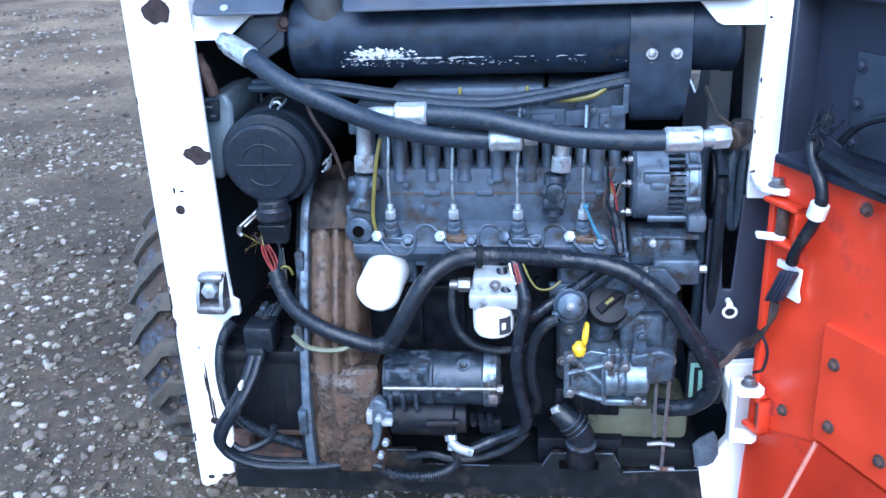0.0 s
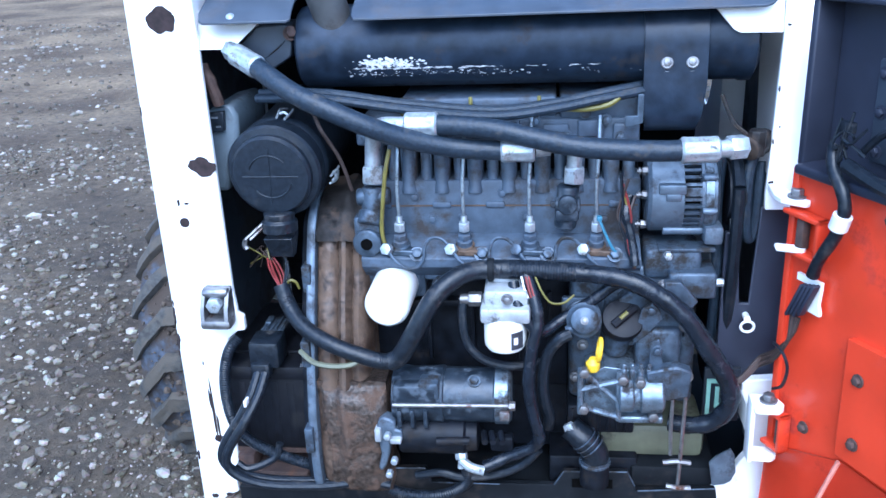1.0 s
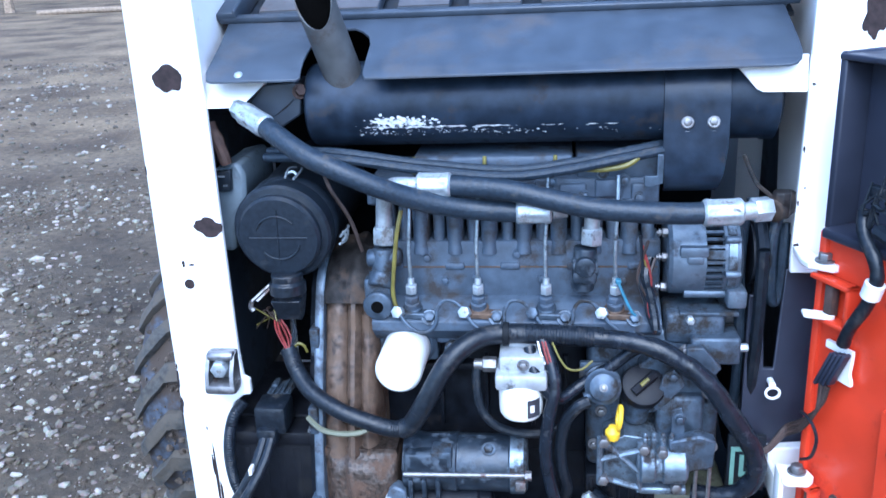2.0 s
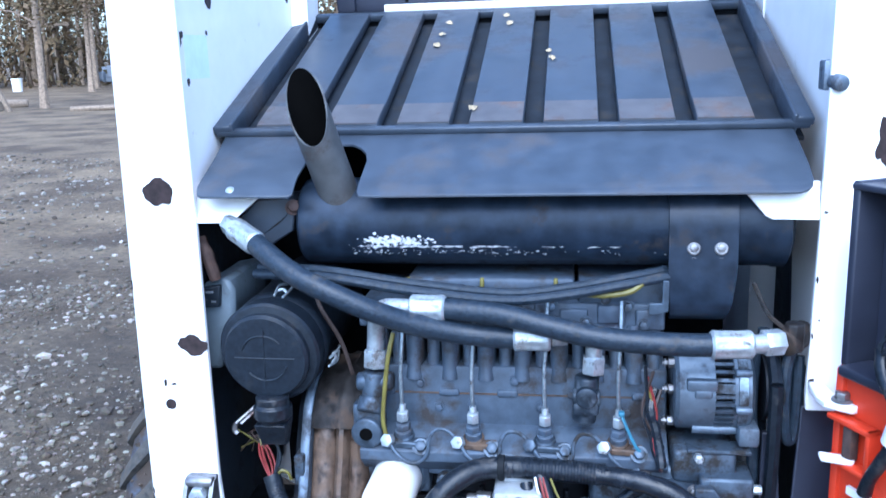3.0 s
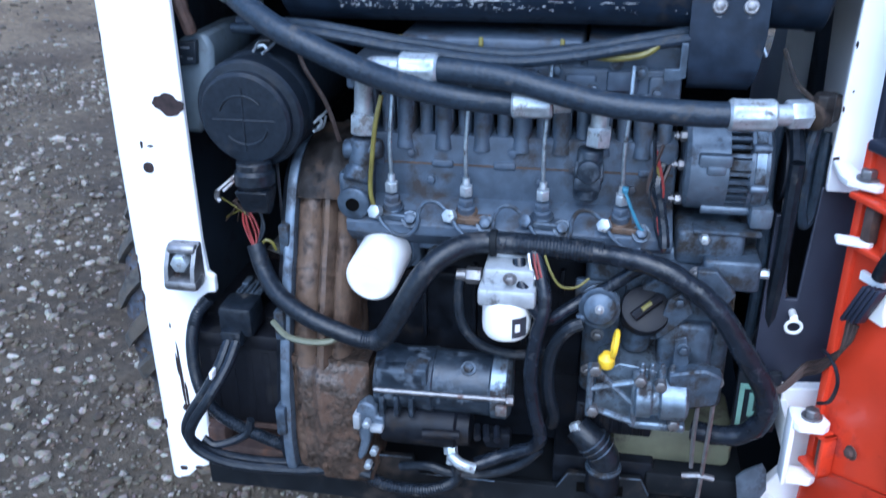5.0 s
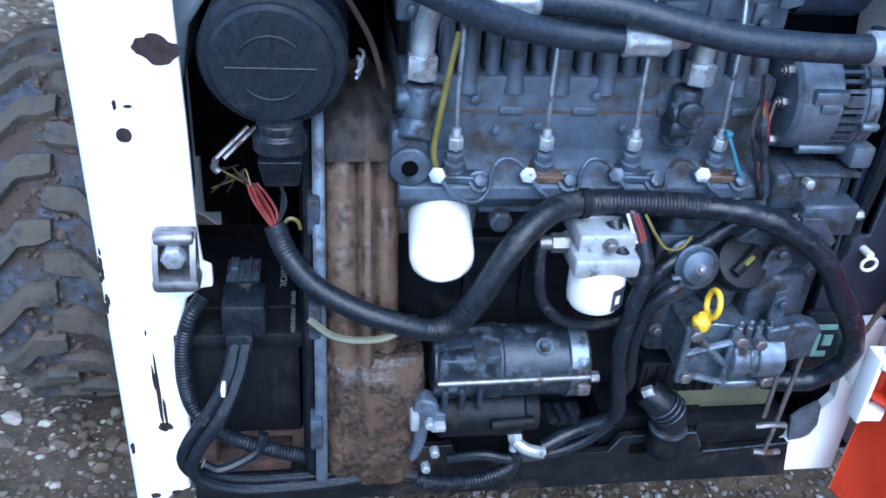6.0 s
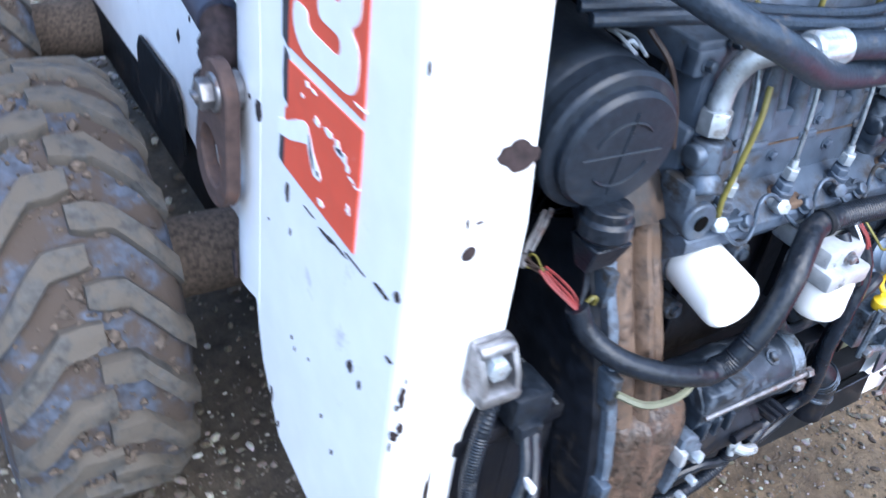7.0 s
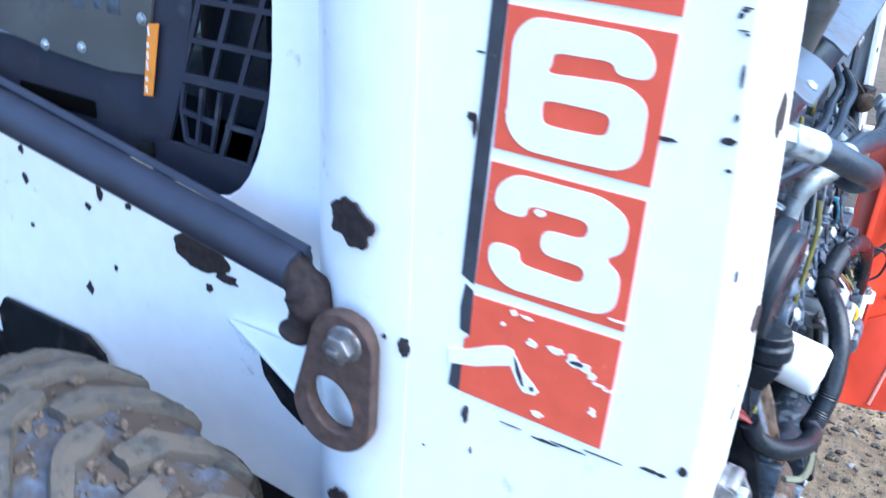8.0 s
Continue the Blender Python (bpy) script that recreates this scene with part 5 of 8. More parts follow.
part("stiffener", bm, "red", gate, bev=0.001)
bm = bm_new()
gate_box(bm, (0.012, -0.05, 0.95), (0.848, -0.044, 1.16))
gate_box(bm, (0.012, -0.04, 0.942), (0.848, 0.01, 0.955), 0.003)
gate_box(bm, (0.001, -0.066, 0.95), (0.012, -0.004, 1.17), 0.002)
gate_box(bm, (0.001, -0.066, 1.16), (0.85, -0.002, 1.168), 0.002)
part("vent_panel", bm, "cab", gate, "black upper panel", bev=0.001)
bm = bm_new()
PX0 = 0.085
gate_box(bm, (PX0, -0.044, 0.97), (0.35, -0.036, 1.096), 0.003)
acc = part("access_plate", bm, "cover", gate, bev=0.001)
for z in (0.985, 1.033, 1.08):
    b2 = bmesh.new()
    bolt(b2, (PX0 + 0.012, -0.036, z), (0, 1, 0), 0.006, 0.006)
    bmesh.ops.transform(b2, matrix=GM, verts=b2.verts)
    part("screw", b2, "cab", acc)
for s, z in ((0.157, 0.708), (0.162, 0.617), (0.249, 0.619), (0.076, 0.593), (0.173, 0.926)):
    b2 = bmesh.new()
    bolt(b2, (s, 0.004, z), (0, 1, 0), 0.0062, 0.007)
    bmesh.ops.transform(b2, matrix=GM, verts=b2.verts)
    bm = bm_new()
    merge(bm, b2)
    part("bolt", bm, "rust_steel", gate)
for z, s1 in ((0.8335, 0.072), (0.53, 0.043)):
    bm = bm_new()
    gate_box(bm, (0.004, -0.005, z), (s1, 0.014, z + 0.007), 0.002)
    gate_box(bm, (0.004, -0.005, z + 0.053), (s1, 0.014, z + 0.06), 0.002)
    gate_box(bm, (s1 - 0.007, -0.005, z), (s1, 0.014, z + 0.06), 0.002)
    hg = part("hinge_loop", bm, "red", gate, "red welded hinge loop")
    bm = bm_new()
    gate_box(bm, (0.026, -0.004, z + 0.008), (0.041, 0.01, z + 0.052), 0.004)
    part("hinge_knuckle", bm, "rust_steel", hg)

# ---------------------------------------------------------------- muffler and air cleaner
muf = thing("muffler", (0.05, 0.09, 1.03), "black cylindrical muffler with flaked white paint and upright exhaust pipe", "muffler")
bm = bm_new()
rev(bm, (-0.267, 0.092, 1.096), (1, 0, 0), [(0, 0.046), (0.002, 0.053), (0.006, 0.058), (0.014, 0.06), (0.63, 0.06), (0.633, 0.062), (0.647, 0.062), (0.653, 0.05)], 48)
can = part("muffler_can", bm, "muffler", muf)
bm = bm_new()
a0, a1 = Vector((-0.206, 0.07, 1.122)), Vector((-0.2385, 0.032, 1.259))
ax = (a1 - a0).normalized()
_, u, w = basis(ax)
L = (a1 - a0).length
rings = []
for d, r in ((0, 0.0275), (L * 0.5, 0.0272), (L, 0.0275)):
    ring = []
    for i in range(32):
        t = 2 * math.pi * i / 32
        o = (u * math.cos(t) + w * math.sin(t)) * r
        k = d + (o.y * 1.75 if d == L else 0)
        ring.append(bm.verts.new(a0 + ax * k + o))
    rings.append(ring)
inner = [bm.verts.new(v.co - (v.co - (a0 + ax * (v.co - a0).dot(ax))) * 0.09) for v in rings[-1]]
deep = [bm.verts.new(a0 + ax * (L * 0.4) + (v.co - (a0 + ax * (v.co - a0).dot(ax))) * 0.9) for v in rings[-1]]
for p, q in ((rings[0], rings[1]), (rings[1], rings[2]), (rings[2], inner)):
    for i in range(32):
        bm.faces.new((p[i], p[(i + 1) % 32], q[(i + 1) % 32], q[i]))
BORE = [[v.co.copy() for v in inner], [v.co.copy() for v in deep]]
for v in deep:
    bm.verts.remove(v)
pipe = part("exhaust_pipe", bm, "stack", muf, "weathered slash cut exhaust pipe")
bm = bm_new()
bm.faces.new([bm.verts.new(a0 + ax * (L * 0.5) + (u * math.cos(t) + w * math.sin(t)) * 0.0245) for t in [2 * math.pi * i / 24 for i in range(24)]])
top = [bm.verts.new(v) for v in BORE[0]]
low = [bm.verts.new(v) for v in BORE[1]]
for i in range(32):
    bm.faces.new((top[i], top[(i + 1) % 32], low[(i + 1) % 32], low[i]))
part("sooty_bore", bm, "soot_and_shade", pipe)
bm = bm_new()
for k in range(620):
    rg = random.Random(k)
    if k < 330:
        x, a = -0.128 + 0.021 * rg.gauss(0, 1), radians(197 + rg.gauss(0, 3.6))
    elif k < 480:
        x, a = rg.uniform(-0.16, 0.02) if k < 430 else rg.uniform(-0.19, 0.17), radians(204.5 + rg.gauss(0, 0.7))
    else:
        x, a = rg.uniform(-0.19, 0.05) if k < 580 else rg.uniform(-0.2, 0.3), radians(213 + rg.gauss(0, 3.0))
    s = 0.0005 + (0.0024 if k < 330 else 0.0014) * rg.random() ** 2
    c = Vector((x, 0.092 + 0.0604 * math.cos(a), 1.096 + 0.0604 * math.sin(a)))
    tz = Vector((0, -math.sin(a), math.cos(a)))
    n = 7
    st_ = 3.0 if 330 <= k < 480 else 1.0
    vs = [bm.verts.new(c + Vector((1, 0, 0)) * s * st_ * rg.uniform(0.6, 1.8) * math.cos(2 * math.pi * i / n) + tz * s * rg.uniform(0.4, 1) / (st_ ** 0.5) * math.sin(2 * math.pi * i / n)) for i in range(n)]
    bm.faces.new(vs)
tagged(part("flaked_paint", bm, "flake", can, smooth=180), "white flaked paint streak", kind="stuff")
bm = bm_new()
rows = []
for a in [radians(138 + 4.2 * i) for i in range(11)]:
    rows.append((0.092 + 0.0635 * math.cos(a), 1.096 + 0.0635 * math.sin(a)))
rows += [(0.026, 1.04), (0.026, 1.0), (0.031, 0.985), (0.044, 0.973), (0.06, 0.97)]
ring = []
for y, z in rows:
    nar = 0.012 * max(0.0, min(1.0, (1.02 - z) / 0.05))
    ring.append([bm.verts.new((0.229 + nar * 0.4, y, z)), bm.verts.new((0.315 - nar, y, z)), bm.verts.new((0.315 - nar, y + 0.004, z)), bm.verts.new((0.229 + nar * 0.4, y + 0.004, z))])
for p, q in zip(ring, ring[1:]):
    for j in range(4):
        bm.faces.new((p[j], p[(j + 1) % 4], q[(j + 1) % 4], q[j]))
bm.faces.new(ring[0])
bm.faces.new(ring[-1][::-1])
strap = part("muffler_bracket", bm, "muffler", muf, bev=0.001)
for x in (0.26, 0.294):
    bm = bm_new()
    rev(bm, (x, 0.031, 1.071), (0, -1, 0.2), [(0, 0.0125), (0.0018, 0.0125), (0.002, 0.009), (0.004, 0.0088), (0.005, 0.0075), (0.0052, 0.0)], 18)
    hexnut(bm, Vector((x, 0.0265, 1.072)), (0, -1, 0.2), 0.0058, 0.003)
    part("bolt", bm, "steel", strap)

air = thing("air_cleaner", (-0.30, 0.1, 0.85), "black plastic canister air cleaner with a round ribbed lid", "air cleaner")
AX = Vector((0.06, 1.0, 0.10)).normalized()
AC = Vector((-0.307, -0.010, 0.925))
bm = bm_new()
rev(bm, AC, AX, [(0.0, 0.048), (0.001, 0.0575), (0.004, 0.0595), (0.006, 0.061), (0.014, 0.061), (0.016, 0.0695), (0.02, 0.0725), (0.032, 0.0725), (0.036, 0.0695), (0.05, 0.0695)], 56)
lid = part("lid", bm, "plastic", air, "round black lid with moulded cross")
_, u, w = basis(AX)
bm = bm_new()
for a in (-1, 94):
    d = u * math.cos(radians(a)) + w * math.sin(radians(a))
    tube(bm, [AC - AX * 0.0005 - d * 0.043, AC - AX * 0.0005 + d * 0.043], 0.001, seg=6, per=2)
for a0_, a1_ in ((200, 330), (20, 150)):
    tube(bm, [AC - AX * 0.0005 + (u * math.cos(radians(a)) + w * math.sin(radians(a))) * 0.033 for a in range(a0_, a1_, 13)], 0.0013, seg=6, per=3)
part("moulded_rib", bm, "plastic", lid)
bm = bm_new()
rev(bm, AC + AX * 0.05, AX, [(0, 0.0695), (0.004, 0.072), (0.02, 0.072), (0.024, 0.0695), (0.19, 0.07), (0.2, 0.055)], 48)
part("canister", bm, "plastic", air)
bm = bm_new()
rev(bm, (-0.301, -0.006, 0.87), (0, -0.05, -1), [(0, 0.023), (0.012, 0.023), (0.013, 0.0265), (0.03, 0.0265), (0.032, 0.022), (0.038, 0.02)], 24)
wedge = [(-0.323, 0.834), (-0.279, 0.834), (-0.283, 0.80), (-0.318, 0.80)]
lo_ = [bm.verts.new((x, -0.028 if z > 0.82 else -0.014, z)) for x, z in wedge]
hi_ = [bm.verts.new((x, 0.012 if z > 0.82 else 0.002, z)) for x, z in wedge]
bm.faces.new(lo_)
bm.faces.new(hi_[::-1])
for i in range(4):
    bm.faces.new((lo_[i], hi_[i], hi_[(i + 1) % 4], lo_[(i + 1) % 4]))
part("dust_valve", bm, "rubber", air, "rubber dust valve", bev=0.002)
for c in (Vector((-0.288, 0.04, 1.008)), Vector((-0.222, 0.04, 0.915))):
    bm = bm_new()
    d = (c - AC - AX * 0.06).normalized()
    t = d.cross(AX)
    for sgn in (-1, 1):
        tube(bm, [c - AX * 0.025 + t * 0.006 * sgn, c + d * 0.004 + t * 0.009 * sgn, c + AX * 0.02 + t * 0.004 * sgn], 0.0018, seg=6, per=4)
    tube(bm, [c - AX * 0.01 - t * 0.008, c - AX * 0.008 + d * 0.004, c - AX * 0.01 + t * 0.008], 0.0022, seg=6, per=4)
    part("wire_clip", bm, "zinc", air)
bm = bm_new()
tube(bm, [(-0.25, 0.05, 1.01), (-0.235, 0.03, 0.985), (-0.21, 0.03, 0.94), (-0.195, 0.03, 0.89)], 0.003, seg=6)
solo("thin_cable", bm, "wire", "thin dark cable hanging past the air cleaner", "cable")
# ---------------------------------------------------------------- engine
engine = thing("engine", (0.03, 0.2, 0.4), "dusty grey four cylinder diesel engine streaked with oil and dirt", "engine")
bm = bm_new()
box(bm, (-0.178, 0.032, 0.795), (0.232, 0.29, 0.905), 0.004)
for x in (-0.15, -0.06, 0.02, 0.115, 0.2):
    box(bm, (x - 0.014, 0.028, 0.862), (x + 0.014, 0.04, 0.872), 0.002)
head_ = part("cylinder_head", bm, "block", engine, bev=0.001)
# engine grey swapped for near black to paint the shade between the runners
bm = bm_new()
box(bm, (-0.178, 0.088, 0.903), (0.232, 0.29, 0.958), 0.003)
part("port_recess", bm, "dark_block", head_, "head behind the ports, near black for its shade")
bm = bm_new()
box(bm, (-0.172, 0.0305, 0.8645), (0.228, 0.034, 0.8665))
part("gasket_edge", bm, "rusty", head_, "thin rusty gasket edge")
for x, z in ((-0.075, 0.845), (-0.03, 0.85), (0.065, 0.848), (0.18, 0.845), (-0.1, 0.88), (0.03, 0.885)):
    bm = bm_new()
    bolt(bm, (x, 0.032, z), (0, -1, 0), 0.0055, 0.006)
    part("bolt", bm, "block", head_)
k = 0
x = -0.158
while x < 0.222:
    bm = bm_new()
    wd = 0.0085 if k % 2 else 0.0118
    d = 0.004 if k % 2 else 0.0
    cyl(bm, (x, 0.036 + d, 0.885), (x, 0.048 + d, 0.962), wd, wd * 0.86, seg=16)
    box(bm, (x - wd, 0.04 + d, 0.9), (x + wd, 0.09, 0.96), 0.002)
    part("intake_runner", bm, "block", engine)
    x += 0.0235 if k % 2 else 0.026
    k += 1
bm = bm_new()
box(bm, (-0.183, 0.045, 0.955), (0.225, 0.2, 0.992), 0.003)
box(bm, (-0.12, 0.06, 0.99), (0.11, 0.2, 1.022), 0.006)
box(bm, (0.115, 0.05, 0.99), (0.235, 0.2, 1.02), 0.004)
for i, x in enumerate((-0.165, -0.1, -0.03, 0.04, 0.11, 0.16, 0.21)):
    box(bm, (x - 0.02, 0.04, 0.957 + 0.004 * (i % 3)), (x + 0.018, 0.06, 0.985 + 0.006 * (i % 2)), 0.003)
part("manifold", bm, "block", engine, bev=0.001)
bm = bm_new()
prism(bm, [(0.205, 0.985), (0.205, 1.0), (0.222, 1.0), (0.222, 1.03), (0.23, 1.03), (0.23, 0.99), (0.215, 0.985)], "y", 0.02, 0.026)
part("lifting_bracket", bm, "alu_dull", engine, bev=0.001)
for x in (-0.115, -0.014, 0.085):
    bm = bm_new()
    cyl(bm, (x, 0.05, 1.0), (x, 0.05, 1.025), 0.0035, 0.0028, bev=0.0008)
    part("glow_plug_cap", bm, "yellow_wire", engine, "dull yellow cap")
rg = random.Random(3)
for x, z in ((-0.17, 0.97), (-0.14, 0.99), (-0.08, 0.968), (0.02, 0.97), (0.08, 0.99), (0.125, 0.968), (0.18, 0.99), (0.2, 0.965), (0.15, 1.0), (-0.16, 1.02)):
    bm = bm_new()
    bolt(bm, (x, 0.042, z), (0, -1, 0.1), 0.006, 0.012)
    part("bolt", bm, "alu_dull", engine)
# ledge that carries the injectors
bm = bm_new()
prism(bm, [(-0.012, 0.783), (-0.012, 0.797), (0.012, 0.812), (0.034, 0.822), (0.06, 0.822), (0.06, 0.76), (0.012, 0.76)], "x", -0.18, 0.232)
box(bm, (-0.178, 0.02, 0.72), (-0.09, 0.1, 0.79), 0.004)
box(bm, (-0.09, 0.012, 0.752), (0.23, 0.06, 0.772), 0.003)
part("pump_ledge", bm, "block", engine, bev=0.0015)
for i in range(4):
    xi = -0.1215 + 0.0965 * i
    ij = bm_new()
    cyl(ij, (xi, 0.012, 0.79), (xi, 0.004, 0.822), 0.0115, seg=16)
    hexnut(ij, (xi, 0.006, 0.826), (0, -0.2, 1), 0.0105, 0.011)
    plate_ = bm_new()
    prism(plate_, [(xi - 0.03, 0.02), (xi - 0.02, -0.008), (xi + 0.024, -0.012), (xi + 0.034, 0.012), (xi + 0.01, 0.03)], "z", 0.80, 0.809)
    cyl(plate_, (xi, 0.01, 0.806), (xi, 0.008, 0.814), 0.0145, seg=14)
    inj = part("injector", ij, "block", engine, "injector body with its clamp plate", bev=0.001)
    part("clamp_plate", plate_, ("alu_dull", "rusty", "alu_dull", "rusty")[i], inj, "", bev=0.002)
    bm = bm_new()
    hexnut(bm, (xi, 0.004, 0.842), (0, -0.1, 1), 0.0085, 0.014)
    cyl(bm, (xi, 0.004, 0.849), (xi, 0.005, 0.858), 0.0048)
    part("union_nut", bm, "zinc", inj)
    bm = bm_new()
    tube(bm, [(xi, 0.004, 0.85), (xi - 0.001, 0.006, 0.90), (xi + 0.0015, 0.014, 0.95), (xi + 0.003, 0.03, 1.0)], 0.0027, seg=10)
    part("fuel_pipe", bm, "pipe_steel", inj, "worn steel injector pipe")
    bm = bm_new()
    hexnut(bm, (xi - 0.019, -0.012, 0.812), (-0.3, -1, 0.5), 0.0092, 0.012)
    cyl(bm, (xi - 0.017, 0.004, 0.806), (xi - 0.019, -0.01, 0.811), 0.0065)
    part("banjo_bolt", bm, "zinc" if i != 2 else "alu_dull", inj)
    bm = bm_new()
    bolt(bm, (xi + 0.026, -0.008, 0.802), (0.1, -1, 0.8), 0.008, 0.01)
    part("bolt", bm, "alu_dull", inj)
    if i < 4:
        bm = bm_new()
        pts = [(xi - 0.017, -0.012, 0.81), (xi - 0.006, -0.02, 0.797), (xi + 0.01, -0.022, 0.786), (xi + 0.026, -0.02, 0.786), (xi + 0.036, -0.016, 0.798), (xi + 0.038, -0.012, 0.815), (xi + 0.046, -0.008, 0.827), (xi + 0.06, -0.008, 0.828), (xi + 0.072, -0.011, 0.82), (xi + 0.0765, -0.012, 0.813)]
        tube(bm, pts if i < 3 else pts[:4], 0.0026, seg=8, per=5)
        part("leak_off_pipe", bm, "alu_dull", inj)
bm = bm_new()
tube(bm, [(-0.128, -0.005, 0.963), (-0.135, -0.012, 0.93), (-0.142, -0.012, 0.88), (-0.146, -0.01, 0.84), (-0.141, -0.01, 0.812)], 0.0031, seg=8)
solo("yellow_tube", bm, "yellow_wire", "thin dull yellow tube down the engine side", "tube")
bm = bm_new()
tube(bm, [(0.12, 0.02, 1.012), (0.15, 0.015, 1.012), (0.18, 0.012, 1.018), (0.2, 0.02, 1.03)], 0.004, seg=8)
solo("yellow_tube", bm, "yellow_wire", "dull yellow wire loom beside the muffler bracket", "tube")
# left union stack and centre union
bm = bm_new()
cyl(bm, (-0.163, 0.012, 0.85), (-0.160, 0.018, 0.9), 0.017, bev=0.003)
un = part("hydraulic_union", bm, "alu_dull", engine, "grey cast hydraulic union")
for nm, p, q, r in (("cross_port", (-0.185, 0.016, 0.885), (-0.135, 0.016, 0.887), 0.013), ("collar", (-0.166, 0.0, 0.845), (-0.163, 0.012, 0.862), 0.02), ("port_boss", (-0.168, 0.02, 0.82), (-0.17, -0.012, 0.82), 0.022)):
    bm = bm_new()
    cyl(bm, p, q, r, bev=0.003)
    part(nm, bm, "alu_dull", un)
bm = bm_new()
box(bm, (-0.19, -0.004, 0.80), (-0.15, 0.04, 0.86), 0.006)
part("base", bm, "alu_dull", un)
# black disc paints the dark of the port's bore
bm = bm_new()
cyl(bm, (-0.170, -0.0125, 0.82), (-0.170, -0.0135, 0.82), 0.009)
part("bore", bm, "soot_and_shade", un)
bm = bm_new()
hexnut(bm, (-0.159, 0.02, 0.918), (0.05, 0.1, 1), 0.0165, 0.026)
cyl(bm, (-0.159, 0.021, 0.93), (-0.158, 0.022, 0.945), 0.012)
part("union_nut", bm, "zinc", un)
bm = bm_new()
cyl(bm, (0.123, 0.02, 0.835), (0.127, 0.02, 0.9), 0.016, bev=0.003)
un2 = part("hydraulic_union", bm, "scuffed", engine, "grimy hydraulic union")
for nm, p, q, r in (("cross_port", (0.108, 0.012, 0.872), (0.144, 0.012, 0.872), 0.012), ("port_boss", (0.126, -0.004, 0.876), (0.126, 0.02, 0.876), 0.0145)):
    bm = bm_new()
    cyl(bm, p, q, r, bev=0.002)
    part(nm, bm, "scuffed", un2)
bm = bm_new()
box(bm, (0.108, 0.0, 0.85), (0.142, 0.04, 0.868), 0.004)
part("base", bm, "scuffed", un2)
bm = bm_new()
hexnut(bm, (0.135, 0.02, 0.915), (0.05, 0.1, 1), 0.016, 0.024)
tube(bm, [(0.135, 0.02, 0.92), (0.135, 0.02, 0.95), (0.128, 0.015, 0.962), (0.11, 0.005, 0.964), (0.09, 0.0, 0.963)], 0.011, seg=12)
part("union_nut", bm, "zinc", un2)
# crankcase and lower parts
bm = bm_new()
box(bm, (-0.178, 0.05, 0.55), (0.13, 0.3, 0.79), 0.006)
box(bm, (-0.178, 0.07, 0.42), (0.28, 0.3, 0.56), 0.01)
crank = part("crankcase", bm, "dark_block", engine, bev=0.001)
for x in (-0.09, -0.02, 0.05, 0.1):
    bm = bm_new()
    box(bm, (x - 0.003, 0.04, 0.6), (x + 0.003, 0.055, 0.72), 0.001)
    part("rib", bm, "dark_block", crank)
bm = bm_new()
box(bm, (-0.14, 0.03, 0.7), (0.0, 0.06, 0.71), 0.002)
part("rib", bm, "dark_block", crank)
bm = bm_new()
for x, z in ((-0.163, 0.585), (-0.148, 0.69), (-0.065, 0.747)):
    bm = bm_new()
    cyl(bm, (x, 0.03, z), (x, -0.002, z), 0.0125, bev=0.002)
    cyl(bm, (x, 0.0, z), (x, -0.006, z), 0.007, seg=12)
    part("boss", bm, "alu_dull", engine)
# bell housing
HOUSE = [Vector(p) for p in ((0.14, 0.868), (0.085, 0.862), (0.045, 0.838), (0.022, 0.8), (0.002, 0.75), (-0.02, 0.7), (-0.04, 0.645), (-0.054, 0.59), (-0.064, 0.535), (-0.068, 0.48), (-0.064, 0.44), (-0.04, 0.415), (0.02, 0.405), (0.1, 0.40))]
line = [Vector((p.x, p.y)) for p in spline([(0, p.x, p.y) for p in HOUSE], 5) for p in [Vector((p.y, p.z))]]


def shell(bm, prof):
    """A casting whose section follows the housing's front line; prof: (x, how far proud)."""
    rings = []
    n = len(line)
    for x, d in prof:
        ring = []
        for i, p in enumerate(line):
            t = (line[min(i + 1, n - 1)] - line[max(i - 1, 0)]).normalized()
            nrm = Vector((t.y, -t.x))
            k = d + 0.0024 * noise.noise(Vector((x * 50, p.x * 35, p.y * 35)))
            ring.append(bm.verts.new((x, p.x + nrm.x * k, p.y + nrm.y * k)))
        rings.append(ring)
    for p, q in zip(rings, rings[1:]):
        for i in range(n - 1):
            bm.faces.new((p[i], q[i], q[i + 1], p[i + 1]))


bm = bm_new()
shell(bm, [(-0.258, -0.1), (-0.257, -0.008), (-0.252, -0.001), (-0.244, 0.004), (-0.234, 0.005), (-0.227, 0.001), (-0.223, -0.005), (-0.22, 0.005), (-0.215, 0.01), (-0.209, 0.01), (-0.205, 0.004), (-0.202, -0.006), (-0.197, 0.0), (-0.19, 0.002), (-0.183, -0.002), (-0.177, -0.012), (-0.176, -0.1)])
bell = part("bell_housing", bm, "rusty", engine, "rust brown cast bell housing")
bm = bm_new()
shell(bm, [(-0.27, -0.1), (-0.27, 0.009), (-0.267, 0.011), (-0.26, 0.011), (-0.257, 0.009), (-0.256, -0.02)])
part("flange", bm, "alt_alu", bell, "pale grey machined flange")
full, line = line, line[:15]
bm = bm_new()
shell(bm, [(-0.257, -0.06), (-0.256, 0.008), (-0.25, 0.0115), (-0.222, 0.0125), (-0.215, 0.0165), (-0.207, 0.0165), (-0.2, 0.0115), (-0.185, 0.0105), (-0.178, 0.004), (-0.177, -0.06)])
part("top_cover", bm, "dark_rust", bell, "dark painted upper cover")
line = full
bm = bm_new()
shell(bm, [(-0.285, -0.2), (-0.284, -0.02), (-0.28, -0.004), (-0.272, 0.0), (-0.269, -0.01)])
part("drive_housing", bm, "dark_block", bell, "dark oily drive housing")
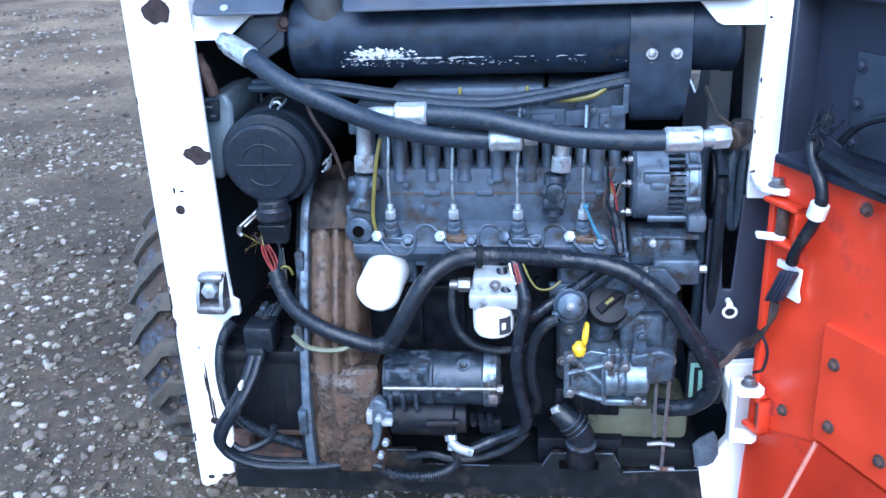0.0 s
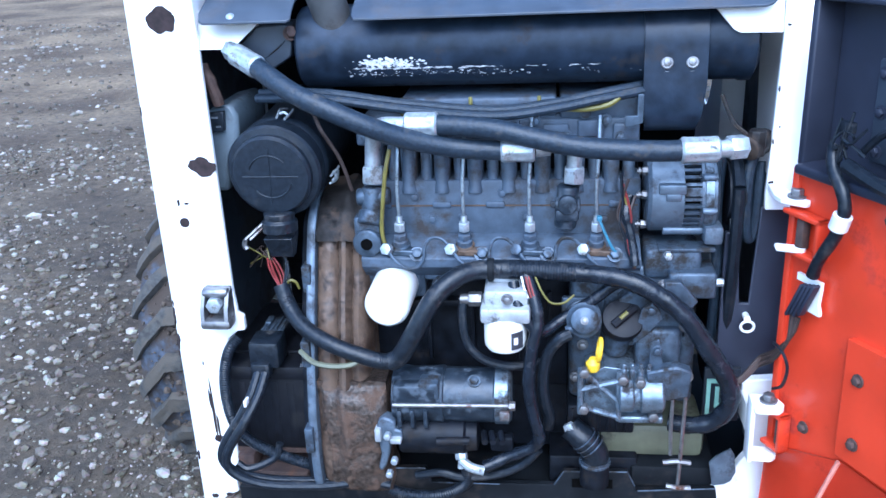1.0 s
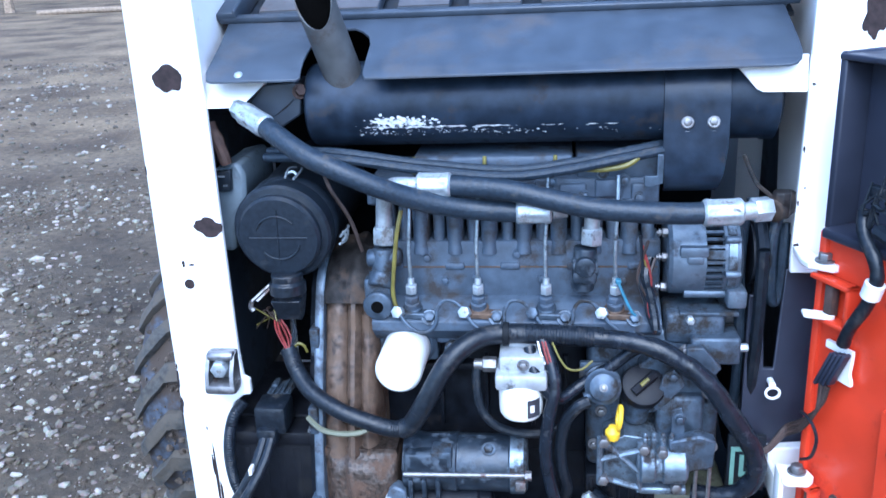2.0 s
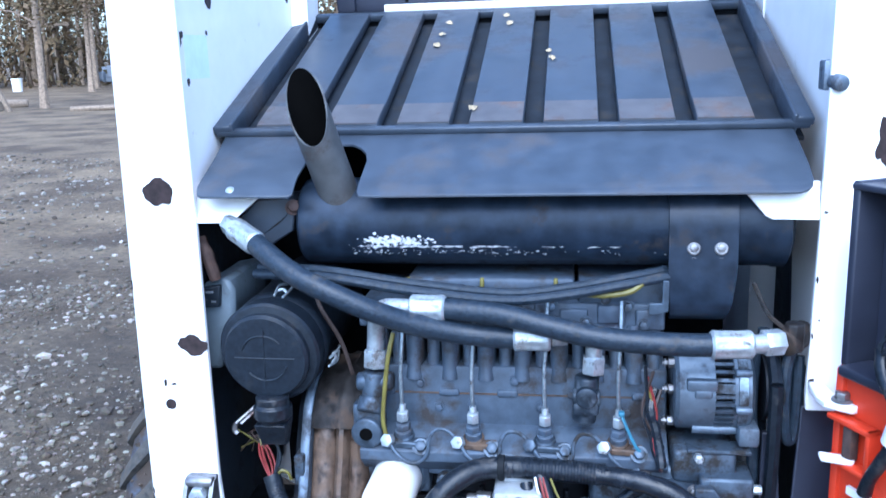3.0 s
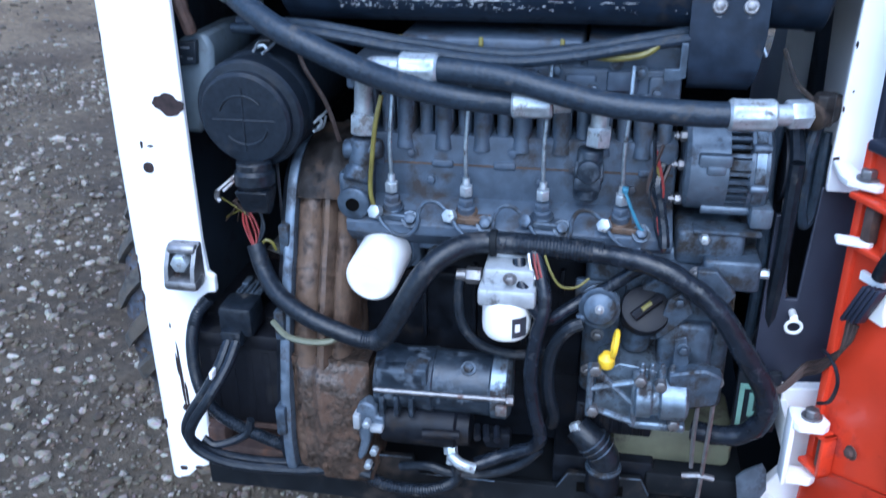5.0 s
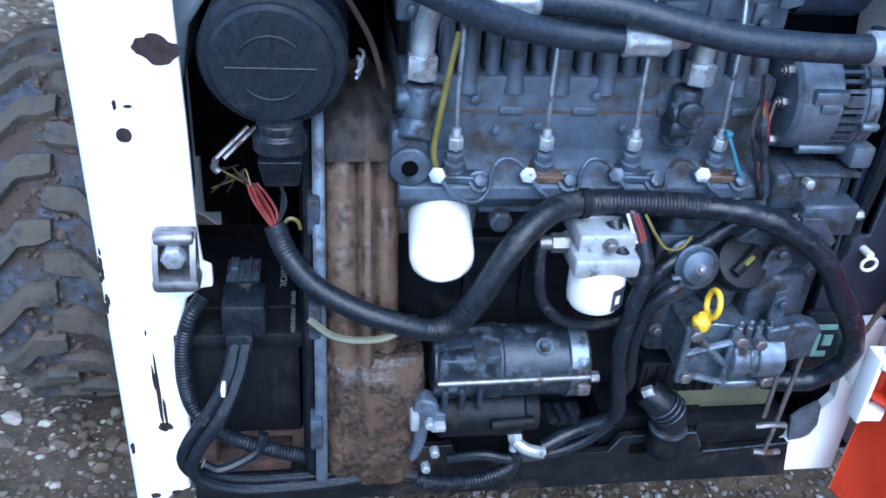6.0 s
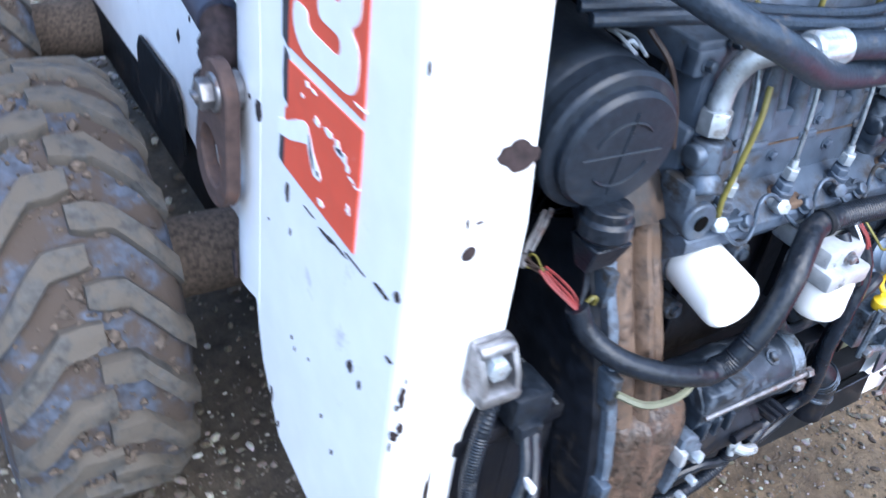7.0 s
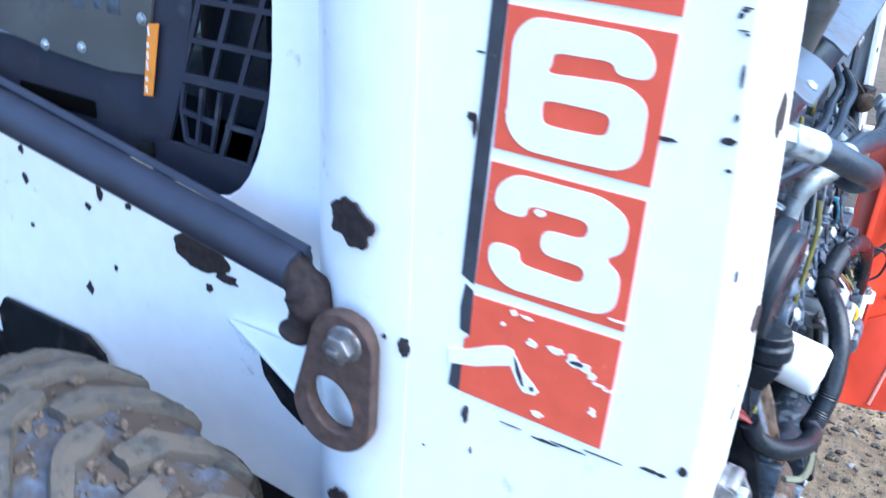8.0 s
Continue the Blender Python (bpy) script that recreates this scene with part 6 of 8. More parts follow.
for z, y in ((0.76, 0.0), (0.655, -0.045), (0.52, -0.074)):
    bm = bm_new()
    box(bm, (-0.276, y - 0.01, z - 0.022), (-0.262, y + 0.02, z + 0.022), 0.003)
    part("flange_ear", bm, "alu_dull", bell)
bm = bm_new()
grid = []
NX, NZ = 26, 40
for iz in range(NZ + 1):
    v = iz / NZ
    row = []
    for ix in range(NX + 1):
        u = ix / NX
        z = 0.42 + 0.19 * v
        left, right = -0.257, -0.148 - 0.012 * max(0.0, 1 - abs(v - 0.3) / 0.3)
        x = left + (right - left) * u
        bulge = (max(0.0, 1 - abs(2 * u - 1.1) ** 3.0) * max(0.0, 1 - abs(2 * v - 0.9) ** 4)) ** 0.5
        ridge = 0.006 * math.exp(-((u - 0.45 - 0.25 * (0.6 - v)) / 0.06) ** 2) * (v > 0.35)
        groove = -0.005 * math.exp(-((u - 0.3) / 0.07) ** 2)
        p = Vector((x * 60, z * 60, 2.0))
        lump = 0.0035 * noise.noise(p * 0.55) + 0.0018 * noise.noise(p * 2.1)
        row.append(bm.verts.new((x + 0.002 * noise.noise(p * 0.8 + Vector((0, 0, 5))), -0.052 - 0.027 * bulge - ridge - groove - lump, z)))
    grid.append(row)
for p, q in zip(grid, grid[1:]):
    for i in range(NX):
        bm.faces.new((p[i], p[i + 1], q[i + 1], q[i]))
rim_ = grid[0] + [r[-1] for r in grid[1:]] + grid[-1][-2::-1] + [r[0] for r in grid[-2:0:-1]]
back = [bm.verts.new((v.co.x, 0.02, v.co.z)) for v in rim_]
for i in range(len(rim_)):
    j = (i + 1) % len(rim_)
    bm.faces.new((rim_[i], rim_[j], back[j], back[i]))
part("starter_pad", bm, "pitted_rust", bell, "pitted rusty starter mount", smooth=70)
bm = bm_new()
prism(bm, [(-0.15, 0.566), (-0.139, 0.562), (-0.132, 0.556), (-0.133, 0.545), (-0.123, 0.543), (-0.122, 0.53), (-0.134, 0.524), (-0.142, 0.52), (-0.144, 0.5), (-0.15, 0.48), (-0.158, 0.468), (-0.163, 0.474), (-0.157, 0.5), (-0.16, 0.525), (-0.164, 0.54), (-0.158, 0.56)], "y", -0.083, -0.06)
part("starter_flange", bm, "alt_alu", bell, "ragged grey aluminium starter flange", bev=0.003)
for lo, hi in (((-0.164, -0.091, 0.526), (-0.154, -0.07, 0.549)), ((-0.141, -0.092, 0.524), (-0.123, -0.07, 0.534))):
    bm = bm_new()
    box(bm, lo, hi, 0.003)
    part("flange_lug", bm, "pale_alu", bell, "bright chipped lug")
for x, z in ((-0.143, 0.541), (-0.135, 0.497), (-0.144, 0.473)):
    bm = bm_new()
    hexnut(bm, (x, -0.094, z), (0, -1, 0), 0.0055, 0.012)
    part("flange_nut", bm, "zinc", bell)
bm = bm_new()
tube(bm, [(-0.275, -0.06, 0.665), (-0.25, -0.077, 0.655), (-0.22, -0.082, 0.652), (-0.19, -0.08, 0.655), (-0.17, -0.07, 0.667)], 0.0042, seg=6)
solo("cable_tie", bm, "tank", "dirty pale strap round the bell housing", "strap")

# oil filter and fuel filter
of = thing("oil_filter", (-0.13, 0, 0.71), "white spin on oil filter without markings", "oil filter")
bm = bm_new()
o, tip = Vector((-0.132, 0.016, 0.75)), Vector((-0.138, -0.07, 0.738))
rev(bm, o, tip - o, [(0, 0.028), (0.002, 0.0315), (0.006, 0.034), (0.07, 0.034), (0.076, 0.033), (0.08, 0.0305), (0.0825, 0.0265), (0.082, 0.02), (0.084, 0.0)], 40)
part("can", bm, "filter_white", of)
bm = bm_new()
rev(bm, o - (tip - o).normalized() * 0.02, tip - o, [(0, 0.04), (0.015, 0.042), (0.022, 0.036)], 32)
part("filter_base", bm, "block", of)
ff = thing("fuel_filter", (0.036, -0.04, 0.66), "white fuel filter canister hung under an aluminium head", "fuel filter")
bm = bm_new()
rev(bm, (0.036, -0.052, 0.725), (0, -0.06, -1), [(0, 0.027), (0.004, 0.031), (0.036, 0.031), (0.044, 0.03), (0.05, 0.026), (0.053, 0.018), (0.054, 0.0)], 36)
canister = part("canister", bm, "filter_white", ff)
bm = bm_new()
for a0_, a1_, z0, z1, nm in ((-52, -14, 0.684, 0.711, 0),):
    rows = []
    for i in range(9):
        a = radians(-a0_ * 0 + 270 + 18 + (a1_ - a0_) * i / 8)
        rows.append((0.036 + 0.0316 * math.cos(a), -0.0545 + 0.0316 * math.sin(a)))
    vs = [[bm.verts.new((x, y, z)) for x, y in rows] for z in (z0, z1)]
    for i in range(8):
        bm.faces.new((vs[0][i], vs[0][i + 1], vs[1][i + 1], vs[1][i]))
part("label", bm, "decal_dark", canister, "dark square label with a pale shape")
bm = bm_new()
rows = [(0.036 + 0.032 * math.cos(a), -0.0545 + 0.032 * math.sin(a)) for a in [radians(295 + 4 * i) for i in range(4)]]
vs = [[bm.verts.new((x, y, z)) for x, y in rows] for z in (0.692, 0.703)]
for i in range(3):
    bm.faces.new((vs[0][i], vs[0][i + 1], vs[1][i + 1], vs[1][i]))
part("label_mark", bm, "print_white", canister)
bm = bm_new()
box(bm, (0.001, -0.078, 0.722), (0.073, -0.012, 0.746), 0.005)
box(bm, (0.006, -0.064, 0.742), (0.07, 0.02, 0.768), 0.006)
box(bm, (0.012, -0.03, 0.765), (0.062, 0.03, 0.785), 0.004)
head = part("filter_head", bm, "pale_alu", ff, "bare cast aluminium filter head")
bm = bm_new()
bolt(bm, (0.04, -0.064, 0.756), (0, -1, 0), 0.006, 0.008)
part("bolt", bm, "steel", head)
bm = bm_new()
hexnut(bm, (-0.008, -0.04, 0.745), (1, 0, 0), 0.011, 0.02)
cyl(bm, (-0.03, -0.04, 0.745), (-0.006, -0.04, 0.745), 0.008)
part("hose_barb", bm, "steel", head)
bm = bm_new()
tube(bm, [(-0.026, -0.04, 0.742), (-0.028, -0.045, 0.72), (-0.022, -0.05, 0.68), (0.0, -0.05, 0.652), (0.035, -0.045, 0.638), (0.07, -0.04, 0.637), (0.1, -0.03, 0.645)], 0.0065)
solo("fuel_hose", bm, "rubber", "thin black rubber fuel hose under the filter", "hose", "rubber hoses")
bm = bm_new()
tube(bm, [(0.13, -0.062, 0.7), (0.115, -0.066, 0.694), (0.098, -0.062, 0.668), (0.091, -0.06, 0.63), (0.093, -0.058, 0.59), (0.1, -0.05, 0.555), (0.098, -0.04, 0.53)], 0.0085)
solo("fuel_hose", bm, "rubber", "black rubber hose from the lift pump", "hose", "rubber hoses")

# starter motor
st = thing("starter_motor", (-0.05, -0.04, 0.52), "grimy black and aluminium starter motor with a solenoid below", "starter motor")
SZ = 0.582
bm = bm_new()
rev(bm, (-0.06, -0.035, SZ), (1, 0, 0), [(0, 0.038), (0.002, 0.042), (0.076, 0.042), (0.078, 0.0435), (0.09, 0.0435)], 36)
part("motor_body", bm, "scuffed", st, "dark oily steel body")
bm = bm_new()
rev(bm, (-0.138, -0.035, SZ), (1, 0, 0), [(0, 0.042), (0.02, 0.044), (0.03, 0.042), (0.06, 0.043), (0.078, 0.0445), (0.08, 0.042)], 28)
box(bm, (-0.135, -0.079, SZ + 0.002), (-0.066, -0.03, SZ + 0.036), 0.006)
part("nose_housing", bm, "scuffed", st, "scuffed cast nose", bev=0.001)
bm = bm_new()
box(bm, (-0.095, -0.0785, SZ + 0.012), (-0.064, -0.035, SZ + 0.0405), 0.004)
part("name_plate", bm, "alu_dull", st, "bare pale patch of casting")
for x in (-0.125, -0.105, -0.085):
    bm = bm_new()
    box(bm, (x - 0.004, -0.083, SZ - 0.034), (x + 0.003, -0.035, SZ - 0.004), 0.002)
    part("rib", bm, "scuffed", st)
bm = bm_new()
rev(bm, (0.018, -0.035, SZ), (1, 0, 0), [(0, 0.042), (0.001, 0.0445), (0.02, 0.0445), (0.025, 0.038), (0.026, 0.02)], 32)
part("end_cap", bm, "alu", st)
bm = bm_new()
cyl(bm, (-0.135, -0.0795, SZ + 0.004), (0.048, -0.078, SZ + 0.006), 0.0035)
hexnut(bm, (0.045, -0.078, SZ + 0.006), (1, 0, 0), 0.007, 0.01)
box(bm, (0.026, -0.084, SZ - 0.018), (0.042, -0.068, SZ - 0.002), 0.003)
part("through_bolt", bm, "steel", st)
bm = bm_new()
bolt(bm, (-0.012, -0.058, SZ + 0.0355), (0, -0.55, 0.8), 0.007, 0.006)
part("bolt", bm, "alu_dull", st)
bm = bm_new()
rev(bm, (-0.13, -0.052, 0.52), (1, 0, 0), [(0, 0.027), (0.004, 0.03), (0.1, 0.03), (0.104, 0.026), (0.12, 0.024), (0.124, 0.01)], 28)
cyl(bm, (-0.07, -0.086, 0.528), (-0.02, -0.082, 0.528), 0.006)
sol = part("solenoid", bm, "dark_block", st)
bm = bm_new()
hexnut(bm, (-0.035, -0.068, 0.492), (0.2, -0.6, -1), 0.0095, 0.012)
cyl(bm, (-0.034, -0.066, 0.5), (-0.036, -0.072, 0.472), 0.005)
tube(bm, [(-0.035, -0.07, 0.485), (-0.02, -0.078, 0.478), (0.0, -0.078, 0.472)], 0.0075, seg=10)
part("terminal", bm, "zinc", sol, "bright terminal with a crimped lug")
bm = bm_new()
for x in (0.0, 0.012, 0.026):
    cyl(bm, (x, -0.06, 0.53), (x + 0.004, -0.085, 0.528), 0.005, seg=8)
box(bm, (0.01, -0.06, 0.495), (0.045, -0.04, 0.52), 0.004)
part("switch_block", bm, "dark_block", sol)

# alternator
alt = thing("alternator", (0.29, 0.04, 0.82), "cast aluminium alternator with slotted cooling vents", "alternator")
AY, AZ = 0.045, 0.882
bm = bm_new()
rev(bm, (0.238, AY, AZ), (1, 0, 0), [(0, 0.04), (0.001, 0.052), (0.006, 0.0575), (0.05, 0.0585), (0.052, 0.05), (0.072, 0.05), (0.074, 0.0585), (0.095, 0.0575), (0.1, 0.05), (0.102, 0.02)], 44)
body = part("housing", bm, "alt_alu", alt)
# black core paints the dark between the fins
bm = bm_new()
rev(bm, (0.2885, AY, AZ), (1, 0, 0), [(0, 0.0515), (0.0235, 0.0515)], 44)
part("stator", bm, "soot_and_shade", body)
for i in range(34):
    a = 2 * math.pi * i / 34
    bm = bm_new()
    box(bm, (-0.0125, -0.0022 if i % 7 else -0.006, 0.051), (0.0125, 0.0022 if i % 7 else 0.006, 0.0585), 0, Matrix.Translation((0.3, AY, AZ)) @ Matrix.Rotation(a, 4, "X"))
    part("fin", bm, "alu_dull", body)
bm = bm_new()
for a in (215,):
    y, z = AY + 0.0585 * math.sin(radians(a)) * 1.02, AZ + 0.0585 * math.cos(radians(a))
    cyl(bm, (0.262, y, z), (0.335, y, z), 0.007, bev=0.001)
part("lug", bm, "alt_alu", body)
bm = bm_new()
box(bm, (0.252, -0.017, 0.895), (0.29, 0.0, 0.91), 0.003)
box(bm, (0.262, -0.0165, 0.885), (0.284, -0.004, 0.898), 0.003)
part("clamp_lug", bm, "alt_alu", body)
bm = bm_new()
rev(bm, (0.316, AY, AZ), (1, 0, 0), [(0, 0.055), (0.001, 0.0605), (0.012, 0.0605), (0.014, 0.054)], 40)
part("end_flange", bm, "alu", body)
bm = bm_new()
box(bm, (0.318, -0.012, 0.818), (0.345, 0.03, 0.845), 0.005)
part("mount_ear", bm, "alt_alu", body)
bm = bm_new()
for z, yy in ((0.92, 0.02), (0.886, 0.015), (0.84, 0.02)):
    bm = bm_new()
    cyl(bm, (0.231, yy, z), (0.24, yy, z), 0.0065, seg=6, bev=0.001)
    cyl(bm, (0.224, yy, z), (0.232, yy, z), 0.0032, seg=8)
    cyl(bm, (0.2265, yy, z), (0.2285, yy, z), 0.006, seg=12)
    part("terminal_post", bm, "steel", alt, "steel terminal")
bm = bm_new()
for px, py, pz, r in ((0.352, AY, AZ, 0.045), (0.352, 0.12, 0.62, 0.09)):
    bm = bm_new()
    rev(bm, (px, py, pz), (1, 0, 0), [(0, r), (0.004, r), (0.012, r * 0.8), (0.02, r), (0.024, r)], 32)
    part("pulley", bm, "dark_block", alt)
belt = bm_new()
tube(belt, [(0.364, 0.0, 0.9), (0.364, 0.002, 0.8), (0.364, 0.02, 0.68), (0.364, 0.04, 0.58)], 0.009, seg=8)
tube(belt, [(0.364, 0.0, 0.9), (0.364, 0.03, 0.928), (0.364, 0.07, 0.925), (0.364, 0.09, 0.89)], 0.009, seg=8)
solo("fan_belt", belt, "rubber", "black rubber fan belt beside the alternator", "belt")
bm = bm_new()
box(bm, (0.236, -0.012, 0.765), (0.318, 0.06, 0.812), 0.008)
brk = part("alternator_bracket", bm, "alu_dull", alt, "pale grey cast bracket", bev=0.002)
bm = bm_new()
box(bm, (0.27, -0.03, 0.742), (0.337, 0.03, 0.782), 0.004)
part("arm", bm, "alu_dull", brk, bev=0.002)
bm = bm_new()
box(bm, (0.255, -0.014, 0.808), (0.335, 0.02, 0.814), 0.002)
part("strap", bm, "alu_dull", brk)
for a in (-10, 35, 80, 125, 170, 215):
    bm = bm_new()
    y, z = AY - 0.062 * math.cos(radians(a)), AZ + 0.062 * math.sin(radians(a))
    cyl(bm, (0.312, y, z), (0.331, y, z), 0.0055, seg=12, bev=0.0015)
    hexnut(bm, Vector((0.331, y, z)), (1, 0, 0), 0.0042, 0.003)
    part("flange_lug", bm, "alt_alu", body)
for p, q in (((0.335, -0.02, 0.765), (0.348, -0.02, 0.765)), ((0.268, -0.016, 0.806), (0.268, -0.03, 0.808))):
    bm = bm_new()
    cyl(bm, p, q, 0.006, seg=6, bev=0.001)
    part("bolt", bm, "zinc", brk)
bm = bm_new()
prism(bm, [(0.262, 0.742), (0.262, 0.775), (0.285, 0.775), (0.31, 0.745), (0.3, 0.73)], "y", -0.045, -0.03)
part("web", bm, "alu_dull", brk, "", bev=0.002)
# ---------------------------------------------------------------- injection pump and gear case
pump = thing("injection_pump", (0.22, 0, 0.55), "aluminium fuel injection pump and gear case with levers", "fuel pump")
bm = bm_new()
box(bm, (0.13, -0.005, 0.56), (0.3, 0.2, 0.785), 0.01)
box(bm, (0.285, -0.03, 0.57), (0.312, 0.15, 0.72), 0.008)
prism(bm, [(0.2, 0.74), (0.235, 0.77), (0.29, 0.755), (0.3, 0.68), (0.215, 0.665)], "y", -0.03, 0.02)
box(bm, (0.225, -0.045, 0.60), (0.29, 0.02, 0.7), 0.006)
case = part("gear_case", bm, "alu_dull", pump, "dull grey gear case", bev=0.003)
for x, z in ((0.145, 0.77), (0.2, 0.775), (0.262, 0.765), (0.296, 0.7), (0.296, 0.6), (0.14, 0.6), (0.15, 0.655), (0.24, 0.69)):
    bm = bm_new()
    bolt(bm, (x, -0.03 if x > 0.2 else -0.006, z), (0, -1, 0), 0.006, 0.009)
    part("bolt", bm, "steel", case)
bm = bm_new()
prism(bm, [(0.15, 0.58), (0.153, 0.635), (0.18, 0.65), (0.215, 0.645), (0.262, 0.63), (0.262, 0.58), (0.2, 0.57)], "y", -0.066, 0.0)
rev(bm, (0.2, -0.068, 0.608), (1, 0, 0.02), [(0, 0.022), (0.002, 0.028), (0.02, 0.028), (0.022, 0.024), (0.03, 0.024), (0.032, 0.029), (0.062, 0.029), (0.066, 0.022)], 28)
for x in (0.207, 0.219, 0.231, 0.243):
    cyl(bm, (x, -0.072, 0.63), (x, -0.074, 0.652), 0.0048, seg=6)
    cyl(bm, (x, -0.073, 0.645), (x, -0.075, 0.66), 0.003, seg=8)
box(bm, (0.2, -0.082, 0.565), (0.265, -0.05, 0.576), 0.003)
pbody = part("pump_body", bm, "alu", pump, "bright cast aluminium pump body", bev=0.003)
for p, q in (((0.145, 0.592), (0.2, 0.575)), ((0.147, 0.62), (0.2, 0.635)), ((0.147, 0.65), (0.2, 0.6)), ((0.145, 0.58), (0.145, 0.655)), ((0.2, 0.57), (0.2, 0.65))):
    bm = bm_new()
    cyl(bm, (p[0], -0.08, p[1]), (q[0], -0.08, q[1]), 0.0045, seg=8)
    part("strut", bm, "alu", pbody)
for x, z in ((0.15, 0.65), (0.15, 0.59), (0.205, 0.64), (0.23, 0.635), (0.25, 0.58)):
    bm = bm_new()
    hexnut(bm, (x, -0.084, z), (0, -1, 0), 0.0075, 0.014)
    part("nut", bm, "steel", pump)
bm = bm_new()
ax1 = Vector((0, -1, 0.35)).normalized()
rev(bm, (0.15, -0.015, 0.705), ax1, [(0, 0.027), (0.014, 0.027), (0.016, 0.023), (0.03, 0.023), (0.032, 0.0255), (0.037, 0.0255), (0.039, 0.022), (0.045, 0.019), (0.048, 0.013), (0.049, 0.0)], 28)
cyl(bm, (0.125, -0.05, 0.70), (0.15, -0.05, 0.712), 0.007)
box(bm, (0.118, -0.01, 0.69), (0.182, 0.0, 0.735), 0.004)
lp = part("lift_pump", bm, "alu_dull", pump, "round grey lift pump")
bm = bm_new()
bolt(bm, Vector((0.15, -0.015, 0.705)) + ax1 * 0.048, ax1, 0.004, 0.005)
part("screw", bm, "steel", lp)
bm = bm_new()
ax2 = Vector((0.05, -0.75, 0.7)).normalized()
o = Vector((0.205, -0.03, 0.705))
rev(bm, o, ax2, [(0, 0.03), (0.015, 0.031), (0.02, 0.029), (0.022, 0.022)], 28)
u = Vector((0.75, 0.3, 0.6))
u = (u - ax2 * u.dot(ax2)).normalized()
tube(bm, [o + ax2 * 0.026 - u * 0.02, o + ax2 * 0.028, o + ax2 * 0.026 + u * 0.02], 0.0065, seg=8)
cap = part("filler_cap", bm, "batt", pump, "black oil filler cap")
bm = bm_new()
tube(bm, [o + ax2 * 0.034 - u * 0.008, o + ax2 * 0.035 + u * 0.006], 0.003, seg=6)
part("cap_mark", bm, "yellow_wire", cap)
bm = bm_new()
cyl(bm, (0.2, 0.0, 0.66), (0.204, -0.025, 0.7), 0.025)
cyl(bm, (0.198, -0.02, 0.655), (0.2, -0.028, 0.69), 0.018)
part("filler_neck", bm, "alu_dull", pump)
for pts, y in (([(0.232, 0.735), (0.246, 0.745), (0.256, 0.735), (0.262, 0.72), (0.235, 0.69), (0.222, 0.68), (0.22, 0.69)], -0.05), ([(0.243, 0.69), (0.256, 0.695), (0.262, 0.66), (0.255, 0.625), (0.243, 0.625)], -0.066)):
    bm = bm_new()
    prism(bm, pts, "y", y, y + 0.005)
    cx, cz = sum(p[0] for p in pts[:3]) / 3, sum(p[1] for p in pts[:3]) / 3 - 0.004
    bolt(bm, (cx, y, cz), (0, -1, 0), 0.006, 0.007)
    part("lever", bm, "alu_dull", pump, "flat steel throttle lever", bev=0.001)
bm = bm_new()
prism(bm, [(0.238, 0.65), (0.242, 0.615), (0.265, 0.602), (0.298, 0.61), (0.302, 0.652), (0.28, 0.66)], "y", -0.082, -0.06)
part("stop_box", bm, "alu_dull", pump, "dirty grey solenoid box", bev=0.003)
bm = bm_new()
tube(bm, [(0.296, -0.07, 0.63), (0.296, -0.072, 0.58), (0.294, -0.07, 0.49), (0.293, -0.068, 0.445)], 0.003, seg=6)
tube(bm, [(0.28, -0.06, 0.6), (0.279, -0.065, 0.55), (0.281, -0.062, 0.5)], 0.003, seg=6)
cyl(bm, (0.296, -0.075, 0.64), (0.296, -0.06, 0.64), 0.009)
tube(bm, [(0.27, -0.068, 0.49), (0.29, -0.07, 0.494), (0.31, -0.068, 0.49)], 0.004, seg=6)
tube(bm, [(0.276, -0.07, 0.45), (0.293, -0.072, 0.448), (0.312, -0.07, 0.447)], 0.004, seg=6)
part("control_rod", bm, "steel", pump, "thin steel control rods")
bm = bm_new()
rev(bm, (0.163, -0.066, 0.645), (0, -0.05, 1), [(0, 0.009), (0.004, 0.0105), (0.012, 0.0105), (0.016, 0.007), (0.02, 0.005)], 16)
c = Vector((0.172, -0.066, 0.678))
tube(bm, [c + Vector((0.002 * math.sin(a), 0.0145 * math.cos(a), 0.0155 * math.sin(a))) for a in [2 * math.pi * i / 16 for i in range(17)]], 0.0034, seg=8, per=2)
solo("dipstick", bm, "yellow", "yellow plastic dipstick with a ring handle standing in its tube", "dipstick")
bm = bm_new()
tube(bm, [(0.132, -0.035, 0.527), (0.146, -0.042, 0.517), (0.16, -0.045, 0.505), (0.169, -0.043, 0.49), (0.17, -0.041, 0.474)], 0.0205, seg=20, wob=0.08)
drain = part("drain_elbow", bm, "rubber", pump, "black rubber drain elbow")
bm = bm_new()
hexnut(bm, (0.131, -0.046, 0.533), (1, -0.3, 0.8), 0.008, 0.014)
part("hose_nut", bm, "zinc", drain)
for k in range(3):
    c = Vector((0.153 + 0.006 * k, -0.044, 0.5125 - 0.0065 * k))
    a_, u_, w_ = basis((0.75, -0.1, -0.8))
    bm = bm_new()
    tube(bm, [c + (u_ * math.cos(t) + w_ * math.sin(t)) * 0.0218 for t in [2 * math.pi * i / 18 for i in range(19)]], 0.0012, seg=6, per=2)
    part("clamp", bm, "alu_dull", drain)
bm = bm_new()
rev(bm, (0.17, -0.041, 0.468), (0, 0, 1), [(0, 0.0245), (0.003, 0.0245), (0.004, 0.023), (0.007, 0.023)], 28)
part("clamp", bm, "alu_dull", drain)
bm = bm_new()
cyl(bm, (0.17, -0.04, 0.43), (0.17, -0.04, 0.468), 0.0225, seg=20)
box(bm, (0.128, -0.02, 0.508), (0.23, 0.05, 0.556), 0.004)
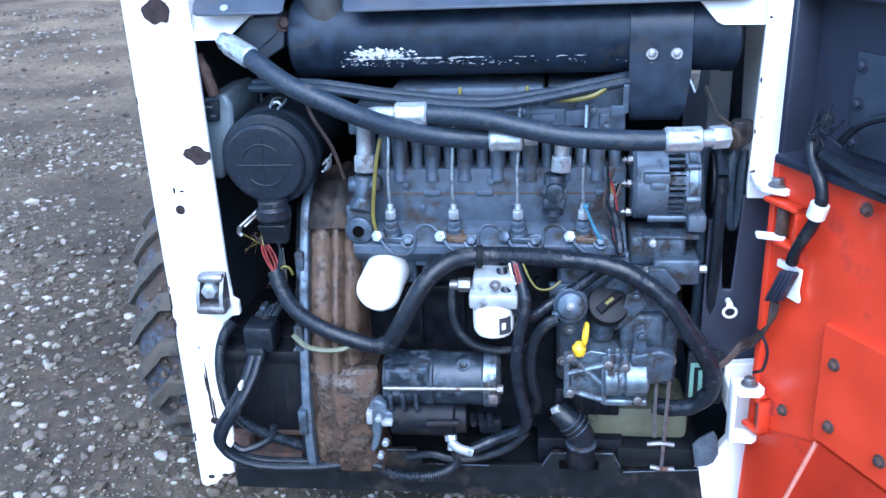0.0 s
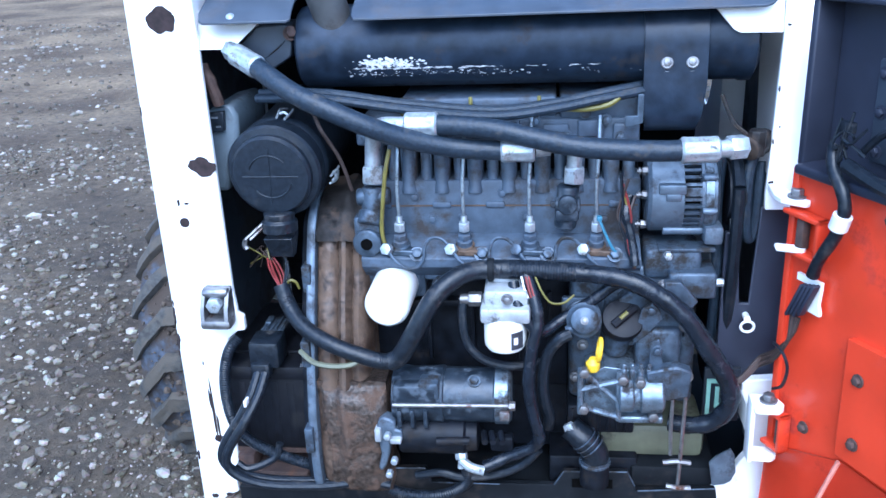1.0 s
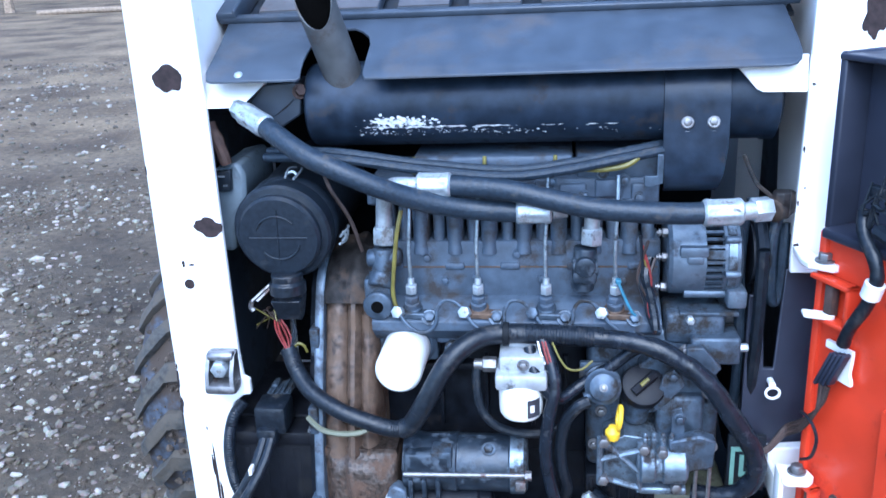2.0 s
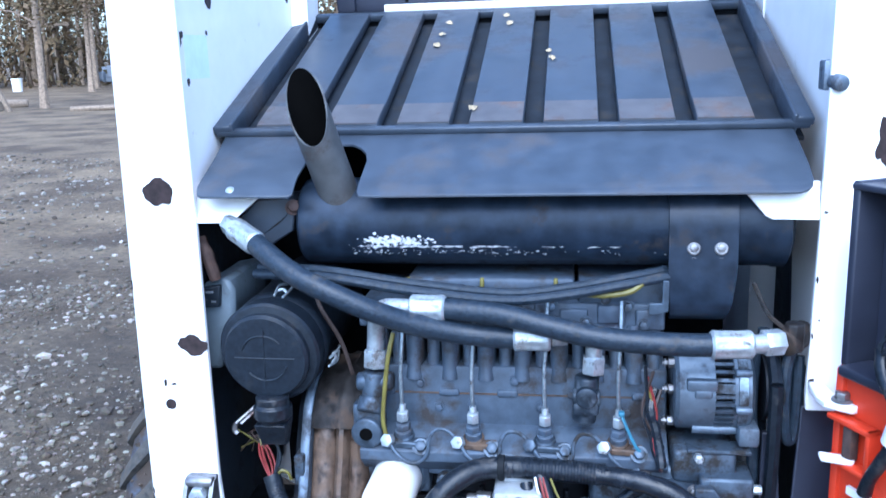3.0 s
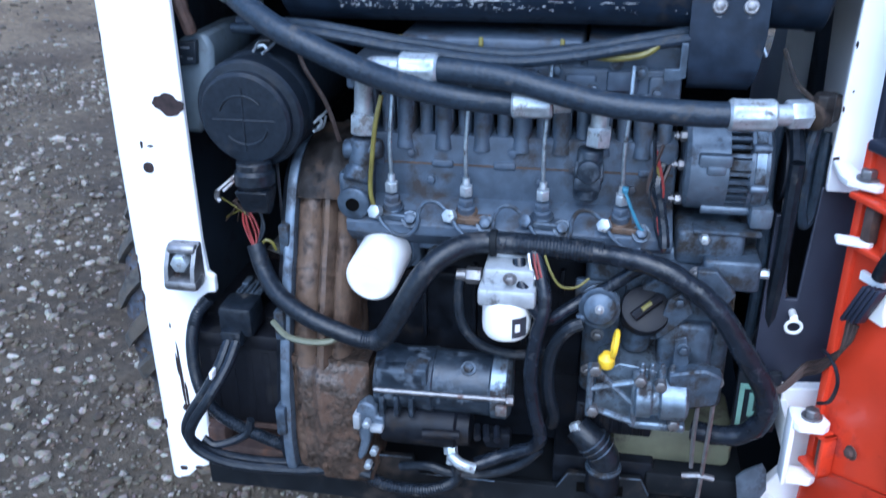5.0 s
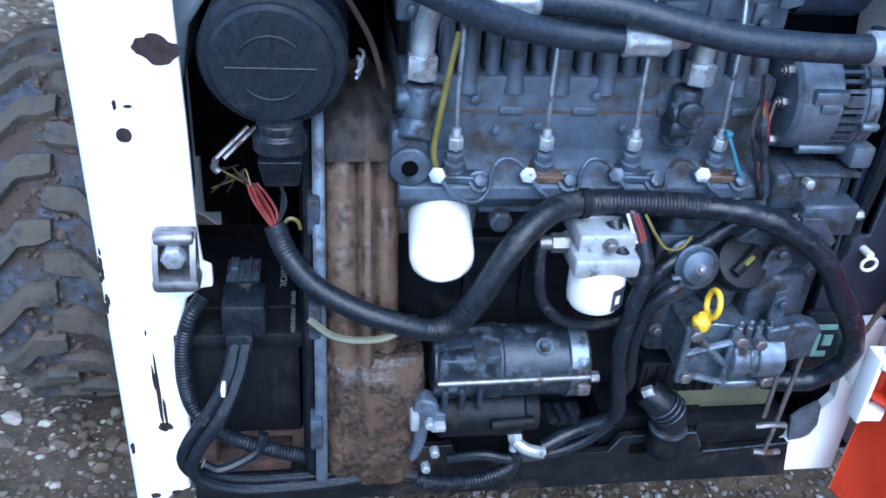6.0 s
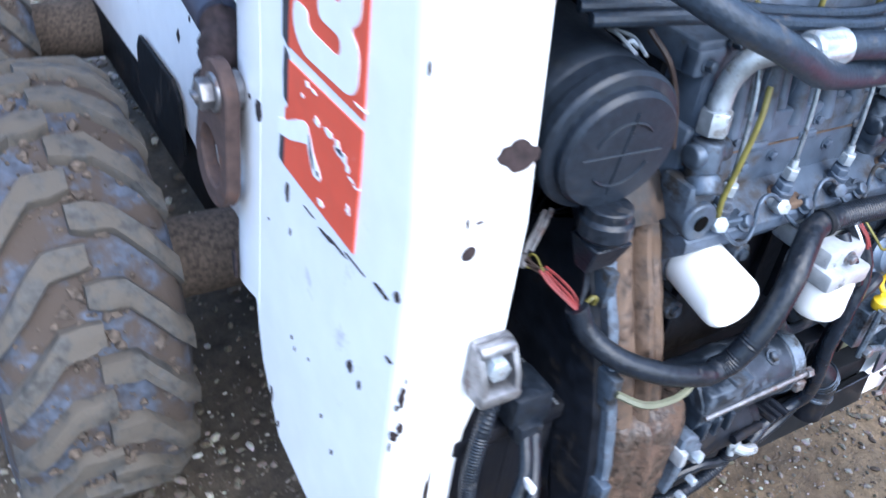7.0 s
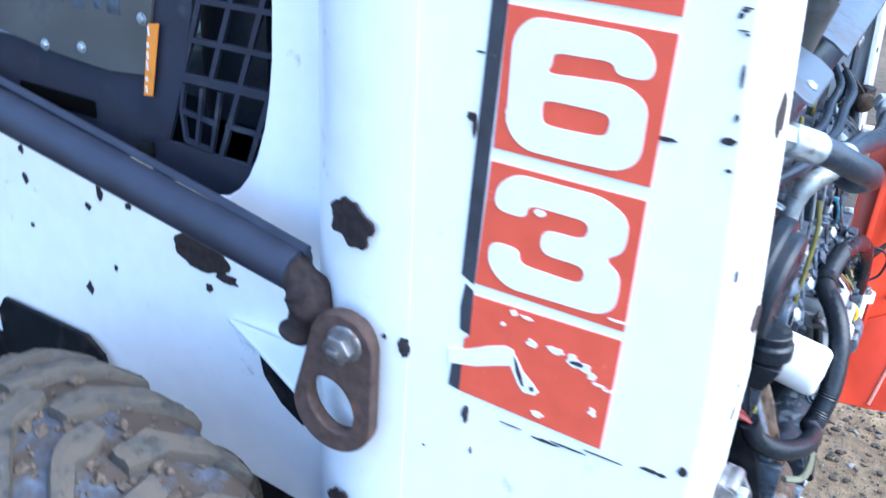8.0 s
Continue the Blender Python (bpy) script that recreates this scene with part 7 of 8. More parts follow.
for k in range(7):
    box(bm, (0.134 + 0.0135 * k, -0.023, 0.512), (0.138 + 0.0135 * k, -0.018, 0.552), 0.001)
box(bm, (0.1, 0.0, 0.40), (0.24, 0.1, 0.45), 0.004)
part("oil_pan_mount", bm, "dark_block", pump)
bm = bm_new()
box(bm, (0.18, 0.018, 0.44), (0.345, 0.13, 0.5), 0.012)
solo("plastic_tank", bm, "tank", "pale yellowish plastic tank behind the control rods", "tank")
bm = bm_new()
box(bm, (0.23, -0.005, 0.40), (0.362, 0.12, 0.438), 0.005)
solo("skid_box", bm, "frame", "dark grimy steel box on the cross beam", "box")

# ---------------------------------------------------------------- right side of the bay
bm = bm_new()
tube(bm, [(0.386, 0.02, 0.95), (0.378, 0.012, 0.92), (0.376, 0.008, 0.88), (0.379, 0.008, 0.835), (0.385, 0.012, 0.82), (0.391, 0.016, 0.835), (0.394, 0.02, 0.88), (0.396, 0.03, 0.93)], 0.0075)
solo("looped_hose", bm, "hose", "black hose loop hanging beside the post", "hose", "rubber hoses")
for y, x in ((0.03, 0.352), (0.08, 0.372)):
    bm = bm_new()
    tube(bm, [(x - 0.01, y, 0.95), (x - 0.012, y, 0.86), (x - 0.006, y, 0.75), (x - 0.004, y + 0.02, 0.6)], 0.008)
    solo("coolant_hose", bm, "hose", "black hose running down past the fan belt", "hose", "rubber hoses")
bm = bm_new()
cyl(bm, (0.37, 0.0, 0.955), (0.402, 0.03, 0.962), 0.017, seg=20, bev=0.003)
cyl(bm, (0.383, 0.005, 0.945), (0.383, 0.005, 0.982), 0.0125, seg=8, bev=0.003)
tube(bm, [(0.34, 0.05, 1.02), (0.352, 0.02, 0.99), (0.372, 0.01, 0.972)], 0.003, seg=6)
solo("hose_elbow", bm, "dark_rust", "rusty brown hydraulic elbow at the hose end", "fitting")
bm = bm_new()
box(bm, (0.332, -0.012, 0.530), (0.386, -0.002, 0.620), 0.002)
lab = solo("warning_label_plate", bm, "plastic", "black plate with green and white label marks", "label plate")
bm = bm_new()
box(bm, (0.336, -0.015, 0.597), (0.374, -0.012, 0.603))
box(bm, (0.336, -0.015, 0.537), (0.342, -0.012, 0.597))
box(bm, (0.349, -0.015, 0.555), (0.355, -0.012, 0.590))
box(bm, (0.355, -0.015, 0.555), (0.369, -0.012, 0.562))
box(bm, (0.360, -0.015, 0.572), (0.372, -0.012, 0.587))
part("label_bars", bm, "green_label", lab)
bm = bm_new()
cyl(bm, (0.389, 0.012, 0.699), (0.3885, -0.006, 0.7), 0.0048)
c = Vector((0.389, -0.008, 0.689))
tube(bm, [c + Vector((0.0095 * math.cos(a), 0, 0.0085 * math.sin(a))) for a in [2 * math.pi * i / 14 for i in range(15)]], 0.0021, seg=8, per=2)
solo("ring_bolt", bm, "filter_white", "white painted ring bolt on the black plate", "bolt")
bm = bm_new()
prism(bm, [(0.346, 0.462), (0.356, 0.474), (0.377, 0.488), (0.383, 0.478), (0.387, 0.447), (0.38, 0.43), (0.371, 0.424), (0.353, 0.421)], "y", -0.026, -0.022)
solo("bent_steel_scrap", bm, "alt_alu", "pale grey bent sheet metal at the post foot", "metal sheet")

# ---------------------------------------------------------------- left side of the bay
bm = bm_new()
box(bm, (-0.425, 0.0, 0.45), (-0.287, 0.24, 0.585), 0.004)
batt = thing("battery", (-0.355, 0.1, 0.45), "black vehicle battery with white printing on its lid", "battery")
case2 = part("case", bm, "batt", batt)
for x in (-0.40, -0.372, -0.345, -0.318):
    bm = bm_new()
    box(bm, (x - 0.006, -0.0008, 0.46), (x + 0.006, 0.002, 0.575), 0.0005)
    part("rib", bm, "batt", case2)
bm = bm_new()
box(bm, (-0.428, -0.006, 0.583), (-0.283, 0.243, 0.606), 0.004)
box(bm, (-0.42, 0.04, 0.605), (-0.29, 0.2, 0.612), 0.003)
lidb = part("lid", bm, "batt", batt)
for i in range(19):
    y = -0.004 + 0.0039 * i
    w_ = 0.0028 + 0.0018 * ((i * 7) % 5) / 5
    bm = bm_new()
    z = 0.6125 if y > 0.04 else 0.6065
    box(bm, (-0.2935 - w_, y, z), (-0.2935 + w_ * 0.4, y + 0.0016, z + 0.0005))
    part("print_bar", bm, "print_grey", lidb, "worn printed bar" if i == 0 else "")


def lettering(text, size, m, material, parent, label):
    """Flat letters in the built-in font, laid by a matrix and turned into a mesh."""
    cu = bpy.data.curves.new("lettering", "FONT")
    cu.body, cu.size, cu.extrude = text, size, 0.0003
    tmp = bpy.data.objects.new("lettering", cu)
    me = tmp.to_mesh()
    bm = bmesh.new()
    bm.from_mesh(me)
    tmp.to_mesh_clear()
    bpy.data.objects.remove(tmp)
    bpy.data.curves.remove(cu)
    bmesh.ops.transform(bm, matrix=m, verts=bm.verts)
    return part("lettering", bm, material, parent, label)


lettering("COMMERCIAL", 0.0115, Matrix.Translation((-0.311, 0.15, 0.6126)) @ Matrix.Rotation(radians(-90), 4, "Z"), "print_grey", lidb, "worn grey printed word")
bm = bm_new()
box(bm, (-0.372, -0.024, 0.612), (-0.322, 0.028, 0.658), 0.007)
box(bm, (-0.368, -0.034, 0.6), (-0.336, -0.01, 0.626), 0.006)
solo("terminal_boot", bm, "rubber", "black rubber boot over the battery terminal", "cable boot")
bm = bm_new()
box(bm, (-0.37, 0.04, 0.645), (-0.332, 0.085, 0.65), 0.001)
box(bm, (-0.366, 0.055, 0.65), (-0.356, 0.08, 0.657), 0.002)
hold = thing("hold_down_plate", (-0.357, 0.06, 0.655), "ribbed grey hold down plate over the battery", "plate")
part("sheet", bm, "alu_dull", hold)
for i in range(5):
    bm = bm_new()
    box(bm, (-0.367 + 0.0075 * i, 0.038, 0.649), (-0.364 + 0.0075 * i, 0.084 - 0.008 * (i % 3), 0.652 + 0.002 * (i % 2)), 0.0008)
    part("rib", bm, "alu_dull", hold)
bm = bm_new()
prism(bm, [(-0.42, 0.0), (-0.26, 0.0), (-0.26, 0.24), (-0.42, 0.24)], "z", 0.442, 0.45)
box(bm, (-0.41, -0.01, 0.392), (-0.3, 0.2, 0.41), 0.004)
box(bm, (-0.42, -0.012, 0.41), (-0.39, 0.1, 0.442), 0.006)
box(bm, (-0.3, 0.0, 0.405), (-0.28, 0.2, 0.443), 0.004)
solo("battery_tray", bm, "rust_steel", "rusty steel battery tray on the ledge", "tray")
bm = bm_new()
prism(bm, [(-0.427, 0.88), (-0.425, 0.975), (-0.418, 1.01), (-0.38, 1.018), (-0.371, 1.0), (-0.373, 0.965), (-0.39, 0.94), (-0.4, 0.88)], "y", 0.062, 0.2)
bottle = solo("washer_bottle", bm, "bottle", "grey blue plastic reservoir behind the post", "reservoir", bev=0.006)
bm = bm_new()
prism(bm, [(-0.428, 0.975), (-0.421, 1.006), (-0.388, 1.01), (-0.391, 0.978)], "y", 0.052, 0.0615)
lb = part("black_band", bm, "plastic", bottle, "black band with worn white print", bev=0.002)
for x, z, w_ in ((-0.41, 0.999, 0.012), (-0.414, 0.987, 0.006), (-0.402, 0.985, 0.007)):
    bm = bm_new()
    box(bm, (x, 0.0508, z), (x + w_, 0.0525, z + 0.0025))
    part("printed_bar", bm, "print_grey", lb)
bm = bm_new()
tube(bm, [(-0.41, 0.05, 1.08), (-0.398, 0.045, 1.05), (-0.392, 0.05, 1.02)], 0.009, seg=10, wob=0.3)
solo("rubber_sleeve", bm, "rust_steel", "grimy brown sleeve inside the post", "sleeve")
bm = bm_new()
prism(bm, [(-0.353, 1.104), (-0.324, 1.132), (-0.28, 1.135), (-0.27, 1.119), (-0.276, 1.088), (-0.307, 1.069), (-0.342, 1.088)], "y", 0.055, 0.12)
br = solo("hose_bracket", bm, "cover", "grey folded steel bracket beside the muffler", "bracket", bev=0.002)
bm = bm_new()
tube(bm, [(-0.318, 0.0545, 1.085), (-0.295, 0.0545, 1.1), (-0.283, 0.0545, 1.111)], 0.0012, seg=5)
part("pale_crease", bm, "alu_dull", br, "pale line along the crease")
bm = bm_new()
bolt(bm, (-0.272, 0.05, 1.122), (0.4, -0.85, 0.3), 0.0075, 0.012)
part("bolt", bm, "rust_steel", br)
bm = bm_new()
for dx in (0, 0.008):
    tube(bm, [(-0.368 + dx, 0.02, 0.815), (-0.35 + dx, 0.03, 0.83), (-0.335 + dx, 0.04, 0.842)], 0.0025, seg=6)
tube(bm, [(-0.368, 0.02, 0.815), (-0.37, 0.02, 0.805), (-0.366, 0.02, 0.8)], 0.004, seg=6)
solo("throttle_linkage", bm, "steel", "small steel linkage rods under the air cleaner", "linkage")

# ---------------------------------------------------------------- hoses


def crimp(bm, p0, p1, r):
    """Crimped ferrule with pressed lengthwise flats."""
    p0, p1 = Vector(p0), Vector(p1)
    d = (p1 - p0).length
    a, u, w = basis(p1 - p0)
    rings = []
    for k, rr, flat in ((0, r * 0.86, 0), (0.003, r, 0), (d * 0.12, r, 0), (d * 0.16, r * 0.97, 1), (d * 0.5, r * 0.96, 1), (d * 0.8, r * 0.97, 1), (d * 0.84, r, 0), (d - 0.003, r, 0), (d, r * 0.86, 0)):
        rings.append([bm.verts.new(p0 + a * k + (u * math.cos(t) + w * math.sin(t)) * rr * (1 + 0.045 * flat * math.cos(8 * t))) for t in [2 * math.pi * i / 48 for i in range(48)]])
    for p, q in zip(rings, rings[1:]):
        for i in range(48):
            bm.faces.new((p[i], p[(i + 1) % 48], q[(i + 1) % 48], q[i]))
    bm.faces.new(rings[0][::-1])
    bm.faces.new(rings[-1])


h1 = thing("hydraulic_hose", (-0.2, -0.04, 0.96), "thick black hydraulic hose with zinc crimped ends", "hose", "hydraulic hoses")
bm = bm_new()
tube(bm, [(-0.318, 0.004, 1.088), (-0.29, -0.018, 1.074), (-0.25, -0.04, 1.053), (-0.205, -0.052, 1.034), (-0.15, -0.048, 1.008), (-0.098, -0.032, 0.985), (-0.04, -0.018, 0.969), (0.01, -0.014, 0.963), (0.05, -0.012, 0.961)], 0.0145, seg=16)
part("hose", bm, "hose", h1)
bm = bm_new()
crimp(bm, (-0.347, 0.022, 1.099), (-0.308, -0.004, 1.083), 0.0165)
hexnut(bm, (-0.353, 0.027, 1.102), (-0.5, 0.35, 0.2), 0.0145, 0.018)
part("crimped_end", bm, "zinc", h1)
bm = bm_new()
crimp(bm, (0.032, -0.012, 0.9615), (0.08, -0.011, 0.962), 0.0175)
cyl(bm, (0.08, -0.011, 0.962), (0.1, -0.008, 0.963), 0.011)
part("crimped_end", bm, "zinc", h1)
h2 = thing("hydraulic_hose", (0.12, -0.03, 0.95), "black hydraulic hose worn grey with a long steel elbow", "hose", "hydraulic hoses")
bm = bm_new()
tube(bm, [(-0.06, -0.014, 1.0), (-0.01, -0.02, 0.998), (0.03, -0.026, 0.994), (0.08, -0.034, 0.984), (0.14, -0.04, 0.973), (0.2, -0.042, 0.968), (0.25, -0.042, 0.966), (0.285, -0.04, 0.966)], 0.0145, seg=16)
part("hose", bm, "hose", h2)
bm = bm_new()
crimp(bm, (-0.102, -0.012, 1.0), (-0.055, -0.014, 1.0), 0.018)
part("crimped_end", bm, "zinc", h2)
bm = bm_new()
tube(bm, [(-0.159, 0.022, 0.925), (-0.157, 0.02, 0.96), (-0.15, 0.01, 0.986), (-0.135, -0.004, 0.998), (-0.115, -0.01, 1.0), (-0.1, -0.012, 1.0)], 0.0115, seg=14)
part("steel_elbow", bm, "zinc", h2)
bm = bm_new()
crimp(bm, (0.274, -0.04, 0.966), (0.325, -0.036, 0.966), 0.018)
cyl(bm, (0.322, -0.036, 0.966), (0.34, -0.032, 0.966), 0.012)
hexnut(bm, (0.35, -0.026, 0.966), (1, 0.3, 0), 0.0165, 0.026)
part("crimped_end", bm, "zinc", h2)
for dz, dy, r in ((0.0, 0.012, 0.0068), (0.005, 0.03, 0.006)):
    bm = bm_new()
    tube(bm, [(-0.33, 0.03 + dy, 1.03 + dz), (-0.223, dy, 1.034 + dz), (-0.106, dy, 1.017 + dz), (0.018, dy - 0.004, 1.006 + dz), (0.099, dy, 1.013 + dz), (0.163, dy, 1.025 + dz), (0.23, dy + 0.02, 1.033 + dz)], r, seg=10)
    solo("thin_hose", bm, "hose", "thin black hose under the muffler", "hose", "rubber hoses")

# wiring harness in wrapped conduit
hn = thing("wiring_harness", (0.05, -0.05, 0.55), "thick black tape wrapped wiring harness looped across the engine", "wiring")
bm = bm_new()
tube(bm, [(-0.31, -0.008, 0.752), (-0.297, -0.02, 0.722), (-0.27, -0.045, 0.699), (-0.225, -0.066, 0.681), (-0.18, -0.074, 0.667), (-0.148, -0.073, 0.657), (-0.13, -0.066, 0.655)], 0.012, seg=14, ribs=0.05, pitch=0.004)
part("conduit", bm, "rubber", hn, "ribbed black conduit")
bm = bm_new()
tube(bm, [(-0.135, -0.068, 0.653), (-0.118, -0.074, 0.668), (-0.095, -0.078, 0.708), (-0.066, -0.07, 0.758), (-0.035, -0.052, 0.783), (0.0, -0.035, 0.789), (0.05, -0.03, 0.788), (0.1, -0.032, 0.787), (0.15, -0.036, 0.786)], 0.0138, seg=14, ribs=0.05, pitch=0.004)
part("conduit", bm, "rubber", hn, "ribbed black conduit")
bm = bm_new()
tube(bm, [(0.14, -0.036, 0.786), (0.19, -0.045, 0.783), (0.237, -0.055, 0.77), (0.287, -0.064, 0.735), (0.322, -0.068, 0.685), (0.354, -0.068, 0.632), (0.36, -0.062, 0.587), (0.34, -0.052, 0.553), (0.31, -0.045, 0.542), (0.28, -0.035, 0.54)], 0.0136, seg=14, wob=0.14)
part("taped_run", bm, "tape", hn, "glossy tape wrapped run")
bm = bm_new()
tube(bm, [(0.065, -0.035, 0.782), (0.078, -0.055, 0.755), (0.083, -0.068, 0.72), (0.074, -0.074, 0.675), (0.07, -0.074, 0.62), (0.078, -0.074, 0.565), (0.085, -0.07, 0.53), (0.075, -0.064, 0.508), (0.04, -0.06, 0.488), (0.0, -0.068, 0.472)], 0.0095, seg=12, wob=0.15)
part("branch", bm, "tape", hn)
bm = bm_new()
tube(bm, [(0.048, -0.04, 0.772), (0.055, -0.06, 0.745), (0.072, -0.068, 0.718), (0.09, -0.06, 0.702), (0.12, -0.04, 0.715), (0.16, -0.035, 0.74), (0.19, -0.035, 0.765), (0.21, -0.04, 0.775)], 0.0085, seg=12)
part("branch", bm, "tape", hn)
bm = bm_new()
rev(bm, (0.011, -0.032, 0.789), (1, 0, 0), [(0, 0.0155), (0.001, 0.0165), (0.008, 0.0165), (0.009, 0.0155)], 20)
box(bm, (0.011, -0.03, 0.768), (0.02, -0.02, 0.78), 0.001)
part("clamp", bm, "frame", hn)
for col, pts in (("red_wire", [(0.07, -0.045, 0.783), (0.074, -0.056, 0.772), (0.078, -0.062, 0.76)]), ("red_wire", [(0.066, -0.045, 0.783), (0.07, -0.058, 0.772), (0.074, -0.063, 0.758)]), ("print_white", [(0.06, -0.045, 0.783), (0.064, -0.056, 0.77), (0.07, -0.06, 0.756)]),
                 ("yellow_wire", [(0.08, -0.045, 0.782), (0.09, -0.06, 0.765), (0.102, -0.066, 0.752), (0.12, -0.062, 0.75), (0.135, -0.05, 0.757)])):
    bm = bm_new()
    tube(bm, pts, 0.0016, seg=6)
    part("wire", bm, col, hn)
rg = random.Random(5)
j = lambda s: rg.uniform(-s, s)
for i in range(6):
    bm = bm_new()
    o = Vector((j(0.005), j(0.005), j(0.003)))
    tube(bm, [Vector((-0.309, -0.011, 0.749)) + o * 0.6, Vector((-0.315, 0.0, 0.757)) + o * 1.6, Vector((-0.325, 0.014, 0.768)) + o * 1.7, Vector((-0.333, 0.026, 0.779)) + o], 0.0017, seg=6)
    part("wire", bm, "red_wire", hn)
for i in range(7):
    bm = bm_new()
    tube(bm, [(-0.332 + j(0.004), 0.024, 0.778 + j(0.003)), (-0.345 + j(0.012), 0.036, 0.787 + j(0.008)), (-0.36 + j(0.015), 0.05 + j(0.01), 0.783 + j(0.012)), (-0.372 + j(0.012), 0.062, 0.772 + j(0.02))], 0.0011, seg=5)
    part("wire", bm, ("wire", "wire", "yellow_wire")[i % 3], hn)
for i in range(3):
    bm = bm_new()
    tube(bm, [(-0.306, -0.008, 0.752), (-0.3 + j(0.003), -0.002, 0.775), (-0.302 + j(0.004), 0.004, 0.8)], 0.0018, seg=6)
    part("wire", bm, "rubber", hn)
bm = bm_new()
tube(bm, [(-0.301, -0.008, 0.752), (-0.294, -0.01, 0.76), (-0.286, -0.008, 0.756), (-0.283, -0.004, 0.744)], 0.0022, seg=6)
part("wire", bm, "yellow_wire", hn)
# bunch at the alternator with blue clip
bm = bm_new()
tube(bm, [(0.214, 0.015, 0.885), (0.208, 0.0, 0.865), (0.214, -0.005, 0.84), (0.22, -0.012, 0.81), (0.222, -0.02, 0.79)], 0.007, seg=8, wob=0.2)
part("branch", bm, "tape", hn)
for i in range(7):
    col = ("wire", "rubber", "red_wire", "rubber", "yellow_wire", "rubber", "wire")[i]
    bm = bm_new()
    tube(bm, [(0.212 + rg.uniform(-0.012, 0.012), 0.01, 0.9 + rg.uniform(-0.03, 0.02)), (0.205 + rg.uniform(-0.01, 0.01), -0.004, 0.86), (0.217 + rg.uniform(-0.008, 0.008), -0.01, 0.82), (0.222, -0.02, 0.785)], 0.0024, seg=5)
    part("wire", bm, col, hn)
bm = bm_new()
tube(bm, [(0.17, -0.006, 0.858), (0.178, -0.012, 0.84), (0.19, -0.014, 0.815), (0.2, -0.012, 0.805)], 0.0022, seg=6)
box(bm, (0.167, -0.01, 0.854), (0.175, 0.0, 0.861), 0.002)
part("plug", bm, "blue_wire", hn, "light blue wire and plug")
# loose wires to the tailgate and its own harness
gh = thing("tailgate_wiring", (0.46, -0.12, 0.6), "black taped wiring with connectors on the open tailgate", "wiring")


def gp(s, n, z):
    return GM @ Vector((s, n, z))


bm = bm_new()
tube(bm, [gp(0.072, 0.006, 0.992), gp(0.086, 0.016, 0.968), gp(0.108, 0.02, 0.947), gp(0.116, 0.02, 0.926), gp(0.112, 0.02, 0.905), gp(0.105, 0.02, 0.885), gp(0.084, 0.02, 0.847), gp(0.073, 0.016, 0.822)], 0.008, seg=12, wob=0.1)
part("taped_run", bm, "rubber", gh)
bm = bm_new()
rev(bm, gp(0.115, 0.02, 0.918), gp(0.105, 0.02, 0.885) - gp(0.115, 0.02, 0.918), [(0, 0.0108), (0.001, 0.0118), (0.02, 0.0118), (0.021, 0.0108)], 16)
part("tape_band", bm, "print_white", gh, "band of white tape")
bm = bm_new()
gate_poly(bm, [(0.034, 0.81), (0.034, 0.8), (0.06, 0.8), (0.064, 0.78), (0.054, 0.772), (0.052, 0.763), (0.08, 0.763), (0.08, 0.768), (0.076, 0.778), (0.078, 0.8), (0.078, 0.81)], 0.0, 0.005)
part("bracket", bm, "filter_white", gh, "pale steel connector bracket")
for i in range(4):
    bm = bm_new()
    box(bm, (-0.0024, -0.005, -0.03 + 0.003 * (i % 2)), (0.0024, 0.006, 0.028), 0.001, GM @ Matrix.Translation((0.046 + 0.0072 * i, 0.013, 0.777 + 0.002 * i)) @ Matrix.Rotation(radians(24), 4, "Y"))
    part("connector", bm, "cab", gh)
for i in range(5):
    bm = bm_new()
    o = 0.004 * (i - 2)
    tube(bm, [gp(0.046 + o, 0.012, 0.752), gp(0.042 + o * 0.6, 0.014, 0.715 + o), gp(0.012, 0.012, 0.675 + o), (0.4, -0.045, 0.65 + o), (0.375, -0.06, 0.63 + o * 0.6), (0.352, -0.066, 0.625)], 0.002, seg=5)
    part("wire", bm, ("wire", "rust_steel", "wire", "rust_steel", "wire")[i], gh)
bm = bm_new()
tube(bm, [gp(0.01, 0.012, 0.695), gp(0.03, 0.014, 0.692), gp(0.044, 0.014, 0.672), gp(0.038, 0.014, 0.642), gp(0.018, 0.012, 0.625)], 0.0024, seg=6)
part("wire", bm, "rubber", gh)
bm = bm_new()
for i in range(7):
    a = rg.uniform(0, 6.3)
    tube(bm, [gp(0.09 + rg.uniform(-0.02, 0.02), 0.008, 0.985 + rg.uniform(-0.02, 0.03)), gp(0.095 + rg.uniform(-0.02, 0.02), 0.015, 0.995 + rg.uniform(-0.02, 0.02)), gp(0.1 + rg.uniform(-0.03, 0.05), 0.008, 1.0 + rg.uniform(-0.03, 0.04))], 0.0019, seg=5)
gate_box(bm, (0.08, 0.0, 1.012), (0.1, 0.01, 1.026), 0.002)
part("loose_plug", bm, "rubber", gh, "tangle of small black plugs")
bm = bm_new()
tube(bm, [gp(0.11, 0.0, 0.99), gp(0.14, 0.0, 1.02), gp(0.17, -0.01, 1.035), gp(0.21, -0.02, 1.035)], 0.005, seg=8)
tube(bm, [gp(0.1, 0.01, 0.975), gp(0.18, 0.015, 0.962), gp(0.3, 0.015, 0.958), gp(0.6, 0.015, 0.958)], 0.009, seg=8)
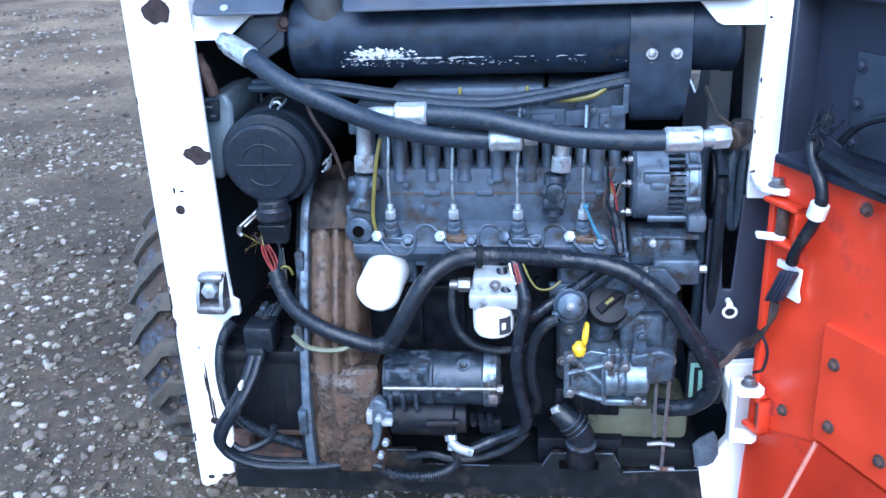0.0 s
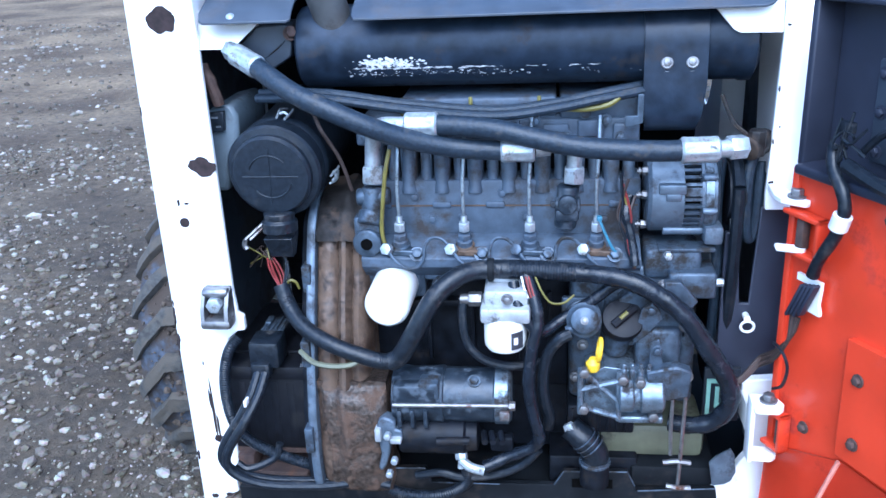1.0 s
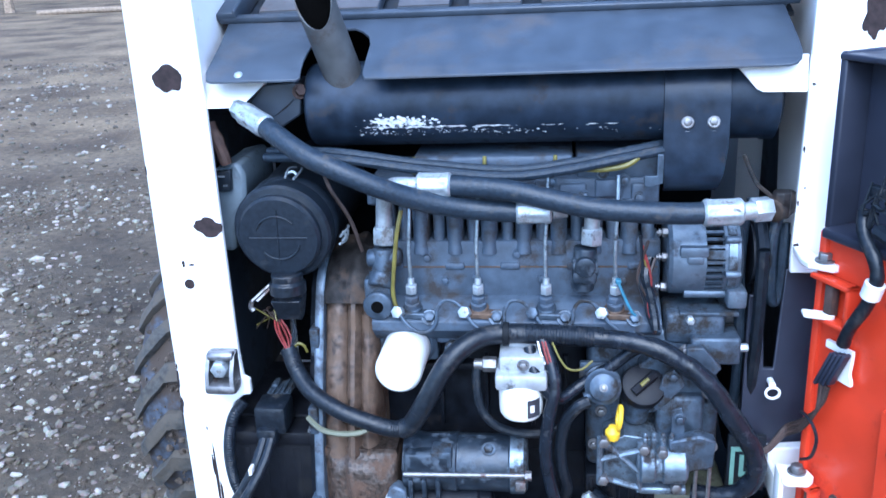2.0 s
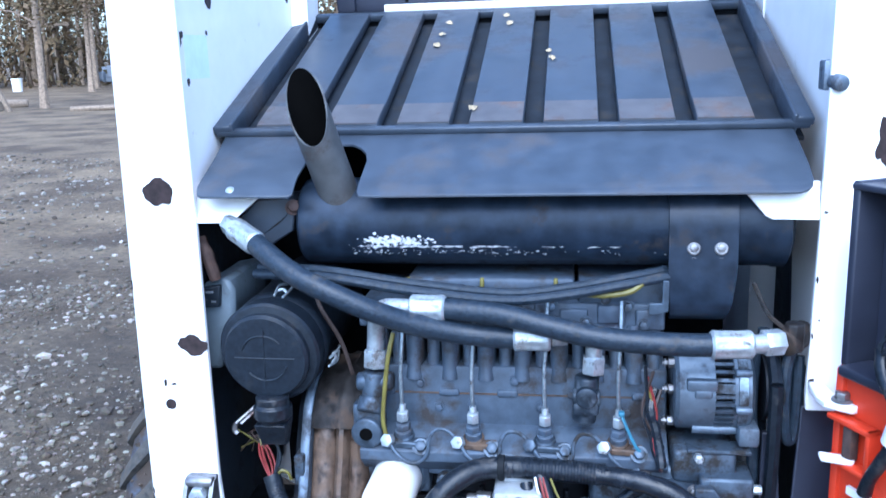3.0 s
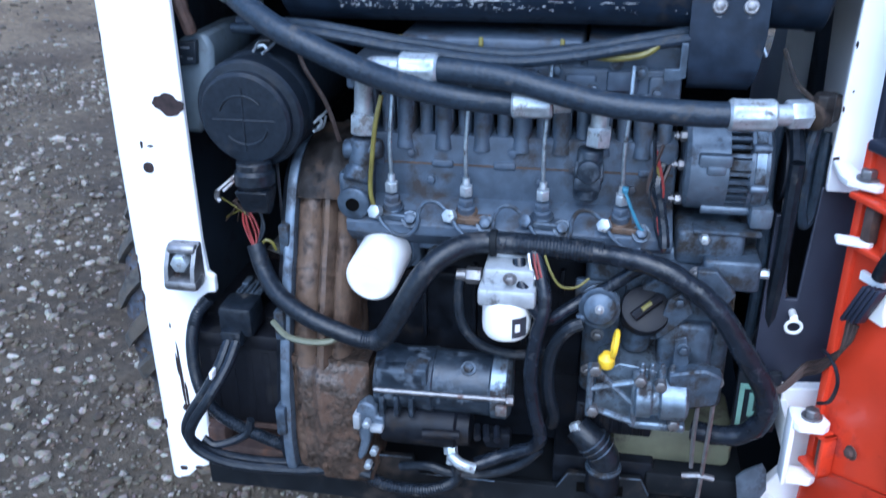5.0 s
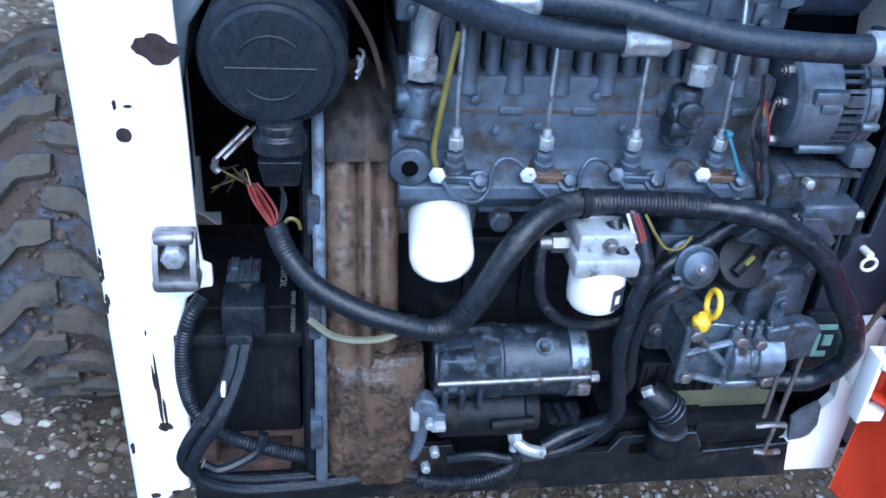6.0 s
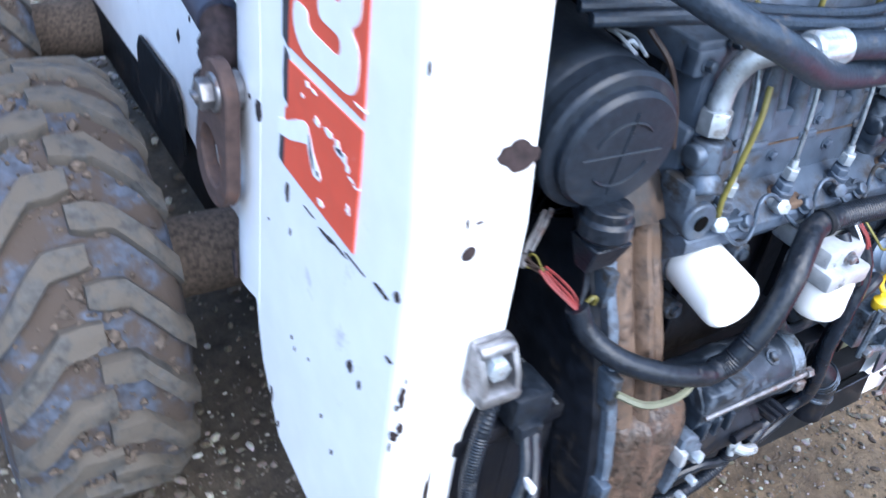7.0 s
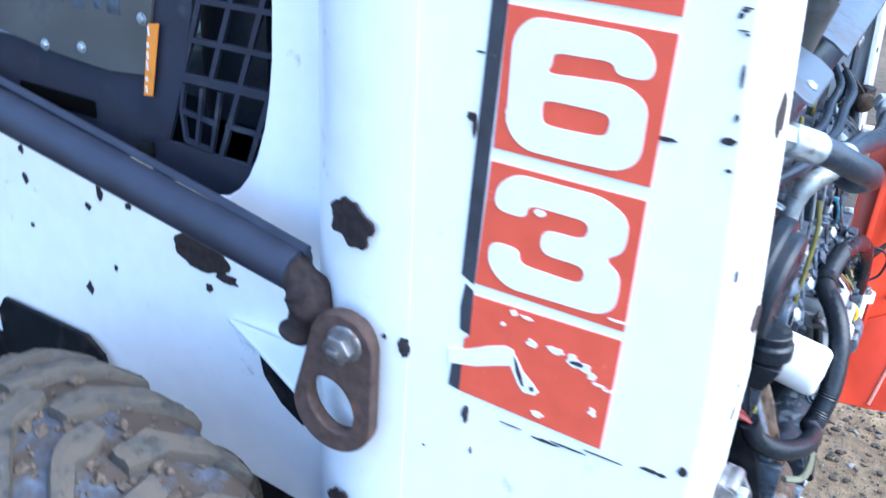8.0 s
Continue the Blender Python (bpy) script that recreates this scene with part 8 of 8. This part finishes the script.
part("taped_run", bm, "rubber", gh)

# battery cables
for dy, dx in ((0.0, 0.0), (0.014, 0.012)):
    bm = bm_new()
    tube(bm, [(-0.357 + dx, -0.028, 0.61), (-0.366 + dx, -0.05, 0.58), (-0.385 + dx, -0.062 - dy, 0.545), (-0.412 + dx, -0.068 - dy, 0.503), (-0.42 + dx, -0.068 - dy, 0.472), (-0.4 + dx, -0.066 - dy, 0.447), (-0.342, -0.06 - dy, 0.43), (-0.256, -0.054 - dy, 0.428), (-0.19, -0.05 - dy, 0.436), (-0.15, -0.05 - dy, 0.43)], 0.0075, seg=10)
    solo("battery_cable", bm, "rubber", "black battery cable sagging along the beam", "cable", "battery cables")
bm = bm_new()
tube(bm, [(-0.39, -0.006, 0.66), (-0.405, -0.018, 0.64), (-0.415, -0.024, 0.6), (-0.416, -0.026, 0.55), (-0.405, -0.03, 0.51), (-0.37, -0.04, 0.482), (-0.3, -0.045, 0.456), (-0.2, -0.05, 0.432), (-0.13, -0.055, 0.408), (-0.07, -0.058, 0.41), (-0.03, -0.06, 0.435), (-0.028, -0.064, 0.472)], 0.0085, seg=12, ribs=0.1)
solo("battery_cable", bm, "rubber", "thick ribbed black battery cable to the starter", "cable", "battery cables")
bm = bm_new()
tube(bm, [(-0.33, -0.045, 0.49), (-0.34, -0.05, 0.465), (-0.38, -0.06, 0.45), (-0.4, -0.06, 0.46)], 0.006, seg=8)
solo("battery_cable", bm, "rubber", "thin black cable tucked under the battery", "cable", "battery cables")
bm = bm_new()
box(bm, (-0.3715, -0.0725, 0.571), (-0.3665, -0.056, 0.582), 0.0015)
solo("cable_tag", bm, "print_white", "small white tag on the battery cable", "tag")
bm = bm_new()
tube(bm, [(-0.11, -0.05, 0.44), (-0.07, -0.058, 0.452), (-0.035, -0.062, 0.448), (0.02, -0.062, 0.455), (0.06, -0.062, 0.475), (0.085, -0.064, 0.505)], 0.0065, seg=10)
solo("starter_cable", bm, "rubber", "black cable running up from the starter", "cable", "battery cables")
